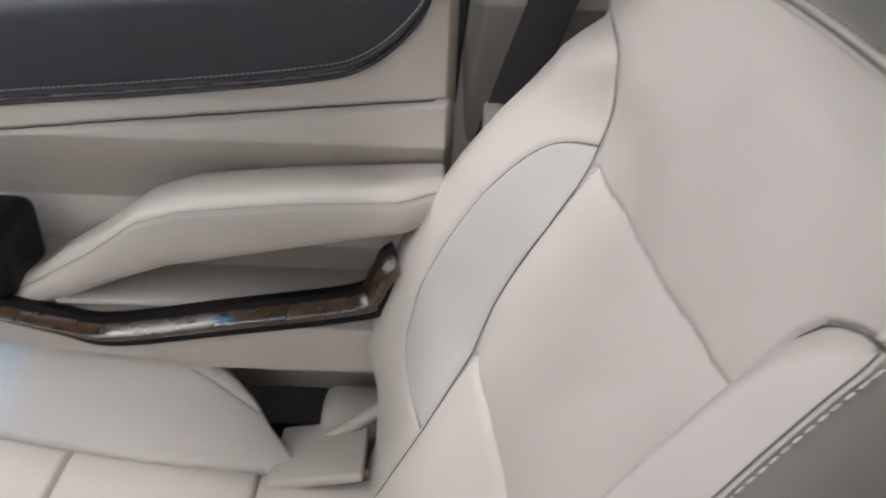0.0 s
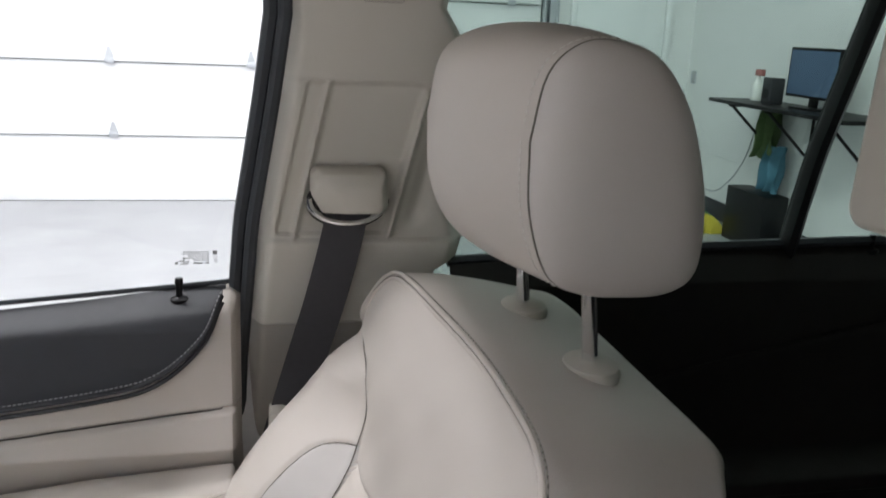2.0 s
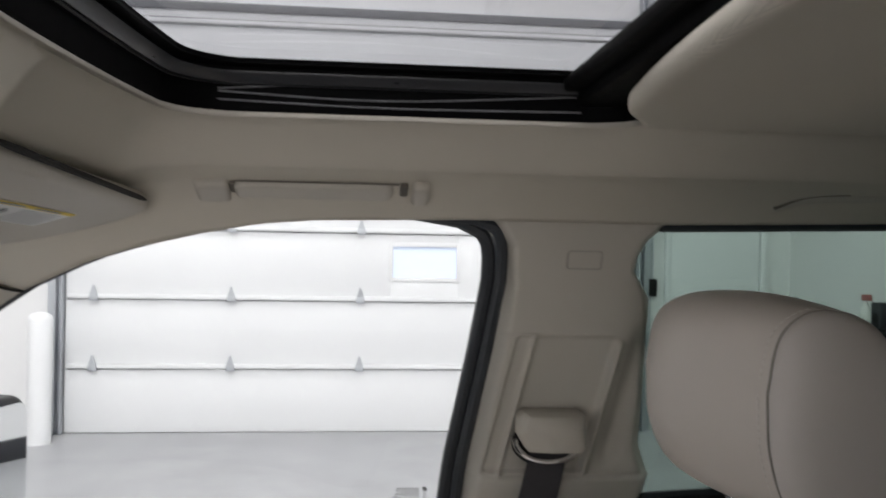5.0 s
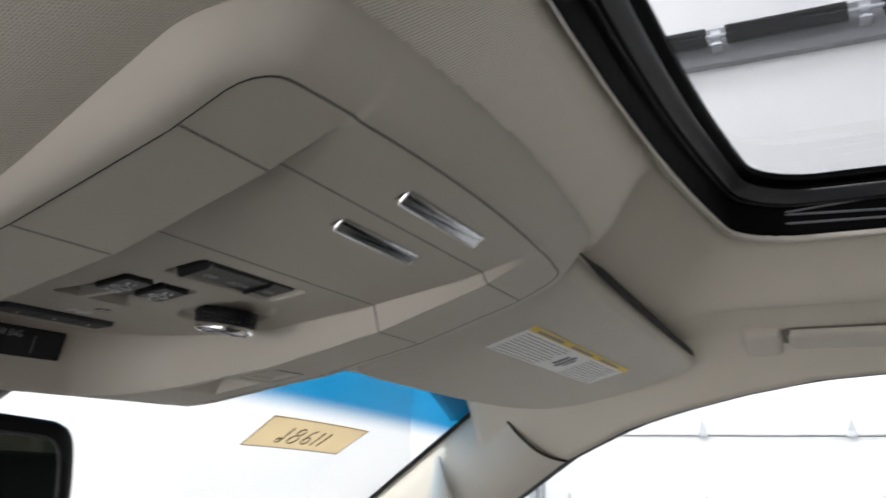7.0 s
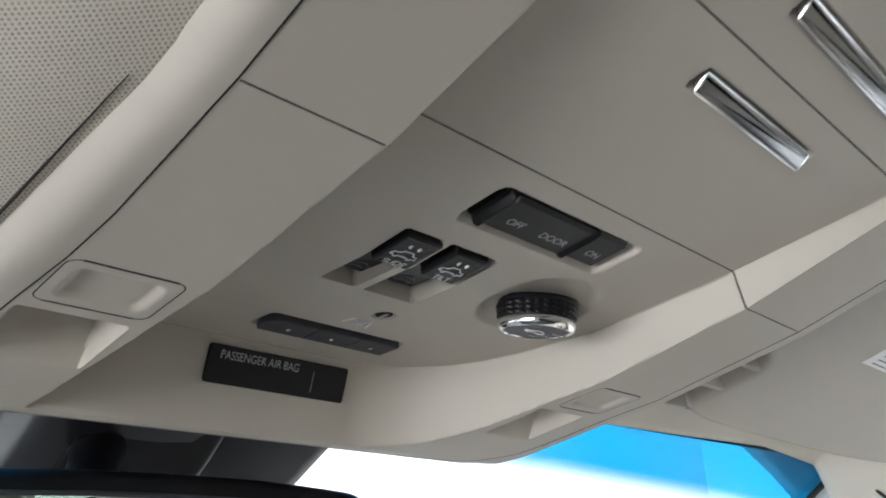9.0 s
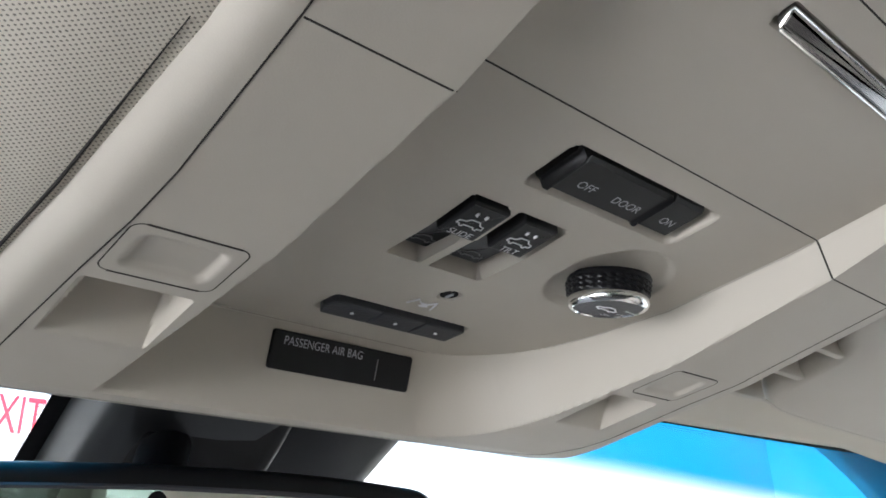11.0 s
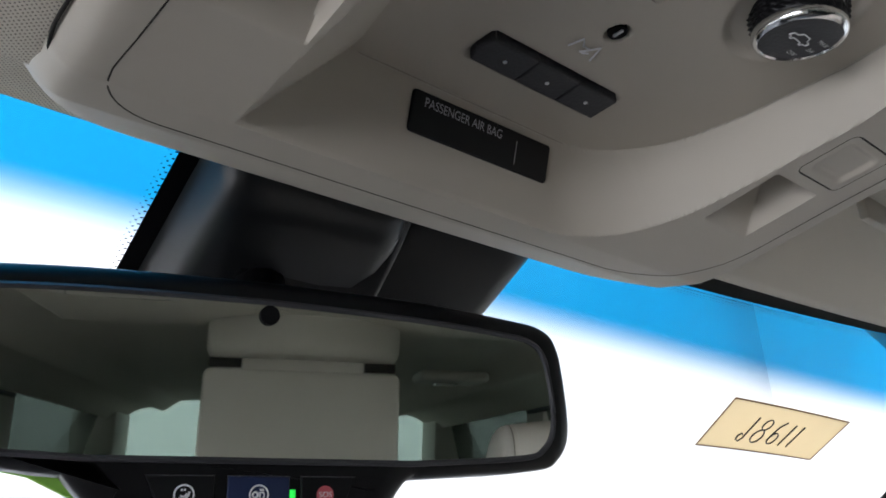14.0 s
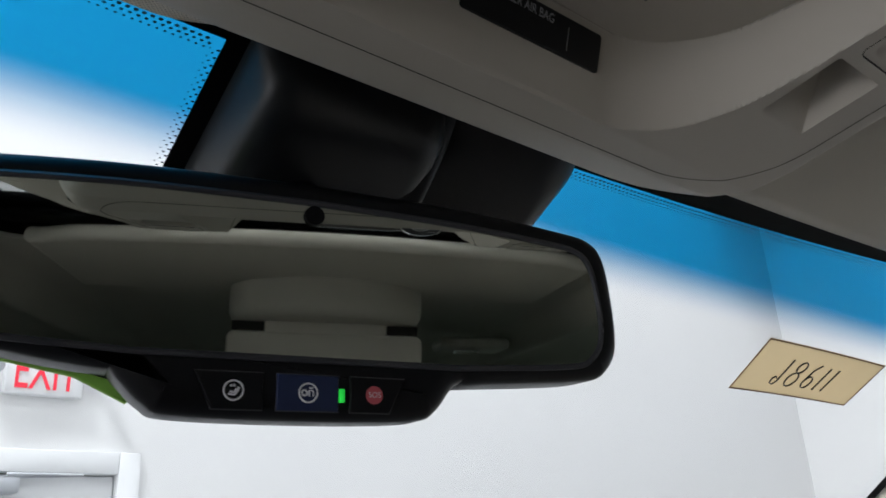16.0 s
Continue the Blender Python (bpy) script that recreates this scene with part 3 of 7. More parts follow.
def build_workplace():
    """Wall shelf with a screen in the rear corner, and the things on the floor."""
    y = GY0
    sx, sz = 5.42, 1.16
    s = thing("wall_shelf", (sx, y, sz - 0.3), "dark wall-mounted work shelf on steel brackets", "shelf")
    part("board", box((sx - 0.95, y + 0.004, sz - 0.03), (sx + 0.75, y + 0.5, sz), 0.005), M_BLACK, s)
    for k in (-0.7, 0.0, 0.5):
        part("bracket", join(tube([(sx + k, y + 0.02, sz - 0.04), (sx + k, y + 0.02, sz - 0.42)], 0.012, 6), tube([(sx + k, y + 0.02, sz - 0.40), (sx + k, y + 0.42, sz - 0.045)], 0.012, 6), tube([(sx + k, y + 0.02, sz - 0.042), (sx + k, y + 0.45, sz - 0.042)], 0.012, 6)), M_BLACK, s)
    mo = thing("monitor", (sx - 0.25, y + 0.25, sz), "black flat screen with a dim blue picture", "monitor")
    part("screen_case", box((sx - 0.52, y + 0.22, sz + 0.08), (sx + 0.06, y + 0.26, sz + 0.44), 0.008), M_BLACK, mo)
    part("screen", box((sx - 0.50, y + 0.2605, sz + 0.10), (sx + 0.04, y + 0.262, sz + 0.42)), glow("screen_blue", (0.05, 0.09, 0.16), 0.8), mo, "dim blue picture")
    part("stand", join(box((sx - 0.27, y + 0.20, sz), (sx - 0.19, y + 0.23, sz + 0.2), 0.004), box((sx - 0.37, y + 0.14, sz + 0.001), (sx - 0.09, y + 0.32, sz + 0.015), 0.004)), M_BLACK, mo)
    sp = thing("speaker", (sx + 0.22, y + 0.25, sz), "small dark desk speaker", "speaker")
    part("case", box((sx + 0.16, y + 0.2, sz + 0.001), (sx + 0.28, y + 0.32, sz + 0.2), 0.01), M_DARK, sp)
    part("cone", tube([(sx + 0.22, y + 0.321, sz + 0.08), (sx + 0.22, y + 0.324, sz + 0.08)], 0.04, 14), M_BLACK, sp)
    bt = thing("spray_bottle", (sx + 0.5, y + 0.22, sz), "white spray bottle with a pale red trigger", "bottle")
    prof = [(0.04, 0.001), (0.045, 0.02), (0.045, 0.13), (0.02, 0.17), (0.015, 0.20)]
    part("bottle", loft([[(sx + 0.5 + q * math.cos(a), y + 0.22 + q * math.sin(a), sz + h) for a in np.linspace(0, 2 * math.pi, 14, endpoint=False)] for q, h in prof]), M_PAPER, bt)
    part("trigger", box((sx + 0.44, y + 0.20, sz + 0.2), (sx + 0.53, y + 0.24, sz + 0.25), 0.006), mat("trigger_red", (0.45, 0.16, 0.15), 0.5), bt)
    cl = mat("cloth_green", (0.10, 0.16, 0.06), 0.9, var=0.4, vscale=20, bump=0.4, bscale=60)
    cb = mat("cloth_blue", (0.08, 0.22, 0.30), 0.9, var=0.3, vscale=20, bump=0.4, bscale=60)
    for nm, m_, cx, z0, z1, lab in (("green_cloth", cl, sx + 0.40, 0.72, 1.12, "crumpled green cloth hung on the shelf bracket"), ("blue_cloth", cb, sx + 0.28, 0.42, 0.80, "pale blue cloth hung under the shelf")):
        w0 = 0.13

        def hang(u, v):
            return (cx + (u - 0.5) * w0 * 2 * (1.1 - 0.3 * v) + 0.02 * math.sin(9 * v + 3 * u), y + 0.12 + 0.05 * math.sin(14 * u + 4 * v), z0 + (z1 - z0) * v + 0.03 * math.sin(11 * u))
        us, vs = np.linspace(0, 1, 20), np.linspace(0, 1, 14)
        a = grid(hang, us, vs)
        b2 = grid(lambda u, v: (hang(u, v)[0], hang(u, v)[1] + 0.012, hang(u, v)[2]), us, vs)
        solo(nm, join(a, flip(b2)), m_, lab, "cloth")
    pc = thing("computer_tower", (5.73, y + 0.25, 0), "black computer tower standing on the floor", "computer")
    part("case", box((5.45, y + 0.10, 0.001), (6.00, y + 0.32, 0.45), 0.01), M_BLACK, pc)
    part("front_panel", box((6.001, y + 0.11, 0.02), (6.01, y + 0.31, 0.43), 0.003), M_DARK, pc)
    ru = thing("floor_rag", (6.28, y + 0.4, 0), "crumpled green and yellow rag on the floor", "rag")

    def lump(cx, cy, q, h, seed):
        pts = []
        for v in np.linspace(0, 1, 7):
            ring = []
            for k in range(16):
                a = 2 * math.pi * k / 16
                rr = q * math.cos(v * math.pi / 2) ** 0.6 * (1 + 0.25 * math.sin(3 * a + seed) + 0.12 * math.sin(7 * a + 2 * seed + 3 * v)) + 0.002
                ring.append((cx + rr * math.cos(a), cy + rr * math.sin(a), 0.002 + h * v))
            pts.append(ring)
        return loft(pts)
    part("green_part", lump(6.40, y + 0.34, 0.14, 0.16, 1), mat("rag_green", (0.05, 0.20, 0.10), 0.9, var=0.3, vscale=30), ru)
    part("yellow_part", lump(6.17, y + 0.38, 0.12, 0.16, 2), mat("rag_yellow", (0.55, 0.45, 0.05), 0.9, var=0.3, vscale=30), ru)
    ca = thing("wall_socket", (7.15, y + 0.02, 0.53), "dark plug in a wall socket with a trailing cable", "socket")
    part("plug", box((7.10, y + 0.003, 0.51), (7.20, y + 0.06, 0.61), 0.008), M_BLACK, ca)
    part("cable", tube(curve([(7.15, y + 0.05, 0.53), (6.95, y + 0.06, 0.30), (6.6, y + 0.06, 0.28), (6.25, y + 0.05, 0.60), (6.1, y + 0.03, 1.1)], 8), 0.006, 6), M_RAIL, ca)
    solo("light_switch", box((7.33, y + 0.002, 1.20), (7.41, y + 0.015, 1.32), 0.004), M_RAIL, "small grey wall switch", "switch")


build_garage()
build_workplace()


# ---- car shell: shared shapes ----
def zwin(y):
    return interp(y, [-2.4, -0.41, -0.05, 0.2, 0.37, 0.43, 0.5, 0.566, 0.62, 0.69, 0.81, 1.0, 1.25, 1.5], [1.70, 1.718, 1.709, 1.710, 1.706, 1.701, 1.688, 1.672, 1.655, 1.622, 1.541, 1.40, 1.22, 1.04])


def xside(z):
    return 1.06 - 0.25 * z


def z_screen(x, y):
    return 2.1837 - 0.55 * y - 0.15 * x * x


def zhead(x, y):
    ax = np.abs(x)
    ze = zwin(y)
    xe = xside(ze)
    prof = lambda q: interp(np.abs(q), [0, 0.30, 0.395, 0.412, 0.44, 0.462, 0.476, 0.490, 0.52], [1.800, 1.797, 1.789, 1.785, 1.766, 1.7490, 1.7445, 1.7520, 1.7600])
    base = sum(prof(ax + o) for o in (-0.009, -0.0045, 0.0, 0.0045, 0.009)) / 5
    t = np.clip((ax - 0.50) / np.maximum(xe - 0.50, 0.01), 0, 1)
    zs = 1.7600 + (ze - 1.7600) * (0.05 * t + 0.95 * t ** 2.3)
    z = np.where(ax > 0.50, zs, base)
    zf = 1.738 - 0.156 * (y - 0.54)
    zf = np.minimum(zf, z)
    k = smooth(0.475, 0.56, y)
    z = z + (zf - z) * k
    # the fabric meets the console's rim
    zl = interp(y, [0.49, 0.528, 0.555, 0.606, 0.667, 0.69, 0.74, 0.757, 0.772, 0.790, 0.815], [1.716, 1.708, 1.6955, 1.678, 1.6630, 1.6595, 1.6505, 1.6485, 1.6500, 1.6565, 1.6690]) + 0.005
    zl = zl + 0.004 * smooth(0.09, 0.12, x) * smooth(0.74, 0.70, y) + 0.006 * smooth(0.61, 0.54, y)
    left = smooth(-0.06, -0.10, x)
    zl = zl + (1.6825 - 0.008 * left - zl) * smooth(0.74 + 0.025 * left, 0.800 + 0.012 * left, y)
    # a lobe comes down from the sunroof's front edge; a ridge parts it from the visor's hollow
    ys = 0.471 + 0.03 * (1 - np.minimum(ax / 0.397, 1) ** 2.2)
    xc = interp(y, [0.488, 0.518, 0.56], [0.205, 0.146, 0.142])
    side = np.where(x > 0.008, smooth(xc + 0.034, xc - 0.004, x), smooth(0.28, 0.140, 0.008 - x))
    k = side * smooth(ys, ys + 0.024, y)
    return z + (np.minimum(zl, z) - z) * k


def sd_roof(x, y):
    bow = 0.030 * (1 - np.minimum(np.abs(x) / 0.397, 1) ** 2.2) * (y > 0.28)
    return sd_rrect(x, y - bow, 0.0, 0.275, 0.397, 0.195, 0.045)


def build_headliner():
    yv = np.concatenate([np.linspace(-2.4, 0.0, 50, endpoint=False), np.linspace(0.0, 0.48, 105, endpoint=False), np.linspace(0.48, 0.60, 44, endpoint=False), np.linspace(0.60, 0.80, 24)])
    sv = np.concatenate([np.linspace(-1, 1, 261)])
    S, Y = np.meshgrid(sv, yv)
    X = S * xside(zwin(Y))
    d = sd_roof(X, Y)
    e = 1e-4
    gx, gy = (sd_roof(X + e, Y) - d) / e, (sd_roof(X, Y + e) - d) / e
    near = np.abs(d) < 0.0036
    X, Y = np.where(near, X - gx * d, X), np.where(near, Y - gy * d, Y)
    d2 = np.where(near, 0.0, d)
    inside = d2 <= 1e-6
    cell = inside[:-1, :-1] & inside[:-1, 1:] & inside[1:, 1:] & inside[1:, :-1]
    # the console covers this part of the roof
    zc = sd_rrect(X, Y, 0.003, 0.655, 0.128, 0.136, 0.03)
    cover = zc < -0.005
    cell2 = cover[:-1, :-1] & cover[:-1, 1:] & cover[1:, 1:] & cover[1:, :-1]
    # the front edge reaches the windscreen's border
    Y = np.where(Y > 0.60, 0.60 + (Y - 0.60) * (0.8203 - 0.0813 * X * X - 0.60) / 0.20, Y)
    Z = np.where(Y > 0.6, np.minimum(zhead(X, Y), z_screen(X, Y) - 0.006), zhead(X, Y))
    lip = -0.003 * np.exp(-np.clip(d2, 0, 1) / 0.012)
    Z = Z + lip * (d2 < 0.06)
    ob = solo("ceiling_headliner", sheet(X, Y, Z, ~(cell | cell2)), M_HEADLINER, "beige woven fabric headliner of the car roof", "headliner", "structure")
    sm = ob.modifiers.new("thick", "SOLIDIFY")
    sm.thickness, sm.offset = 0.006, 1
    # outer roof skin with the same opening
    yr = np.linspace(-2.5, 0.86, 240)
    sr = np.linspace(-1, 1, 120)
    S, Y = np.meshgrid(sr, yr)
    X = S * 0.72
    Z = 1.832 - 0.10 * (X / 0.72) ** 4 - 0.06 * smooth(0.50, 0.86, Y)
    hole = sd_roof(X, Y) < 0.03
    cell = hole[:-1, :-1] | hole[:-1, 1:] | hole[1:, 1:] | hole[1:, :-1]
    ob = solo("roof_skin", sheet(X, Y, Z, ~cell), M_CARPAINT, "white painted outer roof panel of the car", "car roof", "structure")
    ob.modifiers.new("thick", "SOLIDIFY").thickness = 0.004


def roof_loop(off, n=220):
    """The rim of the roof opening, moved inwards by off."""
    pts = []
    for x, y in rrect(0.397 - off, 0.195 - off, 0.045, n // 8, 0.0, 0.275):
        # extra points keep the bowed front edge round
        pts.append((x, y))
    dense = []
    for a, b in zip(pts, pts[1:] + pts[:1]):
        m = max(1, int(math.hypot(b[0] - a[0], b[1] - a[1]) / 0.01))
        dense += [(a[0] + (b[0] - a[0]) * k / m, a[1] + (b[1] - a[1]) * k / m) for k in range(m)]
    return [(x, y + (0.030 * (1 - min(abs(x) / 0.397, 1) ** 2.2) if y > 0.28 else 0)) for x, y in dense]


def build_sunroof():
    s = thing("sunroof", (0, 0.28, 1.79), "sunroof with tinted glass in a black rubber frame, shade pulled back", "sunroof")

    def ring(prof):
        outer = roof_loop(0.0)
        return [[(x * (0.397 - o) / 0.397, 0.2825 + (y - 0.2825) * (0.2125 - o) / 0.2125, z) for x, y in outer] for o, z in prof]
    part("edge_trim", loft(ring([(-0.004, 1.7825), (-0.004, 1.7860), (0.001, 1.7860), (0.001, 1.7830)]), False), M_TRIM, s, "thin grey edge strip")
    part("frame", loft(ring([(-0.010, 1.7900), (0.0, 1.7865), (0.002, 1.7900), (0.002, 1.808), (0.007, 1.810), (0.007, 1.815), (0.012, 1.817), (0.012, 1.821), (0.020, 1.8225), (0.020, 1.827), (-0.03, 1.830)]), False), M_RUBBER, s, "black stepped rubber frame")
    for o, z in ((0.0050, 1.8085), (0.0105, 1.8160)):
        lp = ring([(o, z)])[0]
        part("seal", tube(lp, 0.0011, 6, True), M_SATIN, s, "dark seal lip")
    part("inner_strip", loft(ring([(0.0075, 1.8095), (0.0085, 1.8088), (0.0150, 1.8150), (0.0155, 1.8170)]), False), M_STRIP, s, "glossy dark grey strip")
    # drain channel lips along both sides
    for sx in (1, -1):
        for z0, z1, z2 in ((1.8035, 1.8140, 1.8165), (1.8030, 1.7985, 1.8080), (1.7960, 1.7925, 1.7945)):
            part("drain_lip", tube([(sx * 0.3935, y, z) for y, z in curve([(0.452, z0), (0.30, z1), (0.13, z2)], 8)], 0.0009, 6), M_LIP, s, "thin grey channel lip")
    yv, xv = np.linspace(0.10, 0.505, 12), np.linspace(-0.385, 0.385, 14)
    X, Y = np.meshgrid(xv, yv)
    part("glass_pane", sheet(X, Y, 1.826 - 0.02 * X ** 2), M_ROOFGLASS, s, "grey tinted glass")
    # rear cross rail and shade
    part("rear_rail", join(box((-0.40, 0.085, 1.800), (0.40, 0.134, 1.824), 0.006), box((-0.40, 0.126, 1.811), (0.40, 0.148, 1.823), 0.004)), M_RUBBER, s)
    out = []
    for x in np.linspace(-0.36, 0.36, 41):
        out.append((x, 0.148 - 0.30 * x * x - 0.02 * smooth(0.29, 0.36, abs(x))))
    out += [(x, -0.20) for x in np.linspace(0.36, -0.36, 41)]
    part("shade", slab(out, lambda u, v, w: (u, v, 1.776 + w), 0.020, 0.009, 4), M_HEADLINER, s, "beige fabric sunshade")


build_headliner()
build_sunroof()


def build_windows():
    # windscreen, with a dyed blue band along its top
    m = glass("windscreen_glass", (0.80, 0.82, 0.81))
    nt = m.node_tree
    tr = next(n for n in nt.nodes if n.type == "BSDF_TRANSPARENT")
    for n in nt.nodes:
        if n.type == "BSDF_GLOSSY":
            n.inputs["Roughness"].default_value = 0.22
    tc = nt.nodes.new("ShaderNodeTexCoord")
    sx = nt.nodes.new("ShaderNodeSeparateXYZ")
    nt.links.new(tc.outputs["Object"], sx.inputs["Vector"])
    x2 = nt.nodes.new("ShaderNodeMath")
    x2.operation = "MULTIPLY"
    nt.links.new(sx.outputs["X"], x2.inputs[0])
    nt.links.new(sx.outputs["X"], x2.inputs[1])
    ma = nt.nodes.new("ShaderNodeMath")
    ma.operation = "MULTIPLY_ADD"
    ma.inputs[1].default_value = 0.14
    nt.links.new(x2.outputs[0], ma.inputs[0])
    nt.links.new(sx.outputs["Y"], ma.inputs[2])
    mr = nt.nodes.new("ShaderNodeMapRange")
    mr.interpolation_type = "SMOOTHSTEP"
    mr.inputs["From Min"].default_value, mr.inputs["From Max"].default_value = 0.892, 0.926
    nt.links.new(ma.outputs[0], mr.inputs["Value"])
    mx = nt.nodes.new("ShaderNodeMix")
    mx.data_type = "RGBA"
    mx.inputs["A"].default_value, mx.inputs["B"].default_value = (0.006, 0.215, 0.43, 1), (0.80, 0.82, 0.81, 1)
    nt.links.new(mr.outputs["Result"], mx.inputs["Factor"])
    nt.links.new(mx.outputs["Result"], tr.inputs["Color"])
    w = thing("windscreen", (0, 0, 0), "curved car windscreen with a blue shade band", "windscreen")
    xs, ys = np.linspace(-1, 1, 60), np.linspace(0.79, 1.80, 50)
    X, Y = np.meshgrid(xs, ys)
    Xf = X * (0.665 + 0.36 * (Y - 0.79))
    part("glass_pane", sheet(Xf, Y, z_screen(Xf, Y)), m, w)
    # black printed border: the top edge and the field behind the mirror
    top = lambda x: 0.8615 - 0.205 * x * x
    xv = np.linspace(-0.65, 0.65, 125)
    X, T = np.meshgrid(xv, np.linspace(0, 1, 6))
    Y = 0.78 + (top(X) - 0.78) * T
    geo = [sheet(X, Y, z_screen(X, Y) - 0.0025)]
    FX0, FX1, FY = -0.055, 0.136, 0.97
    X, Y = np.meshgrid(np.linspace(FX0, FX1, 30), np.linspace(0.84, FY, 30))
    geo.append(sheet(X, Y, z_screen(X, Y) - 0.003))
    for sg in (1, -1):
        geo.append(grid(lambda u, v: (sg * (0.640 + 0.36 * (v - 0.79) + 0.045 * u), v, z_screen(0.640 + 0.36 * (v - 0.79) + 0.045 * u, v) - 0.0045), [0, 0.5, 1], np.linspace(0.785, 1.75, 40)))
    part("black_border", join(*geo), M_FRIT, w, "black printed border")
    dots = []

    def dot(x, y, r):
        c = [(x + r * math.cos(a), y + r * math.sin(a), z_screen(x, y) - 0.0035) for a in np.linspace(0, 2 * math.pi, 6, endpoint=False)]
        dots.append((c, [tuple(range(5, -1, -1))]))
    for k in range(34):
        for row, r in ((0, 0.0008), (1, 0.0006), (2, 0.0004)):
            yy = 0.865 + 0.0031 * k + 0.0015 * (row % 2)
            dot(FX0 - 0.0017 * (row + 0.6), yy, r)
            dot(FX1 + 0.0017 * (row + 0.6), yy, r)
    for k in range(-190, 191):
        xx = 0.0031 * k
        if FX0 - 0.004 < xx < FX1 + 0.004:
            continue
        for row, r in ((0, 0.0010), (1, 0.0008), (2, 0.0006)):
            dot(xx + 0.0015 * (row % 2), top(xx) + 0.0017 * (row + 0.6), r)
    part("border_dots", join(*dots), M_BLACK, w, kind="stuff", smooth=False)

    def pane(name, ya, yb, zlo, zhi, m_, lab, sgn, n=24):
        Yg, Tg = np.meshgrid(np.linspace(ya, yb, n), np.linspace(0, 1, 12))
        Zg = zlo(Yg) + (zhi(Yg) - zlo(Yg)) * Tg
        Xg = (xside(Zg) + 0.035) * sgn
        ob_ = solo(name, sheet(Xg, Yg, Zg), m_, lab, "car window")
        return ob_
    for sgn in (1, -1):
        # unseen driver's window, set low so that more side light comes in
        if sgn < 0:
            pane("lowered_door_window", 0.18, 1.0, lambda y: 1.0 + 0 * y, lambda y: 1.20 + 0 * y, M_GLASS, "clear door window glass, wound down", sgn)
        else:
            pane("front_door_window", 0.13, 1.25, lambda y: 1.25 + 0 * y, lambda y: zwin(y) + 0.02, M_GLASS, "clear front door window glass with small printed marks", sgn)
        pane("rear_door_window", -0.95, 0.03, lambda y: 1.32 + 0 * y, lambda y: zwin(y) + 0.02, M_PRIVACY if sgn > 0 else M_PRIVACY_REAR, "dark green privacy glass of the rear door", sgn)
        pane("rear_quarter_window", -2.2, -1.05, lambda y: 1.33 + 0 * y, lambda y: zwin(y) + 0.02, M_PRIVACY_REAR, "dark green privacy glass of the rear side", sgn)
    Xg, Zg = np.meshgrid(np.linspace(-0.62, 0.62, 8), np.linspace(1.33, 1.85, 6))
    ob_ = solo("rear_window", sheet(Xg * 1.12, -2.42 - 0.3 * (1.72 - Zg), Zg), M_PRIVACY, "dark privacy glass of the tailgate", "car window")
    # small etched marks in the corner of the front window
    ob_ = thing("window_marking", (0.76, 0.25, 1.34), "tiny grey printed marks in the glass corner", "window marking")
    rng = np.random.RandomState(2)
    bars = []

    def mark(y0, z0, w_, h_):
        x0 = xside(z0) + 0.033
        bars.append(box((x0 - 0.0005, y0 - w_ / 2, z0 - h_ / 2), (x0, y0 + w_ / 2, z0 + h_ / 2)))
    for row, (y0, length) in enumerate(((0.2375, 0.026), (0.2375, 0.030), (0.2375, 0.024), (0.2375, 0.028), (0.2375, 0.018))):
        q = 0.0
        while q < length:
            w_ = 0.0012 + 0.0022 * rng.rand()
            mark(y0 + q + w_ / 2, 1.3705 - 0.0027 * row, w_, 0.0011)
            q += w_ + 0.0006
    mark(0.2305, 1.3695, 0.0050, 0.0050)
    for q in range(3):
        mark(0.2300, 1.3635 - 0.0030 * q, 0.0040, 0.0010)
    for y0, z0, w_, h_ in ((0.2655, 1.3600, 0.0012, 0.0075), (0.2690, 1.3585, 0.0045, 0.0012), (0.2620, 1.3575, 0.0045, 0.0012), (0.2655, 1.3550, 0.0090, 0.0010), (0.2500, 1.3560, 0.0110, 0.0016), (0.2400, 1.3560, 0.0050, 0.0012), (0.2740, 1.3560, 0.0035, 0.0030)):
        mark(y0, z0, w_, h_)
    part("printed_text", join(*bars), M_GREYPRINT, ob_, smooth=False)


build_windows()


# ---- pillars and doors ----
def pillar_front(z):
    return interp(z, [1.0, 1.22, 1.41, 1.55, 1.64, 1.68, 1.72], [0.212, 0.201, 0.184, 0.160, 0.147, 0.150, 0.18])


def pillar_rear(z):
    return interp(z, [1.0, 1.25, 1.345, 1.362, 1.39, 1.43, 1.55, 1.62, 1.652, 1.669, 1.69, 1.712], [-0.03, -0.03, -0.030, -0.055, -0.060, -0.045, -0.043, -0.040, -0.018, -0.020, -0.030, -0.055])


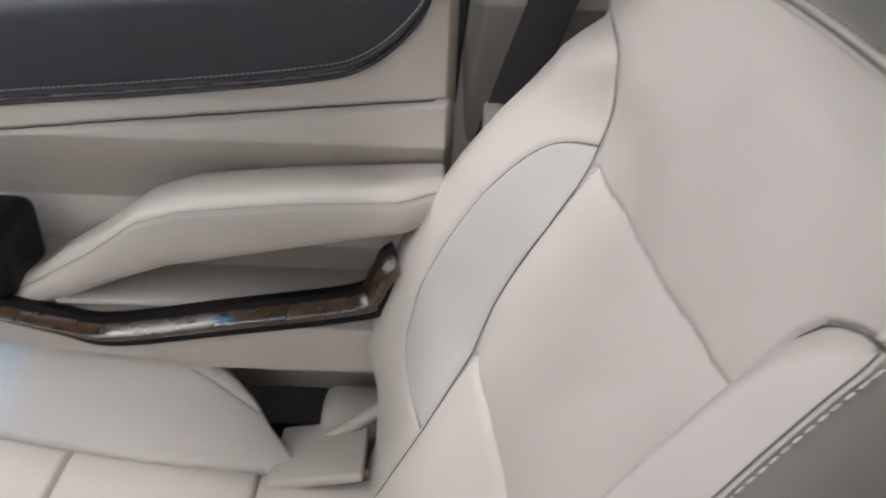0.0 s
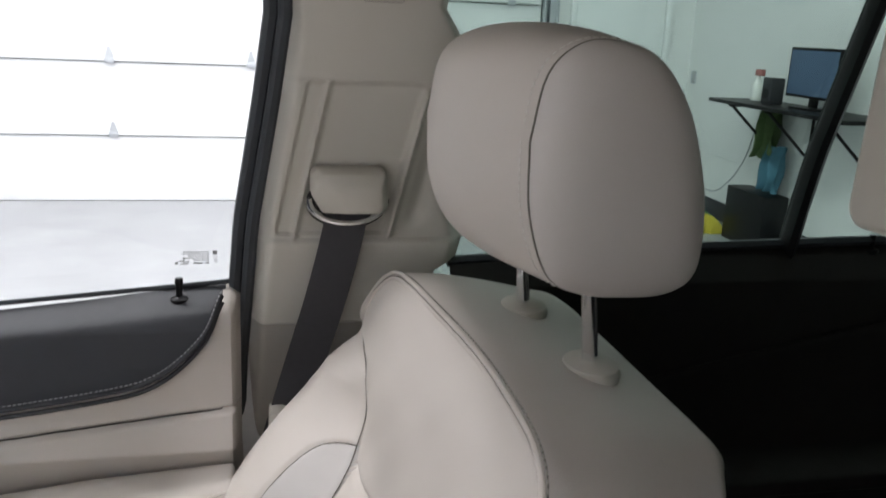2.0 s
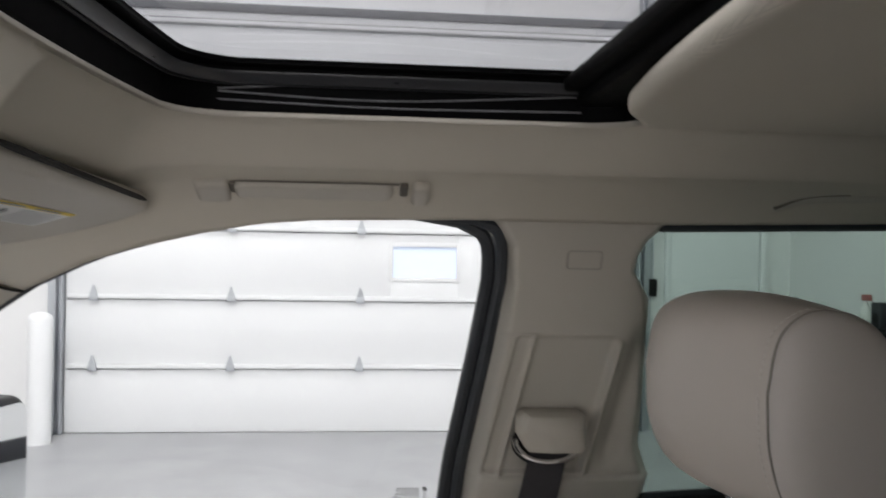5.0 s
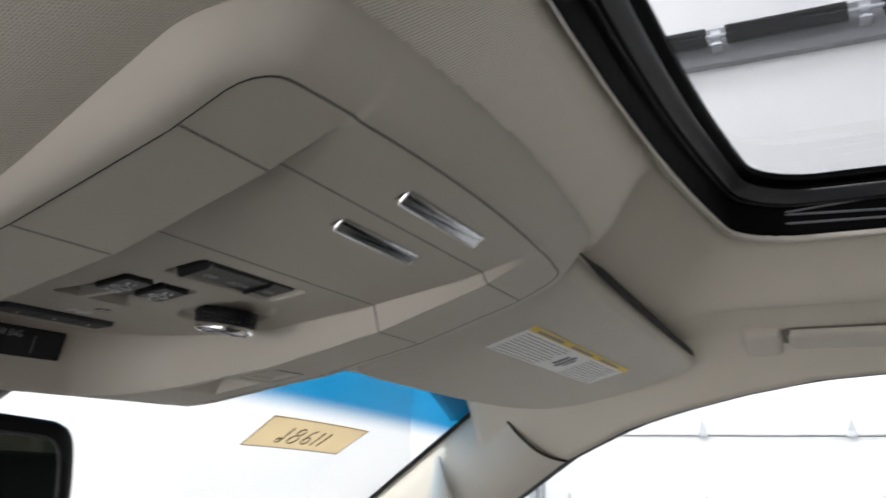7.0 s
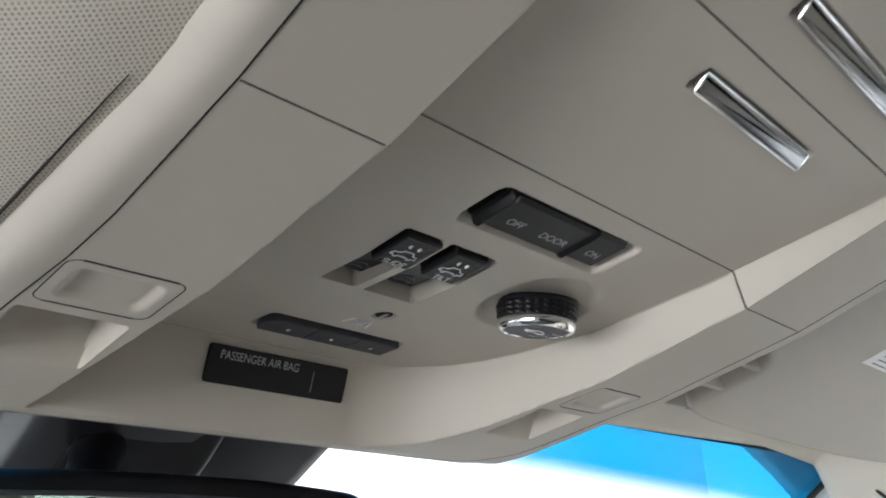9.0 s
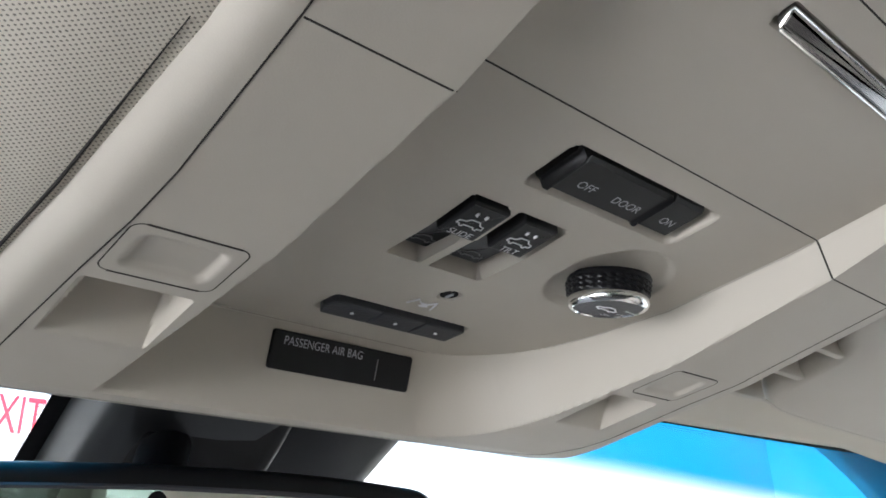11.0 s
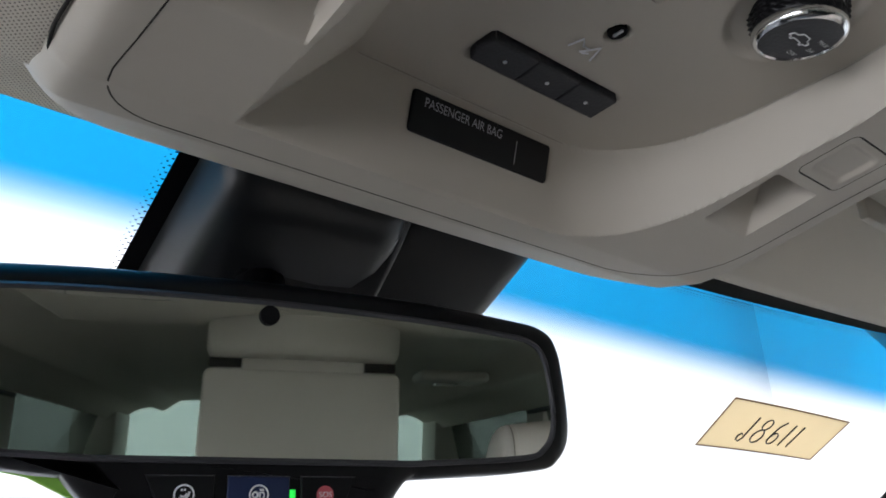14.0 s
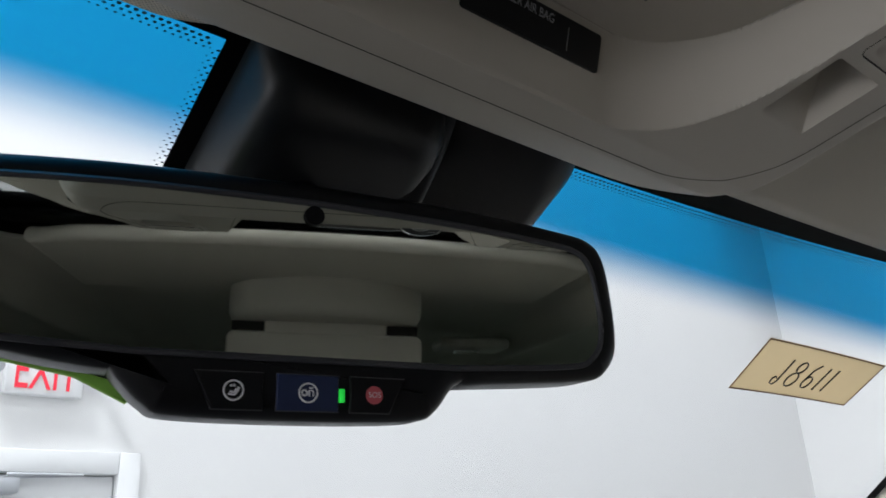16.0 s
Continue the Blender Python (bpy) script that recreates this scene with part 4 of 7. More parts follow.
def build_b_pillar(sgn):
    name = "b_pillar_trim"
    p = thing(name, (sgn * 0.72, 0.08, 1.0), "beige plastic door pillar trim with a darker lower part", "pillar trim", kind="structure")
    zs, us = np.linspace(0.95, 1.712, 330), np.linspace(0, 1, 120)
    U, Z = np.meshgrid(us, zs)
    yf, yr = pillar_front(Z), pillar_rear(Z)
    Y = yf + (yr - yf) * U
    X = xside(Z) + 0.006
    # rounded front and rear edges
    X = X + 0.035 * (1 - smooth(0, 0.12, U)) ** 2 + 0.028 * smooth(0.90, 1, U) ** 2
    # belt height panel, sunk between two ridges
    Q = Y + 0.20 * (Z - 1.486)
    d = sd_rrect(Q, Z, 0.083, 1.486, 0.063, 0.088, 0.006)
    X = X + 0.006 * smooth(0.001, -0.004, d)
    X = X - 0.006 * np.exp(-((Q - 0.123) / 0.0035) ** 2) * smooth(1.39, 1.40, Z) * smooth(1.578, 1.570, Z)
    X = X - 0.008 * np.exp(-((Q - 0.016) / 0.0045) ** 2) * smooth(1.39, 1.40, Z) * smooth(1.572, 1.562, Z)
    # step at the belt's lower edge
    X = X - 0.007 * smooth(1.396, 1.388, Z)
    # channel towards the rear door
    X = X + 0.012 * np.exp(-((Q + 0.010) / 0.012) ** 2) * smooth(1.40, 1.43, Z) * smooth(1.60, 1.56, Z)
    # faint step where the cover of the belt slide ends
    X = X - 0.0025 * smooth(0.118, 0.126, Q) * smooth(1.577, 1.574, Z) * smooth(1.388, 1.394, Z)
    # flush cover
    X = X + 0.0016 * np.exp(-(np.abs(sd_rrect(Y, Z, 0.053, 1.666, 0.0205, 0.0105, 0.002)) / 0.0008) ** 2)
    # lower part starts under a joint
    X = X + 0.003 * np.exp(-((Z - 1.281) / 0.0015) ** 2) + 0.008 * smooth(1.281, 1.279, Z)
    zc = 0.5 * (Z[:-1, :-1] + Z[1:, 1:])
    geo_u, geo_l = sheet(sgn * X, Y, Z, zc > 1.280), sheet(sgn * X, Y, Z, zc <= 1.280)
    part("upper_trim", geo_u, M_TRIM, p)
    part("lower_trim", geo_l, M_TRIM_LOW, p, "darker beige lower trim")
    o = [(y, z) for y, z in rrect(0.0205, 0.0105, 0.003, 4, 0.053, 1.666)]
    part("cover_joint", tube([(sgn * (xside(z) + 0.0055), y, z) for y, z in o], 0.0007, 6, True), M_TRIM_LOW, p)
    # body behind the trim, that shuts the gap to the outside
    part("body", box((0.775 if sgn > 0 else -0.82, -0.05, 0.5), (0.82 if sgn > 0 else -0.775, 0.16, 1.33)), M_CARPAINT, p)
    rings = []
    for z in np.linspace(1.33, 1.76, 14):
        x0 = xside(z) + 0.040
        rings.append([(sgn * x0, pillar_rear(z) + 0.01, z), (sgn * x0, pillar_front(z) - 0.005, z), (sgn * (x0 + 0.05), pillar_front(z) - 0.005, z), (sgn * (x0 + 0.05), pillar_rear(z) + 0.01, z)])
    part("outer_post", loft(rings), M_BLACK, p)
    # door seals in front of the trim: two dark lips following the opening
    for k, (off, r, lift) in enumerate(((0.003, 0.0075, 0.022), (0.017, 0.0085, 0.034))):
        path = [(sgn * (xside(z) + lift), pillar_front(z) + off, z) for z in np.linspace(0.95, 1.64, 26)]
        path += [(sgn * (xside(z) + lift), y, z) for y, z in curve([(0.147 + off, 1.668), (0.150 + off, 1.690 - 0.006 * k), (0.160 + off, 1.704 - 0.006 * k), (0.185 + off, 1.713 - 0.003 * k)], 5)]
        path += [(sgn * (xside(zwin(y)) + lift), y, zwin(y) + 0.006) for y in np.linspace(0.26, 1.3, 40)]
        rr = [r if q[1] < 0.2 or q[2] < 1.6 and q[1] < 0.3 else max(0.004, r - (q[1] - 0.2) * 0.10) for q in path]
        part("seal", tube(path, rr, 8, flat=1.0, up=(0.2, 1, 0.1)), M_SEAL, p, "black rubber door seal")
    return p


def build_belt():
    b = thing("seat_belt", (0.70, 0.09, 1.0), "dark grey seat belt hanging from a beige guide cover", "seat belt")
    # cover of the belt guide: a faceted cap
    def ring(x, y0, y1, z0, z1, cut):
        return [(x, y1 - cut, z0), (x, y0 + 0.006, z0), (x, y0, z0 + 0.006), (x, y0 + 0.003, z1 - 0.004), (x, y0 + 0.008, z1), (x, y1 - 0.006, z1), (x, y1, z1 - 0.006), (x, y1, z0 + cut + 0.008)]
    rings = [ring(0.700, 0.040, 0.124, 1.434, 1.482, 0.012), ring(0.672, 0.040, 0.124, 1.434, 1.482, 0.012), ring(0.660, 0.044, 0.118, 1.436, 1.478, 0.018), ring(0.652, 0.048, 0.098, 1.437, 1.468, 0.012), ring(0.650, 0.052, 0.094, 1.440, 1.464, 0.010)]
    ob = part("guide_cover", loft(rings), M_PLASTIC, b)
    bv = ob.modifiers.new("round", "BEVEL")
    bv.width, bv.segments, bv.limit_method = 0.004, 3, "ANGLE"
    arc = [(0.688, 0.083 + 0.043 * math.cos(a), 1.445 + 0.026 * math.sin(a)) for a in np.linspace(math.pi * 0.98, 2.02 * math.pi, 20)]
    part("guide_ring", tube(arc, 0.0035, 8, up=(1, 0, 0)), M_CHROME, b, "chrome belt ring")
    hole = [(0.6985, 0.083 + 0.046 * math.cos(a), 1.440 + 0.030 * math.sin(a)) for a in np.linspace(0, 2 * math.pi, 24, endpoint=False)]
    part("slot", (hole, [tuple(range(24))]), M_GROOVE, b, smooth=False)
    # webbing with a fine ribbed weave
    path = curve([(0.692, 0.084, 1.452), (0.692, 0.085, 1.42), (0.700, 0.105, 1.33), (0.722, 0.140, 1.20), (0.735, 0.170, 1.08), (0.745, 0.19, 0.95)], 14)
    rows = []
    for i, p in enumerate(path):
        q = path[min(i + 1, len(path) - 1)] if i < len(path) - 1 else p
        a = path[i - 1] if i else p
        d = (Vector(q) - Vector(a)).normalized()
        side = Vector((0, 1, 0)) - d * d.y
        side.normalize()
        nrm = side.cross(d).normalized()
        rows.append((Vector(p), side, nrm))
    def web(sign):
        verts, faces = [], []
        cols = np.linspace(-0.0235, 0.0235, 61)
        for p, side, nrm in rows:
            for c in cols:
                rib = 0.0009 * math.cos(c / 0.0235 * math.pi * 9)
                verts.append(tuple(p + side * c + nrm * (sign * 0.0006 + (rib if sign < 0 else 0))))
        n = len(cols)
        for j in range(len(rows) - 1):
            for i in range(n - 1):
                faces.append((j * n + i, j * n + i + 1, (j + 1) * n + i + 1, (j + 1) * n + i))
        return verts, faces
    part("webbing", join(web(-1), flip(web(1))), M_BELT, b)
    part("lower_guide", box((0.700, 0.150, 1.145), (0.735, 0.172, 1.185), 0.005), M_PLASTIC, b)


SILL = lambda y: interp(y, [-1.3, -0.05, 0.2, 0.33, 0.51, 1.0, 1.4], [1.365, 1.345, 1.331, 1.319, 1.303, 1.258, 1.223])
DARK_LOW = curve([(0.200, 1.345), (0.222, 1.322), (0.245, 1.275), (0.295, 1.232), (0.36, 1.215), (0.523, 1.195), (0.66, 1.181), (0.9, 1.152), (1.3, 1.11)], 10)


def dark_edge(y):
    P = np.array(DARK_LOW)
    return np.interp(y, P[:, 0], P[:, 1])


def build_front_door(sgn):
    d = thing("car_door", (sgn * 0.72, 0.65, 0.75), "leather car door, dark upper pad, wood trim, " + ("closed" if sgn > 0 else "closed, window down"), "car door")
    Y, T = np.meshgrid(np.linspace(0.203, 1.30, 330), np.linspace(0, 1, 260))
    Z = 0.80 + (SILL(Y) - 0.80) * T
    X = interp(Z, [0.80, 0.885, 0.905, 0.97, 1.00, 1.05, 1.10, 1.15, 1.19, 1.25, 1.29, 1.315, 1.33, 1.345], [0.700, 0.690, 0.612, 0.605, 0.722, 0.738, 0.715, 0.688, 0.698, 0.702, 0.708, 0.720, 0.738, 0.765])
    # the roll along the sill follows its slope
    top = SILL(Y) - Z
    X = X + 0.030 * (1 - smooth(0, 0.03, top)) ** 2
    de = dark_edge(Y)
    X = X + 0.004 * np.exp(-((Z - de) / 0.0022) ** 2) - 0.0035 * smooth(de - 0.001, de + 0.012, Z) * smooth(0.0, 0.02, top)
    # crease under the upper field
    cr = interp(Y, [0.2, 0.527, 0.9, 1.3], [1.198, 1.166, 1.127, 1.078])
    X = X + 0.004 * np.exp(-((Z - cr) / 0.0018) ** 2) - 0.006 * smooth(cr, cr - 0.006, Z) * smooth(cr - 0.09, cr - 0.03, Z)
    # rounded rear edge of the panel
    X = X + 0.03 * (1 - smooth(0.203, 0.214, Y)) ** 2
    yc, zc = 0.25 * (Y[:-1, :-1] + Y[1:, 1:] + Y[:-1, 1:] + Y[1:, :-1]), 0.25 * (Z[:-1, :-1] + Z[1:, 1:] + Z[:-1, 1:] + Z[1:, :-1])
    dark = zc > dark_edge(yc)
    part("upper_pad", sheet(sgn * X, Y, Z, dark), M_DARK, d, "dark grey soft upper pad")
    part("door_panel", sheet(sgn * X, Y, Z, ~dark), M_LEATHER, d)
    st = [(sgn * (interp(z, [1.1, 1.19, 1.25, 1.29, 1.32, 1.345], [0.69, 0.693, 0.697, 0.703, 0.715, 0.74]) - 0.001), y, z + 0.010) for y, z in DARK_LOW if z < 1.325]
    part("piping", tube([(x - sgn * 0.0015, y, z - 0.003) for x, y, z in st], 0.0030, 8), M_DARK, d)
    part("piping", tube([(x + sgn * 0.0005, y, z - 0.012) for x, y, z in st], 0.0028, 8), M_DARK, d)
    cl = []
    for y in np.linspace(0.208, 1.28, 60):
        z = float(interp(y, [0.2, 0.527, 0.9, 1.3], [1.198, 1.166, 1.127, 1.078]))
        k = int(np.argmin(np.abs(Y[0] - y)))
        cl.append((sgn * (float(np.interp(z, Z[:, k], X[:, k])) - 0.0022), y, z))
    part("crease", tube(cl, 0.0008, 6), M_GROOVE, d, "dark joint line")
    part("stitching", dashes(st, 0.0035, 0.0018, 0.0009, (-0.0045 * sgn, 0, 0.003)), M_STITCH_GREY, d, kind="stuff")
    # armrest
    def arm(y):
        zt = interp(y, [0.20, 0.37, 0.47, 0.52, 0.57, 0.65, 0.72], [1.140, 1.130, 1.118, 1.100, 1.062, 1.012, 0.975])
        zb = interp(y, [0.20, 0.264, 0.371, 0.493, 0.548, 0.62, 0.72], [1.088, 1.083, 1.062, 1.036, 1.014, 0.980, 0.945])
        xi = interp(y, [0.20, 0.45, 0.55, 0.65, 0.72], [0.598, 0.598, 0.604, 0.612, 0.625]) + 0.02 * smooth(0.262, 0.212, y)
        return zt, zb, xi
    rings = []
    for y in np.linspace(0.209, 0.70, 60):
        zt, zb, xi = arm(y)
        h = zt - zb
        ring = [(0.70, zt - 0.010), (0.68, zt - 0.008), (0.65, zt - 0.004), (xi + 0.025, zt), (xi + 0.010, zt - 0.005), (xi + 0.003, zt - 0.014), (xi, zt - 0.45 * h), (xi + 0.003, zb + 0.012), (xi + 0.012, zb + 0.003), (xi + 0.03, zb), (0.68, zb + 0.004), (0.70, zb + 0.01)]
        rings.append([(sgn * x, y, z) for x, z in ring])
    ob = part("armrest", loft(rings), M_LEATHER, d, sharp=60)
    ob.modifiers.new("soft", "SUBSURF").levels = 1
    st = []
    for y in np.linspace(0.212, 0.69, 90):
        zt, zb, xi = arm(y)
        st.append((sgn * (xi + 0.0055), y, zt - 0.0085))
    part("armrest_seam", tube(st, 0.0006, 5), M_TRIM_LOW, d)
    part("armrest_stitching", join(dashes(st, 0.004, 0.002, 0.0006, (-sgn * 0.0008, 0, 0.0045)), dashes(st, 0.004, 0.002, 0.0006, (-sgn * 0.0018, 0, -0.0055))), M_STITCH, d, kind="stuff")
    # wood strip with a dark rim
    wt = curve([(0.262, 1.072), (0.274, 1.062), (0.287, 1.036), (0.305, 1.018), (0.435, 0.994), (0.557, 0.972), (0.614, 0.979), (0.70, 0.998), (0.80, 1.02)], 8)
    wb = curve([(0.250, 1.046), (0.262, 1.026), (0.272, 1.006), (0.290, 0.994), (0.438, 0.967), (0.561, 0.948), (0.618, 0.962), (0.70, 0.984), (0.80, 1.008)], 8)
    rings, rings2 = [], []
    for (y0, z0), (y1, z1) in zip(wt, wb):
        arc = [(0.606 - 0.018 * math.sin(q * math.pi) ** 0.8, q) for q in np.linspace(0, 1, 11)]
        rings.append([(sgn * x, y1 + (y0 - y1) * q, z1 + (z0 - z1) * q) for x, q in arc])
        rings2.append([(sgn * 0.612, y1, z1 - 0.006), (sgn * 0.599, y1, z1 - 0.006), (sgn * 0.598, y1, z1 + 0.001), (sgn * 0.602, y0, z0 - 0.001), (sgn * 0.602, y0, z0 + 0.006), (sgn * 0.614, y0, z0 + 0.006)])
    part("trim_rim", loft(rings2), M_BLACK, d, "black trim rim")
    part("wood_trim", loft(rings), M_WOOD, d, "glossy dark burl wood trim")
    # switch pod in front of the armrest
    part("switch_pod", box((0.60 if sgn > 0 else -0.70, 0.655, 0.99), (0.70 if sgn > 0 else -0.60, 0.76, 1.075), 0.018, 4), M_BLACK, d, "glossy black switch pod")
    part("pocket_floor", box((0.615 if sgn > 0 else -0.69, 0.25, 0.985), (0.69 if sgn > 0 else -0.615, 0.62, 0.992), 0.002), M_LEATHER_SIDE, d)
    # lock knob
    kx, ky, kz = sgn * 0.742, 0.271, 1.318
    prof = [(0.0105, -0.006), (0.0105, -0.001), (0.008, 0.001), (0.0042, 0.002), (0.0036, 0.006), (0.0038, 0.014), (0.0048, 0.018), (0.0048, 0.022), (0.0035, 0.024)]
    part("lock_knob", loft([[(kx + q * math.cos(a), ky + q * math.sin(a), kz + h) for a in np.linspace(0, 2 * math.pi, 16, endpoint=False)] for q, h in prof]), M_BLACK, d, "black lock knob")
    # outer skin under the window
    part("outer_skin", box((0.79 if sgn > 0 else -0.83, 0.13, 0.55), (0.83 if sgn > 0 else -0.79, 1.55, 1.24)), M_CARPAINT, d)
    wl = [(sgn * (xside(SILL(y)) + 0.032), y, SILL(y) + 0.002) for y in np.linspace(0.2, 1.3, 20)]
    part("window_seal", tube(wl, 0.003, 6), M_SEAL, d)


def build_rear_door(sgn):
    d = thing("rear_car_door", (sgn * 0.72, -0.5, 0.75), "rear car door with black upper pad and dark lower panel", "car door")
    Y, T = np.meshgrid(np.linspace(-1.05, -0.045, 260), np.linspace(0, 1, 260))
    sill = interp(Y, [-1.05, -0.3, -0.045], [1.385, 1.368, 1.355])
    Z = 0.75 + (sill - 0.75) * T
    X = interp(Z, [0.75, 0.95, 1.05, 1.20, 1.33, 1.36, 1.39], [0.66, 0.66, 0.69, 0.705, 0.715, 0.735, 0.77])
    X = X - 0.05 * smooth(1.03, 1.06, Z) * smooth(1.10, 1.075, Z)
    edge = interp(Y, [-1.05, -0.72, -0.66, -0.3, -0.045], [1.36, 1.35, 1.27, 1.20, 1.17])
    X = X + 0.004 * np.exp(-((Z - edge) / 0.003) ** 2)
    zc, yc = 0.5 * (Z[:-1, :-1] + Z[1:, 1:]), 0.5 * (Y[:-1, :-1] + Y[1:, 1:])
    dark = zc > interp(yc, [-1.05, -0.72, -0.66, -0.3, -0.045], [1.36, 1.35, 1.27, 1.20, 1.17])
    part("upper_pad", sheet(sgn * X, Y, Z, dark), M_COCOA, d, "dark upper pad")
    part("door_panel", sheet(sgn * X, Y, Z, ~dark), M_COCOA, d)
    part("outer_skin", box((0.79 if sgn > 0 else -0.83, -1.05, 0.55), (0.83 if sgn > 0 else -0.79, -0.05, 1.30)), M_CARPAINT, d)
    # divider of the door glass, leaning with the rear edge
    path = [(sgn * (xside(z) + 0.028), -0.508 + (1.58 - z) * -0.02 - (0.10 * max(0, z - 1.5)), z) for z in np.linspace(1.33, 1.73, 12)]
    part("glass_divider", tube(path, 0.017, 8, flat=0.6, up=(0, 1, 0)), M_BLACK, d, "black glass divider")
    wl = [(sgn * (xside(1.372) + 0.028), y, interp(y, [-1.05, -0.3, -0.045], [1.386, 1.369, 1.356])) for y in np.linspace(-1.05, -0.045, 12)]
    part("window_seal", tube(wl, 0.007, 6), M_SEAL, d)
    kx, ky, kz = sgn * 0.742, -0.64, 1.365
    prof = [(0.010, -0.006), (0.010, 0.0), (0.004, 0.002), (0.004, 0.014), (0.0045, 0.02)]
    part("lock_knob", loft([[(kx + q * math.cos(a), ky + q * math.sin(a), kz + h) for a in np.linspace(0, 2 * math.pi, 12, endpoint=False)] for q, h in prof]), M_BLACK, d)
    top = [(sgn * (xside(zwin(y)) + 0.02), y, zwin(y) + 0.002) for y in np.linspace(-1.05, -0.04, 14)]
    part("frame_seal", tube(top, 0.010, 8), M_SEAL, d, "black rubber seal")


def build_rear_body(sgn):
    c = thing("rear_side_trim", (sgn * 0.72, -1.6, 0.8), "dark beige rear side trim and pillars", "side trim", kind="structure")
    part("c_pillar", box((0.655 if sgn > 0 else -0.76, -1.10, 0.6), (0.76 if sgn > 0 else -0.655, -0.95, 1.74), 0.02), M_TRIM, c)
    part("side_panel", box((0.66 if sgn > 0 else -0.80, -2.42, 0.6), (0.80 if sgn > 0 else -0.66, -1.05, 1.34), 0.02), M_TRIM, c)
    part("d_pillar", box((0.60 if sgn > 0 else -0.76, -2.45, 0.6), (0.76 if sgn > 0 else -0.60, -2.15, 1.74), 0.02), M_TRIM, c)
    part("rail", box((0.66 if sgn > 0 else -0.74, -2.45, 1.735), (0.74 if sgn > 0 else -0.66, 0.20, 1.80), 0.005), M_CARPAINT, c)


def build_a_pillar(sgn):
    a = thing("a_pillar_trim", (sgn * 0.66, 0.9, 1.3), "beige plastic windscreen pillar trim with a joint line", "pillar trim", kind="structure")
    ts, us = np.linspace(0, 1, 60), np.linspace(0, 1, 14)

    def f(u, t):
        y = 0.69 + 0.70 * t
        ze = zwin(y)
        E = np.array([xside(ze), y, ze])
        yg = 0.775 + 0.72 * t
        xg = 0.650 + 0.36 * (yg - 0.79)
        G = np.array([xg, yg, z_screen(xg, yg) - 0.006])
        p = E + (G - E) * u
        return (sgn * (p[0] - 0.024 * math.sin(math.pi * u) ** 0.8), p[1], p[2] - 0.018 * math.sin(math.pi * u) * (1 - u))
    part("trim", grid(f, us, ts), M_TRIM, a)
    part("joint_line", tube([Vector(f(u, 0.0)) + Vector((-0.0005 * sgn, 0, -0.0005)) for u in np.linspace(0.0, 1, 20)], 0.0016, 6), M_GROOVE, a, "dark joint line")


def build_pillar_handle(sgn):
    h = thing("pillar_grab_handle", (sgn * 0.63, 0.86, 1.45), "beige plastic assist handle on the windscreen pillar", "grab handle")
    path = curve([(0.652, 0.848, 1.622), (0.637, 0.838, 1.600), (0.620, 0.826, 1.565), (0.612, 0.818, 1.525), (0.610, 0.823, 1.47), (0.618, 0.85, 1.41), (0.640, 0.90, 1.36), (0.675, 0.95, 1.33)], 6)
    n = len(path)
    rad = [0.006 + 0.022 * float(smooth(0, 0.5, i / n)) * float(smooth(1.15, 0.85, i / n)) for i in range(n)]
    part("grip", tube([(sgn * x, y, z) for x, y, z in path], rad, 16, flat=0.55, up=(1, 0, 0)), M_TRIM, h)
    part("end_cap", tube([(sgn * 0.682, 0.93, 1.335), (sgn * 0.662, 0.945, 1.330)], [0.022, 0.018], 14), M_TRIM, h)


def build_close_off():
    """Plain inner parts that close the cabin round the camera."""
    solo("cabin_floor", box((-0.78, -2.4, 0.50), (0.78, 1.6, 0.60)), M_CARPET, "dark carpeted car floor", "car floor", "structure", smooth=False)
    solo("dashboard", join(box((-0.72, 0.95, 0.62), (0.72, 1.75, 1.12), 0.05, 4)), M_DARK, "dark soft dashboard below the windscreen", "dashboard")
    solo("firewall", box((-0.8, 1.6, 0.5), (0.8, 1.7, 1.25)), M_DARK, "dark firewall panel behind the dashboard", "panel", "structure", smooth=False)
    solo("centre_console", box((-0.13, 0.05, 0.6), (0.13, 0.95, 0.92), 0.03, 3), M_DARK, "dark centre console between the seats", "console")
    solo("tailgate_panel", box((-0.75, -2.62, 0.5), (0.75, -2.5, 1.37)), M_TRIM, "beige tailgate inner panel", "panel", "structure", smooth=False)
    for x in (-0.40, 0.40):
        s = thing("second_row_chair", (x, -0.95, 0.6), "dark vinyl second row car seat", "car seat", group="second row seats")
        part("cushion", box((x - 0.27, -1.0, 0.62), (x + 0.27, -0.5, 0.90), 0.05, 4), M_DARK, s)
        bk = box((x - 0.27, -0.09, 0.0), (x + 0.27, 0.09, 0.52), 0.05, 4)
        part("backrest", move(bk, pose(0, -1.05, 0.82, 18, 0, 0)), M_DARK, s)


for sg in (1, -1):
    build_b_pillar(sg)
    build_front_door(sg)
    build_rear_door(sg)
    build_rear_body(sg)
    build_a_pillar(sg)
    build_pillar_handle(sg)
build_belt()
build_close_off()


# ---- front passenger seat ----
SX = 0.43


def plane_y(z):
    return 0.0915 - 0.5 * (z - 1.22)


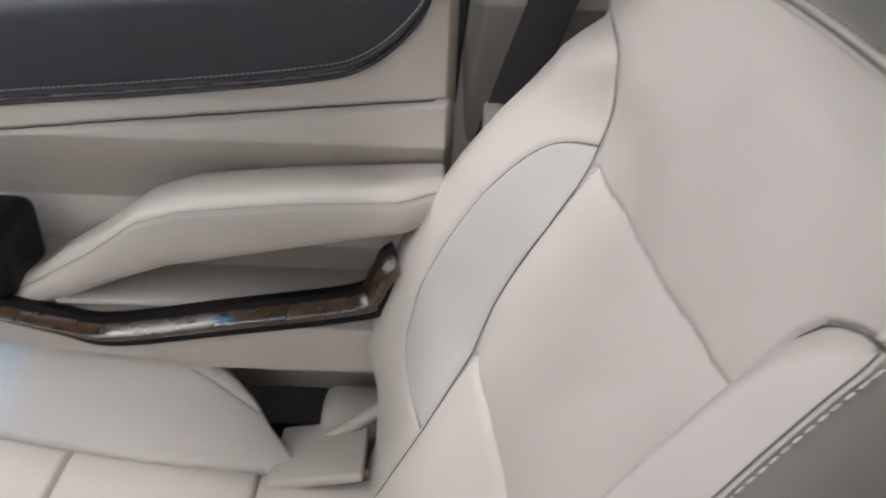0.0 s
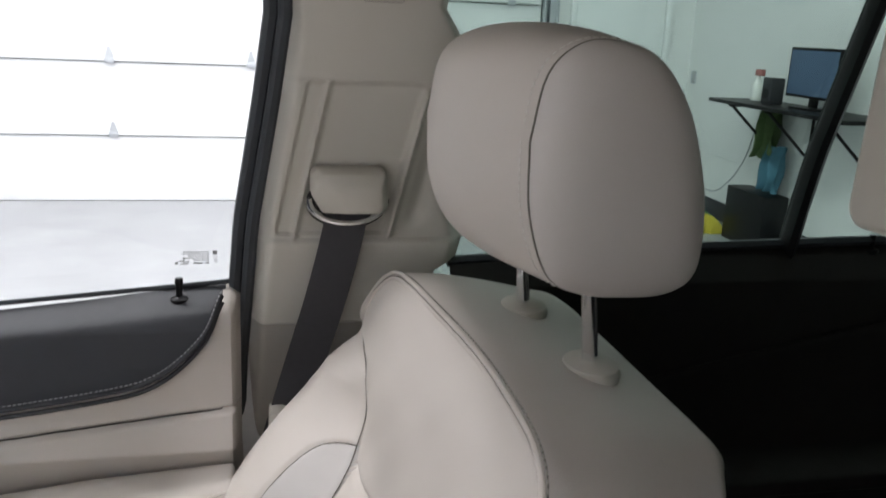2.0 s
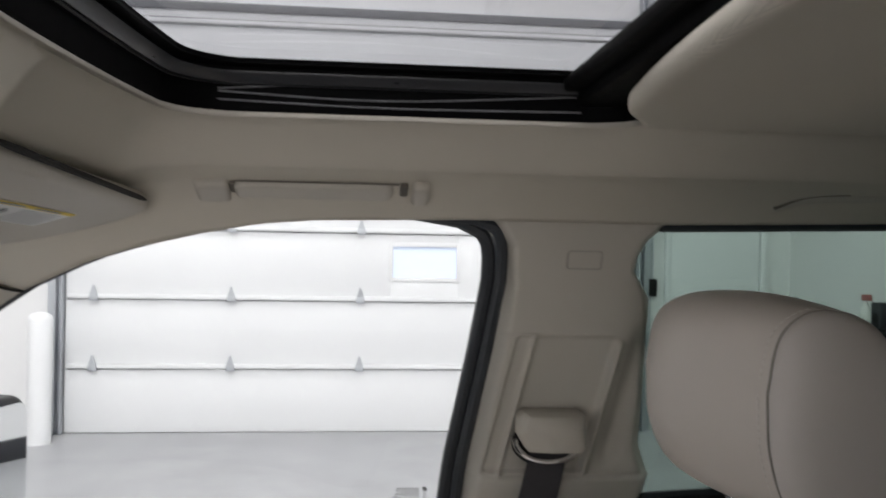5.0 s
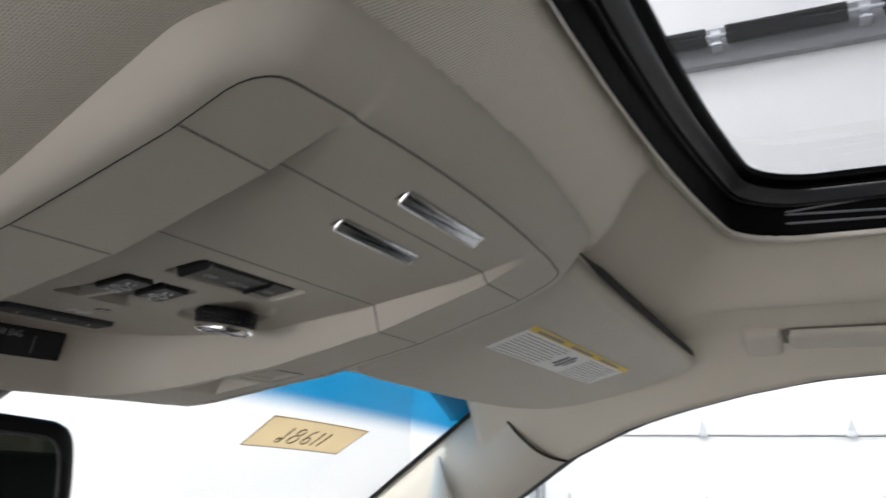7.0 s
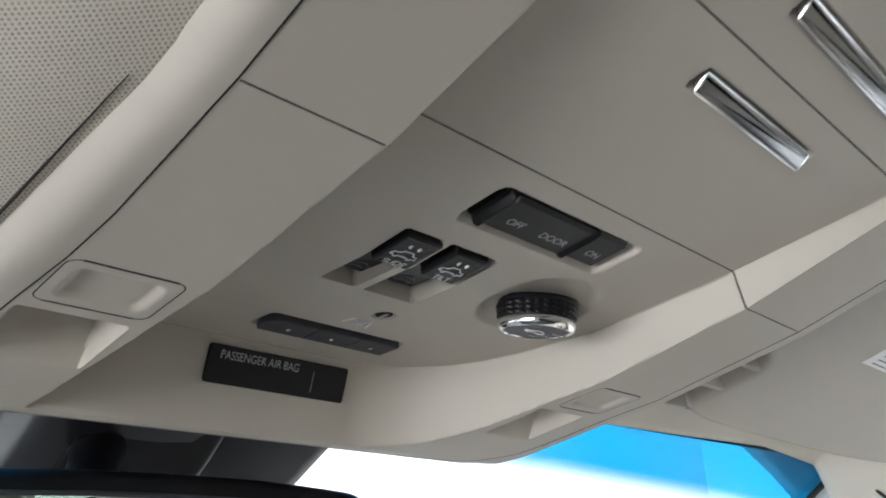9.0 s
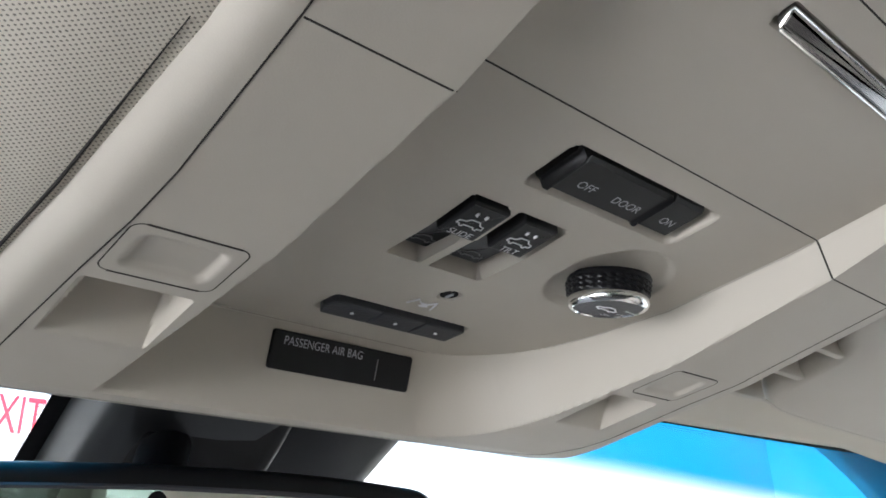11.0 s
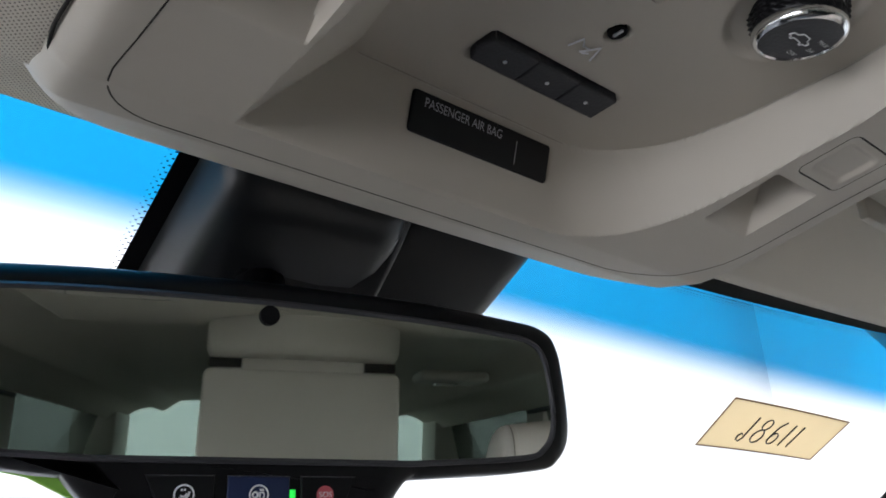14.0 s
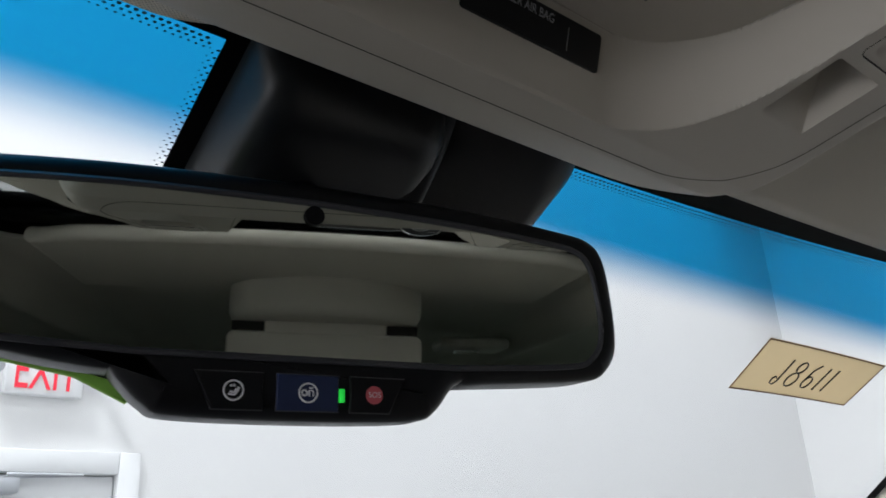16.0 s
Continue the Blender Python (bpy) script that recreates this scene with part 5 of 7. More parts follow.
def inset_edge(z, a=1.0):
    """The seam between insert and bolster; the outer and the inner side differ."""
    outer = interp(z, [0.80, 0.95, 1.03, 1.08, 1.16, 1.195, 1.212, 1.228, 1.246, 1.263, 1.280, 1.291, 1.297, 1.301, 1.305, 1.309], [0.050, 0.055, 0.066, 0.077, 0.080, 0.088, 0.097, 0.108, 0.119, 0.125, 0.129, 0.134, 0.142, 0.158, 0.180, 0.245])
    inner = interp(z, [0.80, 0.95, 1.10, 1.26, 1.285, 1.298, 1.307, 1.314], [0.195, 0.205, 0.213, 0.2155, 0.219, 0.226, 0.240, 0.275])
    return np.where(a > 0, outer, inner)


def half_outer(z):
    return interp(z, [0.80, 0.85, 0.90, 0.95, 1.0, 1.25, 1.30, 1.33, 1.352, 1.368, 1.379, 1.386, 1.389], [0.135, 0.160, 0.202, 0.236, 0.250, 0.250, 0.243, 0.239, 0.232, 0.218, 0.196, 0.165, 0.120])


def half_inner(z):
    return interp(z, [0.80, 0.90, 1.0, 1.10, 1.20, 1.31, 1.325, 1.34, 1.355, 1.367, 1.378, 1.384, 1.388, 1.389], [0.235, 0.250, 0.260, 0.266, 0.270, 0.2705, 0.2685, 0.263, 0.254, 0.243, 0.227, 0.210, 0.185, 0.150])


def back_half(a, z):
    return np.where(a > 0, half_outer(z), half_inner(z))


def back_front(a, z):
    """The front face of the backrest without its seams."""
    ab = np.abs(a)
    ho = interp(z, [0.80, 0.85, 0.90, 0.95, 1.0, 1.05, 1.10, 1.16, 1.21, 1.25, 1.275, 1.288, 1.30, 1.315], [0.0, 0.004, 0.031, 0.065, 0.081, 0.085, 0.084, 0.078, 0.065, 0.050, 0.034, 0.019, 0.003, 0.0])
    hi = interp(z, [0.80, 0.85, 0.923, 1.03, 1.12, 1.20, 1.25, 1.275, 1.292, 1.304, 1.314], [0.0, 0.010, 0.030, 0.042, 0.040, 0.032, 0.026, 0.021, 0.015, 0.007, 0.0])
    wo, wi = half_outer(z), half_inner(z)
    # the outer bolster rises evenly and rolls over its edge
    so = smooth(np.minimum(inset_edge(z, 1.0), 0.125) - 0.01, 0.200, ab)
    k = np.clip((ab - (wo - 0.040)) / 0.040, 0, 1)
    roll = 0.055 * (1 - np.sqrt(1 - (k * 0.999) ** 2)) / 0.955 * smooth(1.325, 1.27, z)
    # the inner bolster is a short roll with a sewn edge
    t = np.clip((ab - inset_edge(z, -1.0)) / np.maximum(wi - inset_edge(z, -1.0), 0.01), 0, 1)
    si = np.sqrt(smooth(0.0, 0.55, t)) * (1 - 0.80 * smooth(0.40, 1.0, t))
    y = plane_y(z) + np.where(a > 0, ho * so - roll, hi * si)
    # the upper panel stands a little forward towards the door
    y = y + 0.026 * smooth(-0.10, 0.20, a) * smooth(1.24, 1.31, z)
    # the cushions swell between the seams
    zt, zb = seam_high(a), seam_low(a)
    y = y + 0.009 * np.sin(np.clip((z - zb) / (zt - zb), 0, 1) * math.pi) * smooth(0.20, 0.12, ab)
    y = y + 0.004 * np.cos(np.clip(a / 0.2, -1, 1) * math.pi / 2) * smooth(1.22, 1.29, z) * smooth(1.385, 1.33, z)
    return y


def seam_high(a):
    return 1.212 + 0.095 * (0.097 - a)


def seam_low(a):
    return 1.033 + 0.15 * (0.064 - a)


LEAF = curve([(0.106, 1.227), (0.129, 1.219), (0.141, 1.208), (0.1465, 1.184), (0.148, 1.157), (0.148, 1.118), (0.147, 1.078), (0.144, 1.046), (0.136, 1.010), (0.121, 0.978), (0.101, 0.958), (0.079, 0.947), (0.058, 0.944)], 8)


def build_seat():
    s = thing("front_passenger_seat", (SX, 0.3, 0.6), "light beige leather car seat with stitched bolsters and headrest", "car seat")
    zs = np.concatenate([np.linspace(0.80, 1.28, 205, endpoint=False), np.linspace(1.28, 1.36, 50, endpoint=False), 1.389 - 0.029 * np.linspace(1, 0, 40) ** 1.8])
    us = np.linspace(-1, 1, 261)
    us = np.sign(us) * (1 - (1 - np.abs(us)) ** 1.5)
    U, Z = np.meshgrid(us, zs)
    A = U * back_half(U, Z)
    Yb = back_front(A, Z)
    outer = [(float(inset_edge(z, 1)), z) for z in np.linspace(0.80, 1.308, 120)]
    inner = [(-float(inset_edge(z, -1)), z) for z in np.linspace(0.80, 1.314, 90)]
    ab = np.abs(A)
    edge = inset_edge(Z, A)

    def groove(d, w, depth):
        return depth * np.exp(-(d / w) ** 2)
    d_in = sd_line(A, Z, inner)
    d_side = np.minimum(sd_line(A, Z, outer), d_in)
    d_high = np.where(ab < edge, np.abs(Z - seam_high(A)), 9)
    d_low = np.where(ab < edge, np.abs(Z - seam_low(A)), 9)
    d_leaf = sd_line(A, Z, LEAF)
    cut = groove(d_side, 0.0022, 0.005) + groove(d_high, 0.0030, 0.004) + groove(d_low, 0.0030, 0.004) + groove(d_leaf, 0.0020, 0.004)
    cut = np.minimum(cut, 0.006) + 0.004 * np.exp(-(d_side / 0.014)) + 0.006 * np.exp(-(np.minimum(d_high, d_low) / 0.020)) + 0.004 * np.exp(-(d_in / 0.03))
    # soft gathers in the leather
    fold = 0.0011 * np.sin(A * 41 + 2.0 * np.sin(Z * 17)) * np.sin(Z * 33 + 1.3) + 0.0007 * np.sin(A * 83 + Z * 60)
    Y = Yb - cut * 0.9 + fold * smooth(0.0, 0.03, np.minimum(d_side, d_leaf)) * smooth(1.385, 1.35, Z)
    zc = 0.25 * (Z[:-1, :-1] + Z[1:, 1:] + Z[:-1, 1:] + Z[1:, :-1])
    ac = 0.25 * (A[:-1, :-1] + A[1:, 1:] + A[:-1, 1:] + A[1:, :-1])
    aa = np.abs(ac)
    lf = np.array(LEAF)
    ie = inset_edge(zc, ac)
    in_leaf = (ac > ie) & (aa < np.interp(zc, lf[::-1, 1], lf[::-1, 0])) & (zc > 0.944) & (zc < 1.227)
    bolster = (aa > ie) & (zc < np.where(ac > 0, 1.309, 1.314)) & ~in_leaf
    high = ~bolster & ~in_leaf & (zc > seam_high(ac))
    mid = ~bolster & ~in_leaf & (zc <= seam_high(ac)) & (zc > seam_low(ac))
    low = ~bolster & ~in_leaf & (zc <= seam_low(ac))
    X = SX + A
    back = part("backrest", sheet(X, Y, Z, high), M_LEATHER, s)
    part("middle_insert", sheet(X, Y, Z, mid), M_LEATHER, back)
    part("lower_insert", sheet(X, Y, Z, low), M_LEATHER, back)
    for sg in (1, -1):
        part("bolster", sheet(X, Y, Z, bolster & (ac * sg > 0)), M_LEATHER, back)
    part("bolster_insert", sheet(X, Y, Z, in_leaf), M_LEATHER_LEAF, back, "greyer leather insert")
    # the rim of the front face, from the outer foot over the top to the inner foot
    zr = zs[::2].tolist()
    zr = zr if abs(zr[-1] - zs[-1]) < 1e-9 else zr + [float(zs[-1])]
    rim = [(float(half_outer(z)), z) for z in zr]
    top = np.linspace(rim[-1][0], -float(half_inner(zr[-1])), 24)[1:-1]
    rim += [(float(a), zr[-1]) for a in top]
    n_in = len(rim)
    rim += [(-float(half_inner(z)), z) for z in reversed(zr)]

    def front_at(a, z):
        return float(back_front(np.array(a), np.array(z)))
    # side, top and rear as one cover behind that rim
    F = np.array([(SX + a, front_at(a, z), z) for a, z in rim])
    for _ in range(3):
        F[1:-1] = 0.25 * F[:-2] + 0.5 * F[1:-1] + 0.25 * F[2:]
    d = np.gradient(F[:, [0, 2]], axis=0)
    nrm = np.stack([-d[:, 1], d[:, 0]], 1)
    nrm /= np.linalg.norm(nrm, axis=1)[:, None] + 1e-9
    if nrm[len(nrm) // 2, 1] < 0:
        nrm = -nrm
    for _ in range(12):
        nrm[1:-1] = 0.25 * nrm[:-2] + 0.5 * nrm[1:-1] + 0.25 * nrm[2:]
    nrm /= np.linalg.norm(nrm, axis=1)[:, None] + 1e-9
    rear_y = interp(F[:, 2], [0.80, 1.0, 1.2, 1.30, 1.389], [0.06, -0.002, -0.072, -0.096, -0.116])
    B = np.stack([SX + (F[:, 0] - SX) * np.where(F[:, 0] < SX, 0.955 - 0.135 * smooth(SX - 0.16, SX - 0.24, F[:, 0]), 0.955), rear_y, F[:, 2] - 0.020 * smooth(1.31, 1.389, F[:, 2])], 1)
    rings = []
    for t in np.concatenate([[0.0, 0.02], np.linspace(0.06, 0.94, 16), [1.0]]):
        p = F + (B - F) * t
        swell = 0.010 * math.sin(math.pi * t ** 0.8)
        p[:, 0] += nrm[:, 0] * swell * np.where(nrm[:, 0] < 0, 0.7, 1.0)
        p[:, 2] += nrm[:, 1] * swell * 0.5
        rings.append(p)
    for q in np.linspace(0.2, 1, 6):
        c = 1 - math.cos(q * math.pi / 2)
        p = B.copy()
        p[:, 0] -= nrm[:, 0] * 0.030 * c
        p[:, 2] -= nrm[:, 1] * 0.022 * c
        p[:, 1] -= 0.024 * math.sin(q * math.pi / 2)
        rings.append(p)
    rear = [np.stack([SX + (rings[-1][:, 0] - SX) * k, rings[-1][:, 1] - 0.012 * (1 - k), rings[-1][:, 2] * k + (1 - k) * 1.05], 1) for k in (0.9, 0.6, 0.25, 0.02)]
    rings += rear
    part("shell", grid(lambda u, v: tuple(rings[int(v)][int(u)]), range(len(F)), range(len(rings))), M_LEATHER, s)

    # sewn seam lines
    def on_front(a, z, lift=0.0):
        return (SX + a, front_at(a, z) - 0.0045 + lift, z)
    for line in (outer, LEAF, inner):
        part("seam", tube([on_front(a, z, 0.0012 if line is LEAF else -0.004 if line is inner else 0.0) for a, z in line], 0.0007, 6), M_HOLLOW, back, "dark seam line")
    # double sewn edge round the upper panel
    keep = [i for i, (a, z) in enumerate(rim) if z > (1.308 if i < n_in else 1.318)]
    P = [F[i] + np.array((nrm[i, 0] * 0.0006, 0.0014, nrm[i, 1] * 0.0006)) for i in keep]
    N = [nrm[i] for i in keep]
    part("top_piping", tube(P, 0.0024, 8), M_LEATHER, back)
    part("top_seam", tube([p + np.array((-n[0] * 0.0032, 0.0006, -n[1] * 0.0032)) for p, n in zip(P, N)], 0.0008, 5), M_HOLLOW, back)
    part("welt", tube([p + np.array((-n[0] * 0.0062, 0.0000, -n[1] * 0.0062)) for p, n in zip(P, N)], 0.0026, 8), M_LEATHER, back)
    part("rear_seam", tube([p + np.array((n[0] * 0.0012, -0.0034, n[1] * 0.0012)) for p, n in zip(P, N)], 0.0007, 5), M_HOLLOW, back)
    part("top_stitching", dashes([tuple(p + np.array((n[0] * 0.0018, -0.0030, n[1] * 0.0018))) for p, n in zip(P, N)][len(P) // 2:], 0.0038, 0.0026, 0.0011), M_TRIM_LOW, back, kind="stuff")
    # sewn edge of the bolsters, with pale thread on the inner one
    for sg in (1, -1):
        run = [i for i, (a, z) in enumerate(rim) if 0.86 < z < (1.308 if sg > 0 else 1.318) and (i < n_in) == (sg > 0)]
        ed = [F[i] + np.array((nrm[i, 0] * 0.0004, 0.0006, nrm[i, 1] * 0.0004)) for i in run]
        part("bolster_seam", tube(ed, 0.0014, 6), M_LEATHER, back)
        if sg < 0:
            part("bolster_joint", tube([p + np.array((0.0006, 0.0022, 0.0)) for p in ed], 0.0006, 5), M_HOLLOW, back)
            part("bolster_stitching", dashes([tuple(p + np.array((-0.0010, -0.0040, 0.0))) for p in ed], 0.0048, 0.0024, 0.0009), M_STITCH, back, kind="stuff")
        i0, sd = run[-1] if sg > 0 else run[0], []
        for k, r in enumerate(rings[1:18]):
            goal = F[i0, 2] - (0.010 if sg > 0 else 0.034) * k / 17
            low = sorted(run, key=lambda q: F[q, 2])
            sd.append(tuple(float(np.interp(goal, F[low, 2], r[low, a])) + (nrm[i0, 0] * 0.0004 if a == 0 else 0.0) for a in range(3)))
        part("side_seam", tube(sd, 0.0007, 6), M_HOLLOW, back)
    # headrest posts and their guides
    for px, gx, gy, gz in ((0.349, 0.3575, -0.077, 1.3795), (0.512, 0.5000, -0.066, 1.3790)):
        part("headrest_post", tube([(gx, gy - 0.003, 1.36), (gx, gy + 0.001, 1.385), (px, -0.062, 1.49)], 0.0062, 14), M_CHROME, s, "chrome headrest post")
        prof = [(0.034, -0.006), (0.036, 0.001), (0.033, 0.0060), (0.024, 0.0085), (0.010, 0.009)]
        g = loft([[(gx + 0.80 * q * math.cos(a), gy + 0.62 * q * math.sin(a), gz + h) for a in np.linspace(0, 2 * math.pi, 24, endpoint=False)] for q, h in prof])
        part("post_guide", g, M_PLASTIC, s, "beige plastic post guide")
    # headrest: cover with two side panels
    prof = curve([(0.002, 1.565), (-0.001, 1.517), (-0.016, 1.474), (-0.040, 1.460), (-0.072, 1.457), (-0.104, 1.459), (-0.124, 1.474), (-0.126, 1.514), (-0.118, 1.555), (-0.104, 1.592), (-0.082, 1.620), (-0.055, 1.630), (-0.028, 1.628), (-0.007, 1.608), (0.002, 1.565)], 5)[:-1]
    cy, cz = -0.06, 1.545

    def ring(dx, sc):
        out = []
        for y, z in prof:
            b = (1 - min(abs(dx) / 0.124, 1) ** 2)
            fwd = smooth(-0.06, 0.0, y)
            yy = cy + (y - cy) * sc + (0.042 * b * float(fwd) if sc == 1 else 0)
            zz = cz + (z - cz) * sc + 0.010 * b * (1 if z > cz else 0) * (z - cz) / 0.085
            out.append((SX + dx, yy, zz))
        return out
    h = part("headrest", loft([ring(dx, 1) for dx in np.linspace(-0.1225, 0.1225, 40)], False), M_LEATHER, s)
    for sg in (1, -1):
        rr = []
        for k in np.linspace(0, 1, 18):
            dx = 0.1235 + 0.022 * math.sin(k * math.pi / 2)
            sc = max(0.02, math.cos(k * math.pi / 2) ** 0.45)
            rr.append(ring(sg * dx, 0.9999 * sc))
        geo = loft(rr)
        part("side_panel", geo if sg > 0 else flip(geo), M_LEATHER_SIDE, h)
        sm = ring(sg * 0.123, 1.0)
        part("side_seam", tube([(x, cy + (y - cy) * 0.995, cz + (z - cz) * 0.995) for x, y, z in sm], 0.0009, 6, True, up=(1, 0, 0)), M_HOLLOW, h)
        part("side_stitching", dashes([(x, cy + (y - cy) * 1.004, cz + (z - cz) * 1.004) for x, y, z in ring(sg * 0.1170, 1.0)], 0.004, 0.002, 0.0006), M_STITCH, h, kind="stuff")
    # cushion
    Yc, Ac = np.meshgrid(np.linspace(0.20, 0.86, 240), np.linspace(-0.262, 0.262, 220))
    ab = np.abs(Ac)
    hb = 0.048 * smooth(0.33, 0.50, Yc) * smooth(0.88, 0.70, Yc)
    Zc = 0.852 + 0.04 * smooth(0.3, 0.8, Yc) + hb * smooth(0.085, 0.19, ab)
    half_out = interp(Yc, [0.20, 0.34, 0.36, 0.39, 0.416, 0.465, 0.55, 0.86], [0.115, 0.112, 0.122, 0.155, 0.186, 0.222, 0.258, 0.262])
    Zc = Zc - np.where(Ac > 0, 0.16 * smooth(half_out - 0.022, half_out + 0.022, Ac) * smooth(0.60, 0.50, Yc), 0)
    k = np.clip((ab - 0.205) / 0.057, 0, 1)
    Zc = Zc - 0.11 * (1 - np.sqrt(1 - (0.999 * k) ** 2))
    f = np.clip((Yc - 0.78) / 0.08, 0, 1)
    Zc = Zc - 0.10 * (1 - np.sqrt(1 - (0.999 * f) ** 2))
    edge = 0.083 + 0.02 * smooth(0.5, 0.8, Yc)
    out = interp(Yc, [0.2, 0.36, 0.40, 0.5, 0.6, 0.7, 0.85], [0.09, 0.10, 0.15, 0.185, 0.195, 0.19, 0.15])
    cut = groove(ab - edge, 0.0025, 0.006) + groove(np.where(ab < edge, Yc - 0.586, 9), 0.0025, 0.006) + groove(np.where(ab < edge + 0.0, Yc - 0.393, 9), 0.0025, 0.006) + groove(ab - out, 0.0022, 0.004)
    Zc = Zc - np.minimum(cut, 0.007) - 0.006 * np.exp(-np.abs(ab - edge) / 0.014)
    am = np.abs(0.25 * (Ac[:-1, :-1] + Ac[1:, 1:] + Ac[:-1, 1:] + Ac[1:, :-1]))
    ym = 0.25 * (Yc[:-1, :-1] + Yc[1:, 1:] + Yc[:-1, 1:] + Yc[1:, :-1])
    ins = am < 0.083 + 0.02 * smooth(0.5, 0.8, ym)
    cu = part("cushion", flip(sheet(SX + Ac, Yc, Zc, ins)), M_LEATHER, s)
    for sg in (1, -1):
        acm = 0.25 * (Ac[:-1, :-1] + Ac[1:, 1:] + Ac[:-1, 1:] + Ac[1:, :-1])
        part("cushion_bolster", flip(sheet(SX + Ac, Yc, Zc, ~ins & (acm * sg > 0))), M_LEATHER_SIDE, cu)
    part("seat_base", box((SX - 0.25, 0.12, 0.60), (SX + 0.25, 0.80, 0.775), 0.03, 3), M_DARK, s, "dark seat base")
    # hinge cover beside the backrest
    part("recliner_cover", box((SX + 0.150, 0.20, 0.70), (SX + 0.235, 0.345, 0.848), 0.02, 3), M_PLASTIC, s)
    part("recliner_bar", tube([(SX + 0.135, 0.352, 0.828), (SX + 0.150, 0.315, 0.845), (SX + 0.165, 0.27, 0.868)], 0.0085, 12), M_PLASTIC, s)
    part("buckle_flap", move(box((-0.055, -0.05, -0.006), (0.055, 0.05, 0.006), 0.004, 2), pose(SX + 0.115, 0.335, 0.846, -8, 14, 0)), M_LEATHER, s)

    return s


seat = build_seat()
driver_seat = copy_thing(seat, Matrix.Translation((-0.86, 0, 0)) @ seat.matrix_world)
driver_seat.name = "front_driver_seat"



# ---- overhead console ----
def z_ledge(y):
    return interp(y, [0.49, 0.528, 0.555, 0.606, 0.667, 0.69, 0.74, 0.757, 0.772, 0.790, 0.815], [1.716, 1.708, 1.6955, 1.678, 1.6630, 1.6595, 1.6505, 1.6485, 1.6500, 1.6565, 1.6690])


def z_mid(y):
    return interp(y, [0.49, 0.536, 0.562, 0.616, 0.661, 0.693, 0.72, 0.79], [1.716, 1.7055, 1.6980, 1.6878, 1.6815, 1.6800, 1.6800, 1.6795])


def recess(x, y):
    """1 on the sunk switch panel, 0 on the ledge, with flat sloping walls between; the driver's side is flatter."""
    wr = interp(y, [0.50, 0.606, 0.66, 0.70, 0.735], [0.0765, 0.0757, 0.0745, 0.0715, 0.0660])
    r = 0.034
    fx, fy = np.maximum(x - wr + r, 0), np.maximum(y - 0.7465 + r, 0)
    right = (np.maximum(np.hypot(fx, fy), np.maximum(x - wr + r, y - 0.7465 + r)) - r) / (0.0050 + 0.0045 * smooth(0.0, 1.0, fy / (fx + fy + 1e-9)))
    wp = interp(y, [0.50, 0.606, 0.66, 0.70, 0.74], [0.0750, 0.0735, 0.0700, 0.0650, 0.0580])
    wl = interp(y, [0.50, 0.60, 0.655, 0.70, 0.734, 0.76], [0.0775, 0.0780, 0.0800, 0.0830, 0.0865, 0.0880])
    left = np.maximum((-x - wp) / (wl - wp), (y - 0.7465) / 0.0095)
    return 1 - np.clip(np.where(x > 0, right, left), 0, 1)


def z_console(x, y):
    m = recess(x, y)
    return z_ledge(y) + (z_mid(y) - z_ledge(y)) * m


UNDER = Matrix(((1, 0, 0, 0), (0, -1, 0, 0), (0, 0, -1, 0), (0, 0, 0, 1)))


def under(x, y, z, slope=0.0, turn=0.0):
    """A place on a face that looks down, read by someone who faces forward."""
    return Matrix.Translation((x, y, z)) @ Matrix.Rotation(-math.atan(slope), 4, "X") @ UNDER @ Matrix.Rotation(radians(turn), 4, "Z")


def strokes(lines, m, r=0.00035):
    return join(*[tube([m @ Vector((*p, 0)) for p in ln], r, 4) for ln in lines])


CAR_SIGN = [[(-5, -1), (-4.6, 0.6), (-2.6, 0.8), (-1.4, 2.2), (2.0, 2.2), (3.2, 0.7), (4.8, 0.4), (5, -1), (3.6, -1)], [(3.6, -1), (3.2, -1.9), (2.4, -1.9), (2.0, -1)], [(2.0, -1), (-2.0, -1)], [(-2.0, -1), (-2.4, -1.9), (-3.2, -1.9), (-3.6, -1), (-5, -1)]]


def sign(scale, dx=0.0, dy=0.0):
    return [[(p[0] * scale + dx, p[1] * scale + dy) for p in ln] for ln in CAR_SIGN]


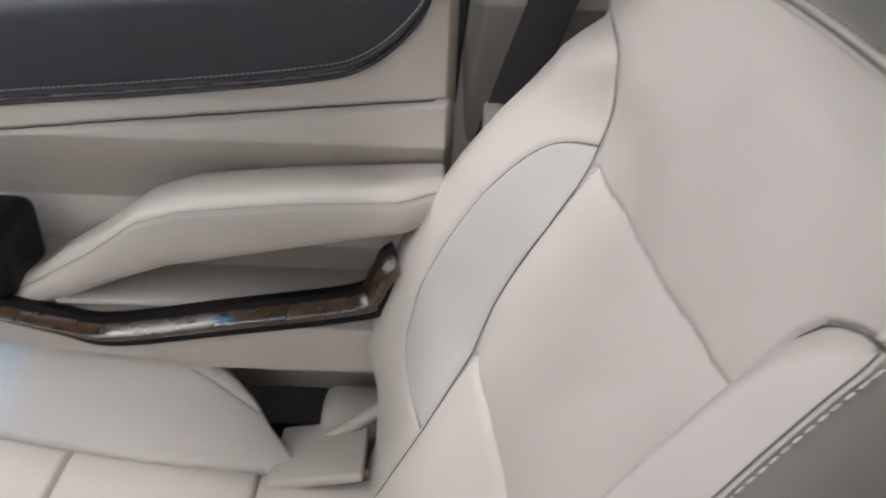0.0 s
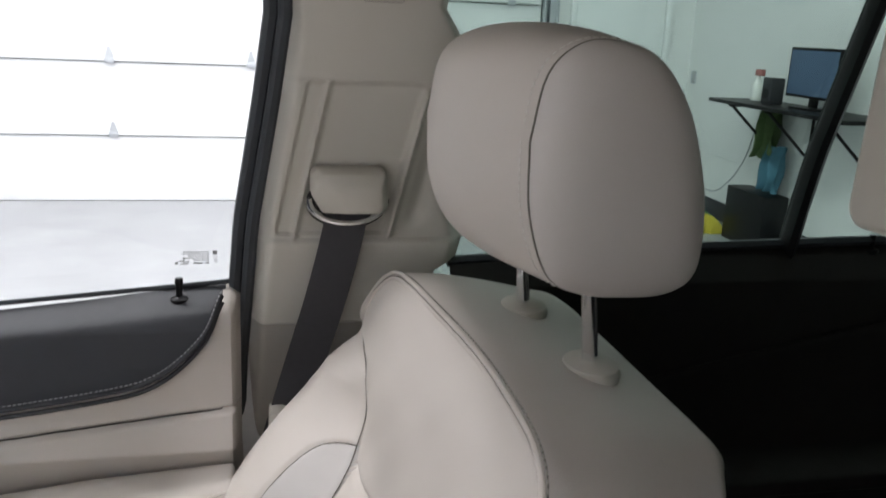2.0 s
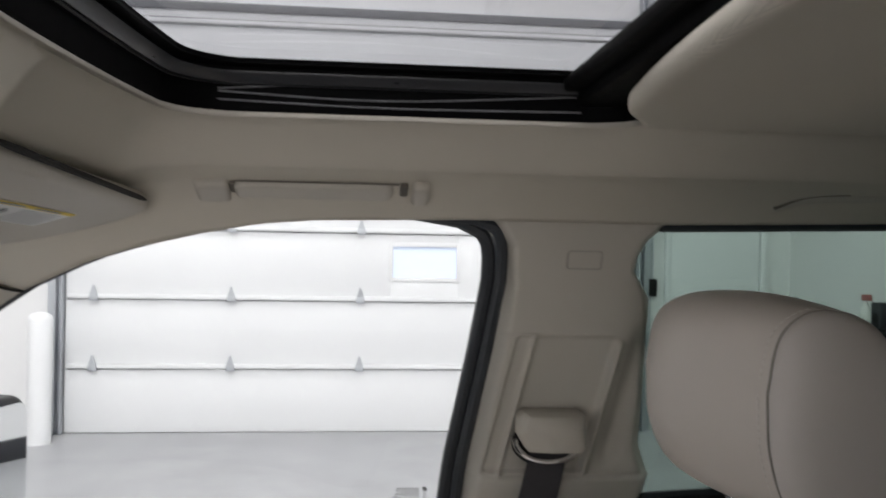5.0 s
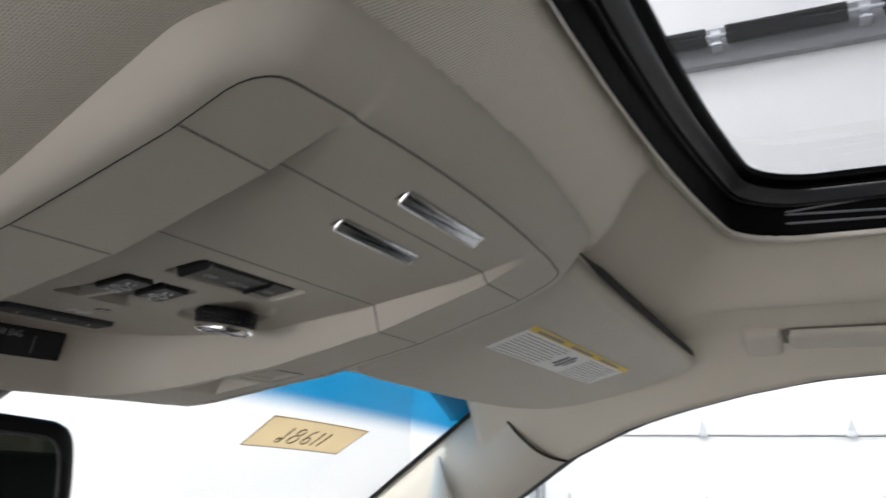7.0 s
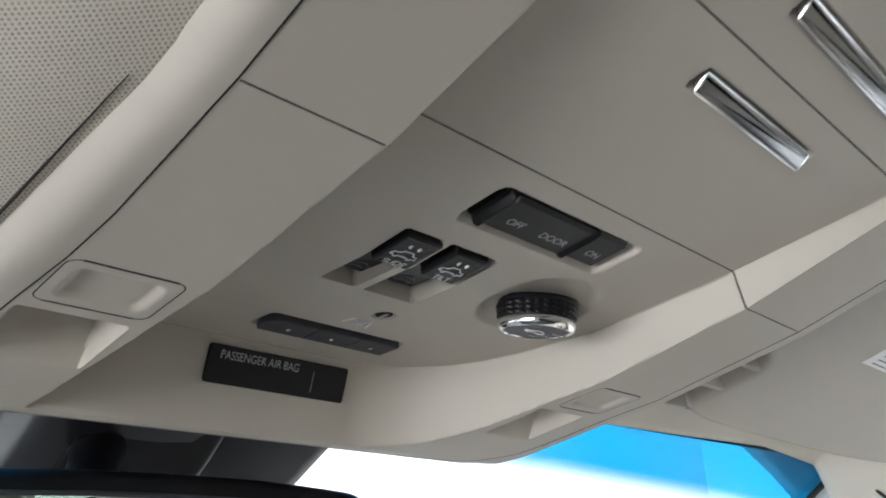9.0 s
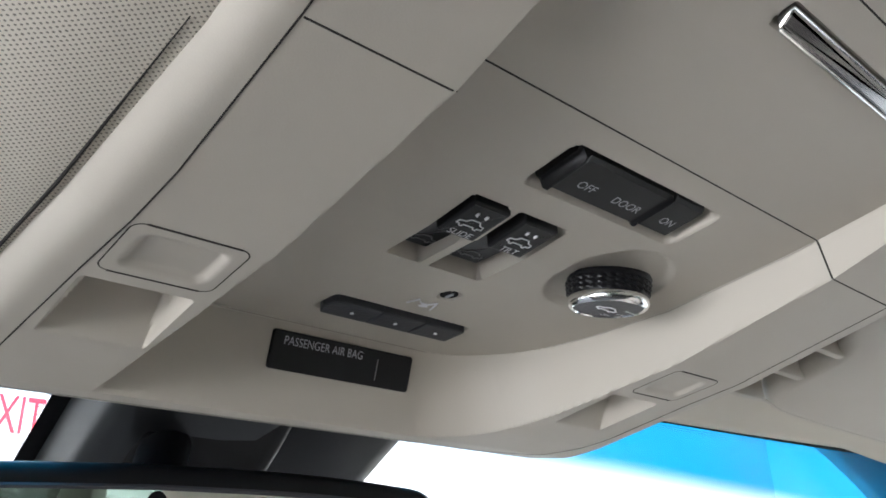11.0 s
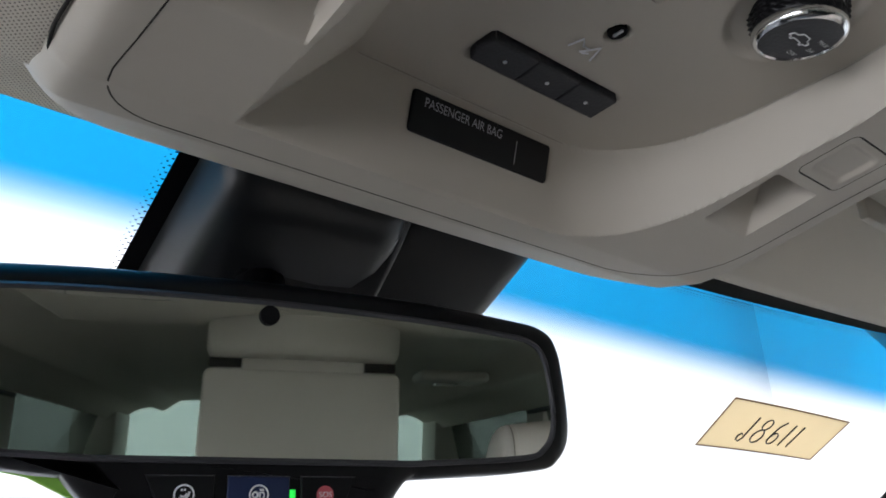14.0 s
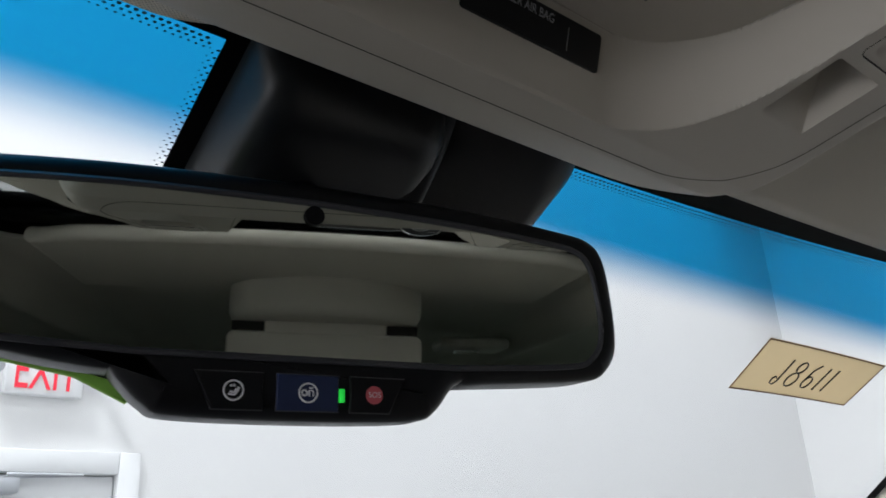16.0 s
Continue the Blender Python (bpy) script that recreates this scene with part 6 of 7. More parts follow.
def build_console():
    c = thing("overhead_console", (0, 0.64, 1.66), "beige plastic overhead console with switches, lights and chrome pulls", "overhead console")
    xs, ys = np.linspace(-0.150, 0.152, 460), np.linspace(0.496, 0.815, 468)
    X, Y = np.meshgrid(xs, ys)
    Z = z_console(X, Y)
    rear_bow = 0.007 * (X / 0.117) ** 2
    Xw = X + 0.075 * np.clip(Y - 0.65, 0, 0.12) * (X < 0)
    ins = sd_rrect(Xw, Y - rear_bow * (Y < 0.62), 0.005, 0.6462, 0.1180, 0.1232, np.where(Y > 0.65, np.where(X > 0, 0.045, 0.020), 0.010))
    bx = np.where(X > 0, 0.0985, -0.0997)
    bt = sd_rrect(X, Y, bx, 0.6782, 0.0140, 0.0108, 0.003)
    # map light buttons with a softly sunk middle, and the finger dish in front of each
    bi = sd_rrect(X, Y, bx, 0.6782, 0.0095, 0.0066, 0.002)
    Z = Z - 0.0001 * smooth(0.0008, -0.0012, bt) + 0.0014 * smooth(0.0016, -0.0010, bi)
    dish = sd_rrect(X, Y, np.where(X > 0, 0.0945, -0.1010), 0.7085, 0.0140, 0.0150, 0.002)
    ramp = np.clip((Y - 0.6945) / 0.0285, 0, 1)
    outer = np.where(X > 0, 0.1085 - X, X + 0.1150)
    Z = Z + 0.025 * np.clip(np.minimum(np.minimum(1 - ramp, outer / 0.016), -dish / 0.003), 0, 1)
    # pockets for the switches
    dome = sd_rrect(X, Y, 0.0010, 0.6238, 0.0312, 0.0085, 0.002)
    Z = Z + 0.0045 * smooth(0.0012, -0.0012, dome)
    pocket = sd_rrect(X, Y, -0.0195, 0.6618, 0.0185, 0.0185, 0.0015)
    divider = np.abs(X + 0.0225 + 0.03 * (Y - 0.645)) - 0.0022
    Z = Z + 0.012 * np.clip(-pocket / 0.0016, 0, 1) * np.clip(divider / 0.0012 + 0.25, 0, 1)
    row = sd_rrect(X, Y, -0.001, 0.7220, 0.0285, 0.0066, 0.002)
    Z = Z + 0.003 * smooth(0.001, -0.001, row)
    dd = np.hypot(X - 0.0365, Y - 0.6585)
    Z = Z + 0.0022 * smooth(0.0215, 0.0185, dd)
    hole = np.hypot(X, Y - 0.695)
    Z = Z + 0.004 * smooth(0.0042, 0.0030, hole)
    for x0, x1, y0 in ((-0.0232, 0.040, 0.5395), (-0.0245, 0.0310, 0.5635)):
        pull = sd_rrect(X, Y, 0.5 * (x0 + x1), y0, 0.5 * (x1 - x0) + 0.0006, 0.0027, 0.001)
        Z = Z + 0.0022 * smooth(0.0008, -0.0006, pull)
    # rounded outer rim
    ro = sd_rrect(X + 0.085 * np.clip(Y - 0.62, 0, 0.12) * (X < 0), Y - 0.008 * (X / 0.12) ** 2 * smooth(0.62, 0.55, Y), 0.0065, 0.6585, 0.132, 0.1455, np.where(Y > 0.65, np.where(X > 0, 0.062, 0.040), 0.022))
    Z = Z + 0.014 * smooth(-0.014, 0.007, ro) ** 2
    mid = lambda a: 0.25 * (a[:-1, :-1] + a[1:, 1:] + a[:-1, 1:] + a[1:, :-1])
    keep = mid(ro) < 0.0065
    im, ym, xm, rm = mid(ins) < 0, mid(Y), mid(X), mid(recess(X, Y)) > 0.03
    rear, second = im & (ym < 0.5535), im & (ym >= 0.5535) & (ym < 0.606)
    cent = im & (ym >= 0.606) & rm
    btn = mid(bt) < 0
    body = im & ~rear & ~second & ~cent & ~btn
    # joint lines between the pieces
    def rim_of(d, cx, cy, n=200):
        out = []
        for a in np.linspace(0, 2 * math.pi, n, endpoint=False):
            lo, hi = 0.0, 0.2
            for _ in range(24):
                m = 0.5 * (lo + hi)
                if d(cx + m * math.cos(a), cy + m * math.sin(a)) < 0:
                    lo = m
                else:
                    hi = m
            out.append((cx + lo * math.cos(a), cy + lo * math.sin(a)))
        return out

    def d_ins(x, y):
        xw = x + 0.075 * min(max(y - 0.65, 0), 0.12) * (x < 0)
        return float(sd_rrect(xw, y - 0.007 * (x / 0.117) ** 2 * (y < 0.62), 0.005, 0.6462, 0.1180, 0.1232, (0.045 if x > 0 else 0.020) if y > 0.65 else 0.010))

    def joint(line, closed=False, r=0.00034, parent=None):
        return part("joint", tube([(x, y, float(z_console(np.array(x), np.array(y))) + 0.0002) for x, y in line], r, 6, closed), M_GROOVE, parent or c, "dark joint line")
    joint(rim_of(d_ins, 0.005, 0.64, 320), True, 0.00034)
    for y0 in (0.5525, 0.6065):
        joint([(x, y0) for x in np.linspace(-0.1125, 0.1225, 220) if d_ins(x, y0) < 0])
    for x0 in (0.0985, -0.0997):
        loop = rrect(0.0140, 0.0108, 0.003, 5, x0, 0.6782)
        joint(loop, True, 0.00032)
        for sy in (1, -1):
            joint([(x0 + q, 0.6782 + sy * 0.0108) for q in np.linspace(-0.0112, 0.0112, 12)], False, 0.00045)
    part("rim", sheet(X, Y, Z, keep & ~im), M_PLASTIC, c, sharp=22)
    part("rear_bin_door", sheet(X, Y, Z, keep & rear), M_PLASTIC, c, sharp=22)
    part("front_bin_door", sheet(X, Y, Z, keep & second), M_PLASTIC, c, sharp=22)
    part("side_housing", sheet(X, Y, Z, keep & body), M_PLASTIC, c, sharp=22)
    ctr = part("switch_panel", sheet(X, Y, Z, keep & cent), M_PLASTIC, c, sharp=22)
    for sg in (1, -1):
        part("map_light_button", sheet(X, Y, Z, keep & btn & (xm * sg > 0)), M_PLASTIC, c)
    part("back_plate", box((-0.12, 0.52, 1.722), (0.12, 0.768, 1.728)), M_GROOVE, c)
    # dark tube for the shade where the rim meets the roof fabric
    run = curve([(-0.1262, 0.620), (-0.1300, 0.677), (-0.1325, 0.710), (-0.1343, 0.740), (-0.1337, 0.755), (-0.1280, 0.770), (-0.1200, 0.781), (-0.1040, 0.799), (-0.088, 0.804)], 6)
    part("fabric_gap_shade", tube([(x, y, float(z_ledge(y)) + 0.0048) for x, y in run], [0.0001 + 0.0004 * float(smooth(0.61, 0.68, y)) * float(smooth(0.80, 0.76, y)) for x, y in run], 6), M_GROOVE, c, "dark line for the shade in the gap")
    # darker tube round the foot of the recess walls, for the crease's shade
    wr = lambda q: float(interp(q, [0.50, 0.606, 0.66, 0.70, 0.735], [0.0765, 0.0757, 0.0745, 0.0715, 0.0660]))
    ln = [(wr(q), q) for q in np.linspace(0.608, 0.7125, 24)] + [(0.0695 - 0.034 + 0.034 * math.cos(a), 0.7125 + 0.034 * math.sin(a)) for a in np.linspace(0.12, math.pi / 2, 14)] + [(q, 0.7465) for q in np.linspace(0.03, -0.055, 20)]
    part("crease", tube([(x, y, float(z_mid(y)) + 0.0001) for x, y in ln], 0.0005, 6), M_TRIM_LOW, ctr)
    # chrome pulls: flat bars with bevelled sides in a shallow pocket
    for x0, x1, y0 in ((-0.0232, 0.040, 0.5395), (-0.0245, 0.0310, 0.5635)):
        sl = (float(z_mid(y0 + 0.004)) - float(z_mid(y0 - 0.004))) / 0.008 - 0.60
        zz = float(z_mid(y0))
        o = rrect((x1 - x0) / 2, 0.0021, 0.0006, 3)
        # face darkened for what it mirrors; the rim tube carries the highlight
        part("chrome_pull", slab(o, lambda u, v, w: (0.5 * (x0 + x1) + u, y0 + v, zz + 0.0022 + sl * v - w + 0.12 * abs(v) * (w > 0.002)), 0.0034, 0.0009), M_CHROME_DIM, c, "chrome pull", sharp=12)
        part("pull_rim", tube([(0.5 * (x0 + x1) + u, y0 + v, zz + 0.0022 + sl * v - 0.0030) for u, v in rrect((x1 - x0) / 2 - 0.0002, 0.0020, 0.0006, 3)], 0.00030, 6, True), M_CHROME, c, "bright chrome rim")
    # dome lamp switch: a long rocker with a lip at its end, a ridge and a short one
    y0, sl = 0.6236, -0.16
    zz = float(z_mid(y0)) + 0.0045
    for x0, x1, txts, dz in ((-0.0280, 0.0120, (("OFF", -0.0150), ("DOOR", 0.0016)), 0.0), (0.0134, 0.0275, (("ON", 0.0208),), 0.0006)):
        def face(x, h=0.0):
            up = 0.0016 * math.exp(-((x + 0.0252) / 0.0012) ** 2) - 0.0014 * (x < -0.0262) + 0.0011 * math.exp(-((x - 0.0118) / 0.0009) ** 2)
            return 0.0048 + up - dz + h
        rings = []
        for x in np.concatenate([[x0], np.linspace(x0 + 0.0004, x1 - 0.0004, 60), [x1]]):
            e = 0.0012 if x in (x0, x1) else 0.0
            t = face(x) - e
            rings.append([(x, y0 + v, zz + sl * v - w) for v, w in ((-0.0074, 0.0), (-0.0074, t - 0.0010), (-0.0064, t), (0.0064, t), (0.0074, t - 0.0010), (0.0074, 0.0))])
        sw = part("dome_switch", loft(rings), M_BLACK, c, "black dome lamp switch")
        for tx, cx in txts:
            part("lettering", words(tx, 0.0039, under(cx, 0.6250, zz + sl * 0.0014 - 0.0051 + dz, -sl)), M_DIMPRINT, sw, smooth=False)
    # sunroof rockers: a proud rear half and a sunk front half
    for cx, tx in ((-0.0302, "SLIDE"), (-0.0112, "TILT")):
        zz = float(z_mid(0.652))
        geo = slab(rrect(0.0068, 0.0078, 0.0008, 3), lambda u, v, w: (cx + u, 0.6517 + v, zz + 0.0030 - 0.14 * v - w), 0.0045, 0.0008)
        sw = part("sunroof_switch", geo, M_BLACK, c, "black sunroof rocker switch")
        low = slab(rrect(0.0066, 0.0088, 0.0008, 3), lambda u, v, w: (cx + u, 0.6685 + v, zz + 0.0052 - 0.02 * v - w), 0.0035, 0.0008)
        part("rocker_foot", low, M_BLACK, sw)
        m0 = under(cx - 0.0004, 0.6525, zz - 0.0018, 0.14)
        part("symbol", join(strokes(sign(0.0009), m0, 0.00022), strokes([[(-0.0016, 0.0040), (-0.0017, 0.0052)], [(0.0016, 0.0040), (0.0017, 0.0052)]], m0, 0.0005)), M_PRINT, sw)
        part("lettering", words(tx, 0.0034, under(cx, 0.6573, zz - 0.0025, 0.14)), M_PRINT, sw, smooth=False)
        m1 = under(cx - 0.0004, 0.6722, zz + 0.0014, 0.02)
        part("foot_symbol", strokes(sign(0.0009), m1, 0.00022), M_GREYPRINT, sw)
    # rotary tailgate switch
    kx, ky, kz = 0.0365, 0.6585, float(z_mid(0.6585)) + 0.002
    tilt = Matrix.Translation((kx, ky, kz)) @ Matrix.Rotation(radians(8), 4, "X")
    rings, n = [], 60
    for q, h, kn in ((0.0136, 0.0, 0), (0.0140, -0.001, 0), (0.0134, -0.0018, 0), (0.0134, -0.0026, 1), (0.0132, -0.0034, 0), (0.0132, -0.0042, 1), (0.0130, -0.0050, 0), (0.0130, -0.0058, 1), (0.0128, -0.0066, 0), (0.0126, -0.0072, 0)):
        ring = []
        for k in range(n):
            a = 2 * math.pi * k / n
            rr = q + (0.0006 if kn and k % 2 else 0.0)
            ring.append(tuple(tilt @ Vector((rr * math.cos(a), rr * math.sin(a), h))))
        rings.append(ring)
    dial = part("rotary_switch", loft(rings), M_BLACK, c, "black knurled rotary switch", smooth=False)
    prof = [(0.0126, -0.0068), (0.0131, -0.0078), (0.0130, -0.0092), (0.0124, -0.0102), (0.0114, -0.0106), (0.0110, -0.0100)]
    part("chrome_ring", loft([[tuple(tilt @ Vector((q * math.cos(a), q * math.sin(a), h))) for a in np.linspace(0, 2 * math.pi, 48, endpoint=False)] for q, h in prof], False), M_CHROME, dial, "chrome ring")
    prof = [(0.0112, -0.0098), (0.0108, -0.0102), (0.0004, -0.0104)]
    part("cap", loft([[tuple(tilt @ Vector((q * math.cos(a), q * math.sin(a), h))) for a in np.linspace(0, 2 * math.pi, 36, endpoint=False)] for q, h in prof]), M_DARK, dial)
    cap = tilt @ Matrix.Translation((0, 0, -0.0107)) @ UNDER
    part("symbol", strokes([[(p[0] * 0.0009 - 0.001, p[1] * 0.0009 + 0.0005) for p in ln] for ln in CAR_SIGN], cap, 0.0002), M_PRINT, dial)
    lets = [words("MAX", 0.0022, cap @ Matrix.Translation((0.0062, 0.0036, 0))), words("3/4", 0.0022, cap @ Matrix.Translation((0.0070, -0.0006, 0))), words("OFF", 0.0022, cap @ Matrix.Translation((0.0045, -0.0050, 0)))]
    part("lettering", join(*lets), M_PRINT, dial, smooth=False)
    # small light sensor, row of three buttons, etched car sign
    part("sensor", tube([(0.0, 0.695, 1.683), (0.0, 0.695, 1.6805)], 0.0030, 16), M_FRIT, c)
    # small steel sliver placed as the glint on the sensor
    part("sensor_glint", box((-0.0007, 0.693, 1.6798), (0.0003, 0.6965, 1.6804), 0.0002), M_STEEL, c)
    part("etched_sign", strokes([[(-0.006, -0.002), (-0.0045, 0.003), (-0.002, 0.0005), (0.001, 0.0005)], [(-0.001, -0.002), (0.003, 0.003), (0.005, -0.003)], [(0, -0.002), (0.002, -0.001)]], under(-0.002, 0.705, 1.6797), 0.00038), M_PRINT, c)
    for k in range(3):
        x0 = -0.0281 + 0.0184 * k
        o = [(x0 - (0.0025 if k == 0 else 0.0), 0.7220), (x0, 0.7164), (x0 + 0.0179, 0.7164), (x0 + 0.0179, 0.7275), (x0, 0.7275)]
        b = part("assist_button", slab(o, lambda u, v, w: (u, v, 1.6822 - w - 0.05 * (v - 0.72)), 0.0042, 0.0008), M_DARK, c, "dark assist button")
        part("dot", tube([(x0 + 0.009, 0.7222, 1.6782), (x0 + 0.009, 0.7222, 1.6776)], 0.0007, 10), M_PRINT, b)
    # air bag plate on the front wall of the recess
    dn = Vector((0, 0.0042, -0.0130)).normalized()
    nrm = Vector((0, -0.0130, -0.0042)).normalized()
    ctrp = Vector((-0.0030, 0.7502, 1.6704)) + nrm * 0.0008
    o = rrect(0.0306, 0.0068, 0.0012, 3)
    pl = part("air_bag_plate", slab(o, lambda u, v, w: tuple(ctrp + Vector((u, 0, 0)) + dn * -v + nrm * (w - 0.004)), 0.005, 0.0005), M_BLACK, c, "black indicator plate")
    tm = Matrix(((1, 0, nrm.x, 0), (0, -dn.y, nrm.y, 0), (0, -dn.z, nrm.z, 0), (0, 0, 0, 1)))
    at = ctrp + nrm * 0.0012
    part("lettering", words("PASSENGER AIR BAG", 0.0043, Matrix.Translation(at + Vector((-0.0095, 0, 0)) - dn * 0.0034) @ tm @ Matrix.Diagonal((0.84, 1, 1, 1))), M_DIMPRINT, pl, smooth=False)
    part("divider", tube([at + Vector((0.0142, 0, 0)) - dn * 0.0035, at + Vector((0.0142, 0, 0)) + dn * 0.0045], 0.0002, 4), M_GREYPRINT, pl)


build_console()


# ---- sun visor, handle, roof screen ----
def z_visor(x, y):
    return 1.71 + 0.045 * 0.27 + 0.28 * 0.592 - 0.045 * x - 0.28 * y


def build_visor(sgn):
    v = thing("sun_visor", (sgn * 0.4, 0.62, 1.68), "beige fabric sun visor folded up, with a warning label" if sgn > 0 else "beige fabric sun visor folded up", "sun visor")
    o = curve([(0.185, 0.575), (0.192, 0.552), (0.23, 0.545), (0.40, 0.540), (0.545, 0.534), (0.585, 0.545), (0.602, 0.580), (0.598, 0.635), (0.565, 0.680), (0.50, 0.699), (0.40, 0.710), (0.27, 0.715), (0.235, 0.712), (0.222, 0.698), (0.221, 0.665), (0.195, 0.648), (0.190, 0.62), (0.185, 0.575)], 5)[:-1]
    part("panel", slab(o, lambda a, b, w: (sgn * a, b, z_visor(a, b) - 0.001 + w), 0.017, 0.007, 5), M_HEADLINER if sgn < 0 else M_PLASTIC, v)
    # dark tube stands in for the shade along the visor's rear edge
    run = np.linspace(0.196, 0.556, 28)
    part("rear_gap_shade", tube([(sgn * a, 0.5405 - 0.020 * (a - 0.24), z_visor(a, 0.537) + 0.0075) for a in run], [0.0004 + 0.0024 * float(smooth(0.566, 0.53, a)) * float(smooth(0.19, 0.25, a)) for a in run], 8), M_GROOVE, v, "dark line for the shade behind the visor")
    # paler tube for the light caught by the rounded front edge
    part("edge_highlight", tube([(sgn * a, b, z_visor(a, b) + 0.0002) for a, b in curve([(0.226, 0.7085), (0.27, 0.7115), (0.40, 0.7065), (0.50, 0.6955), (0.562, 0.677)], 8)], 0.0010, 6), M_TRIM, v, "pale line for light on the edge")
    # retaining bracket with two prongs beside the console
    for y0 in (0.6665, 0.6875, 0.7095):
        bar = box((0.196, y0 - 0.0022, z_visor(0.21, y0) - 0.001), (0.226, y0 + 0.0022, z_visor(0.21, y0) + 0.012), 0.0015)
        part("prong", bar if sgn > 0 else mirrored(bar), M_TRIM, v)
    hollow = box((0.178, 0.656, z_visor(0.2, 0.70) + 0.020), (0.222, 0.710, z_visor(0.2, 0.70) + 0.024), 0.001)
    part("bracket", hollow if sgn > 0 else mirrored(hollow), M_PLASTIC, v)
    if sgn > 0:
        A, B, C, D = (0.276, 0.633), (0.269, 0.593), (0.495, 0.581), (0.498, 0.621)

        def lab(s, t, h=0.0):
            x = (A[0] * (1 - s) + D[0] * s) * (1 - t) + (B[0] * (1 - s) + C[0] * s) * t
            y = (A[1] * (1 - s) + D[1] * s) * (1 - t) + (B[1] * (1 - s) + C[1] * s) * t
            return (x, y, z_visor(x, y) - 0.0014 - h)

        def bar(s0, s1, t0, t1, h=0.0004):
            return [lab(s0, t0, h), lab(s1, t0, h), lab(s1, t1, h), lab(s0, t1, h)], [(3, 2, 1, 0)]
        lb = part("warning_label", bar(0, 1, 0, 1, 0.0), M_PAPER, v, "white printed warning label", smooth=False)
        part("yellow_band", bar(0, 1, 0.84, 1.0), M_YELLOW, lb, "yellow band", smooth=False)
        rng = np.random.RandomState(5)
        bars = []
        for k in range(9):
            t = 0.06 + 0.085 * k
            bars += [bar(0.03, 0.38 + 0.05 * rng.rand(), t, t + 0.022), bar(0.62, 0.92 + 0.05 * rng.rand(), t, t + 0.022)]
        for k in range(3):
            bars.append(bar(0.05 + 0.3 * k, 0.27 + 0.3 * k, 0.885, 0.955, 0.0008))
        part("printed_text", join(*bars), M_GREYPRINT, lb, smooth=False)
        part("pictogram", join(bar(0.46, 0.49, 0.25, 0.62), bar(0.50, 0.53, 0.2, 0.68), bar(0.54, 0.56, 0.3, 0.6)), M_BLACK, lb, smooth=False)


def build_grab_handle(sgn):
    h = thing("grab_handle", (sgn * 0.6, 0.36, 1.70), "beige plastic grab handle over the door", "grab handle")
    u_, n_ = Vector((0.93, 0, -0.37)), Vector((-0.37, 0, -0.93))
    at = Vector((0.590, 0.368, 1.7390))

    def place(a, b, w):
        p = at + u_ * a + Vector((0, b, 0)) + n_ * (w - 0.004)
        return (sgn * p.x, p.y, p.z)
    part("grip", slab(rrect(0.0165, 0.084, 0.010, 6), place, 0.012, 0.006, 5), M_TRIM, h)
    for b0, b1 in ((0.088, 0.124), (-0.124, -0.105)):
        part("end_cap", slab(rrect(0.0215, (b1 - b0) / 2, 0.007, 5, 0.0, (b0 + b1) / 2), place, 0.0150, 0.006, 5), M_TRIM, h)
    # finger slots are dark slabs, their shade put into the colour
    for b in (0.0855, -0.096):
        part("slot", slab(rrect(0.0115, 0.0044, 0.002, 3, -0.005, b), place, 0.0088, 0.001), M_HOLLOW, h, "shaded finger slot")
    # dark tube draws the shadow line along the grip's upper edge
    part("upper_shade", tube([place(-0.0172, b, 0.006) for b in np.linspace(-0.09, 0.084, 12)], 0.0011, 6), M_HOLLOW, h)


def build_rear_handle(sgn):
    h = thing("rear_grab_handle", (sgn * 0.6, -0.29, 1.73), "beige grab handle with a coat hook over the rear door", "grab handle")
    arc = curve([(0.616, -0.158, 1.728), (0.599, -0.185, 1.740), (0.591, -0.225, 1.744), (0.589, -0.29, 1.745), (0.592, -0.35, 1.743), (0.597, -0.39, 1.740), (0.608, -0.415, 1.733)], 6)
    part("grip", tube([(sgn * x, y, z) for x, y, z in arc], [0.006 + 0.005 * math.sin(math.pi * i / (len(arc) - 1)) ** 0.5 for i in range(len(arc))], 12, flat=0.6, up=(0.4, 0, 1)), M_TRIM, h)
    # dark tubes draw the shaded recess above the grip
    part("upper_shade", tube([(sgn * (x - 0.010), y, z + 0.0015) for x, y, z in arc[:14]], 0.0022, 6), M_HOLLOW, h)
    part("upper_shade", tube([(sgn * (x - 0.010), y, z + 0.0015) for x, y, z in arc[24:33]], 0.0022, 6), M_HOLLOW, h)
    hook = [(0.582, -0.322, 1.738), (0.576, -0.328, 1.728), (0.578, -0.336, 1.722), (0.580, -0.344, 1.728), (0.583, -0.350, 1.738)]
    part("coat_hook", tube([(sgn * x, y, z) for x, y, z in curve(hook, 5)], 0.0028, 8), M_STITCH, h, "pale coat hook")
    part("hook_slot", box((min(sgn * 0.570, sgn * 0.584), -0.354, 1.7335), (max(sgn * 0.570, sgn * 0.584), -0.326, 1.739), 0.002), M_GROOVE, h)


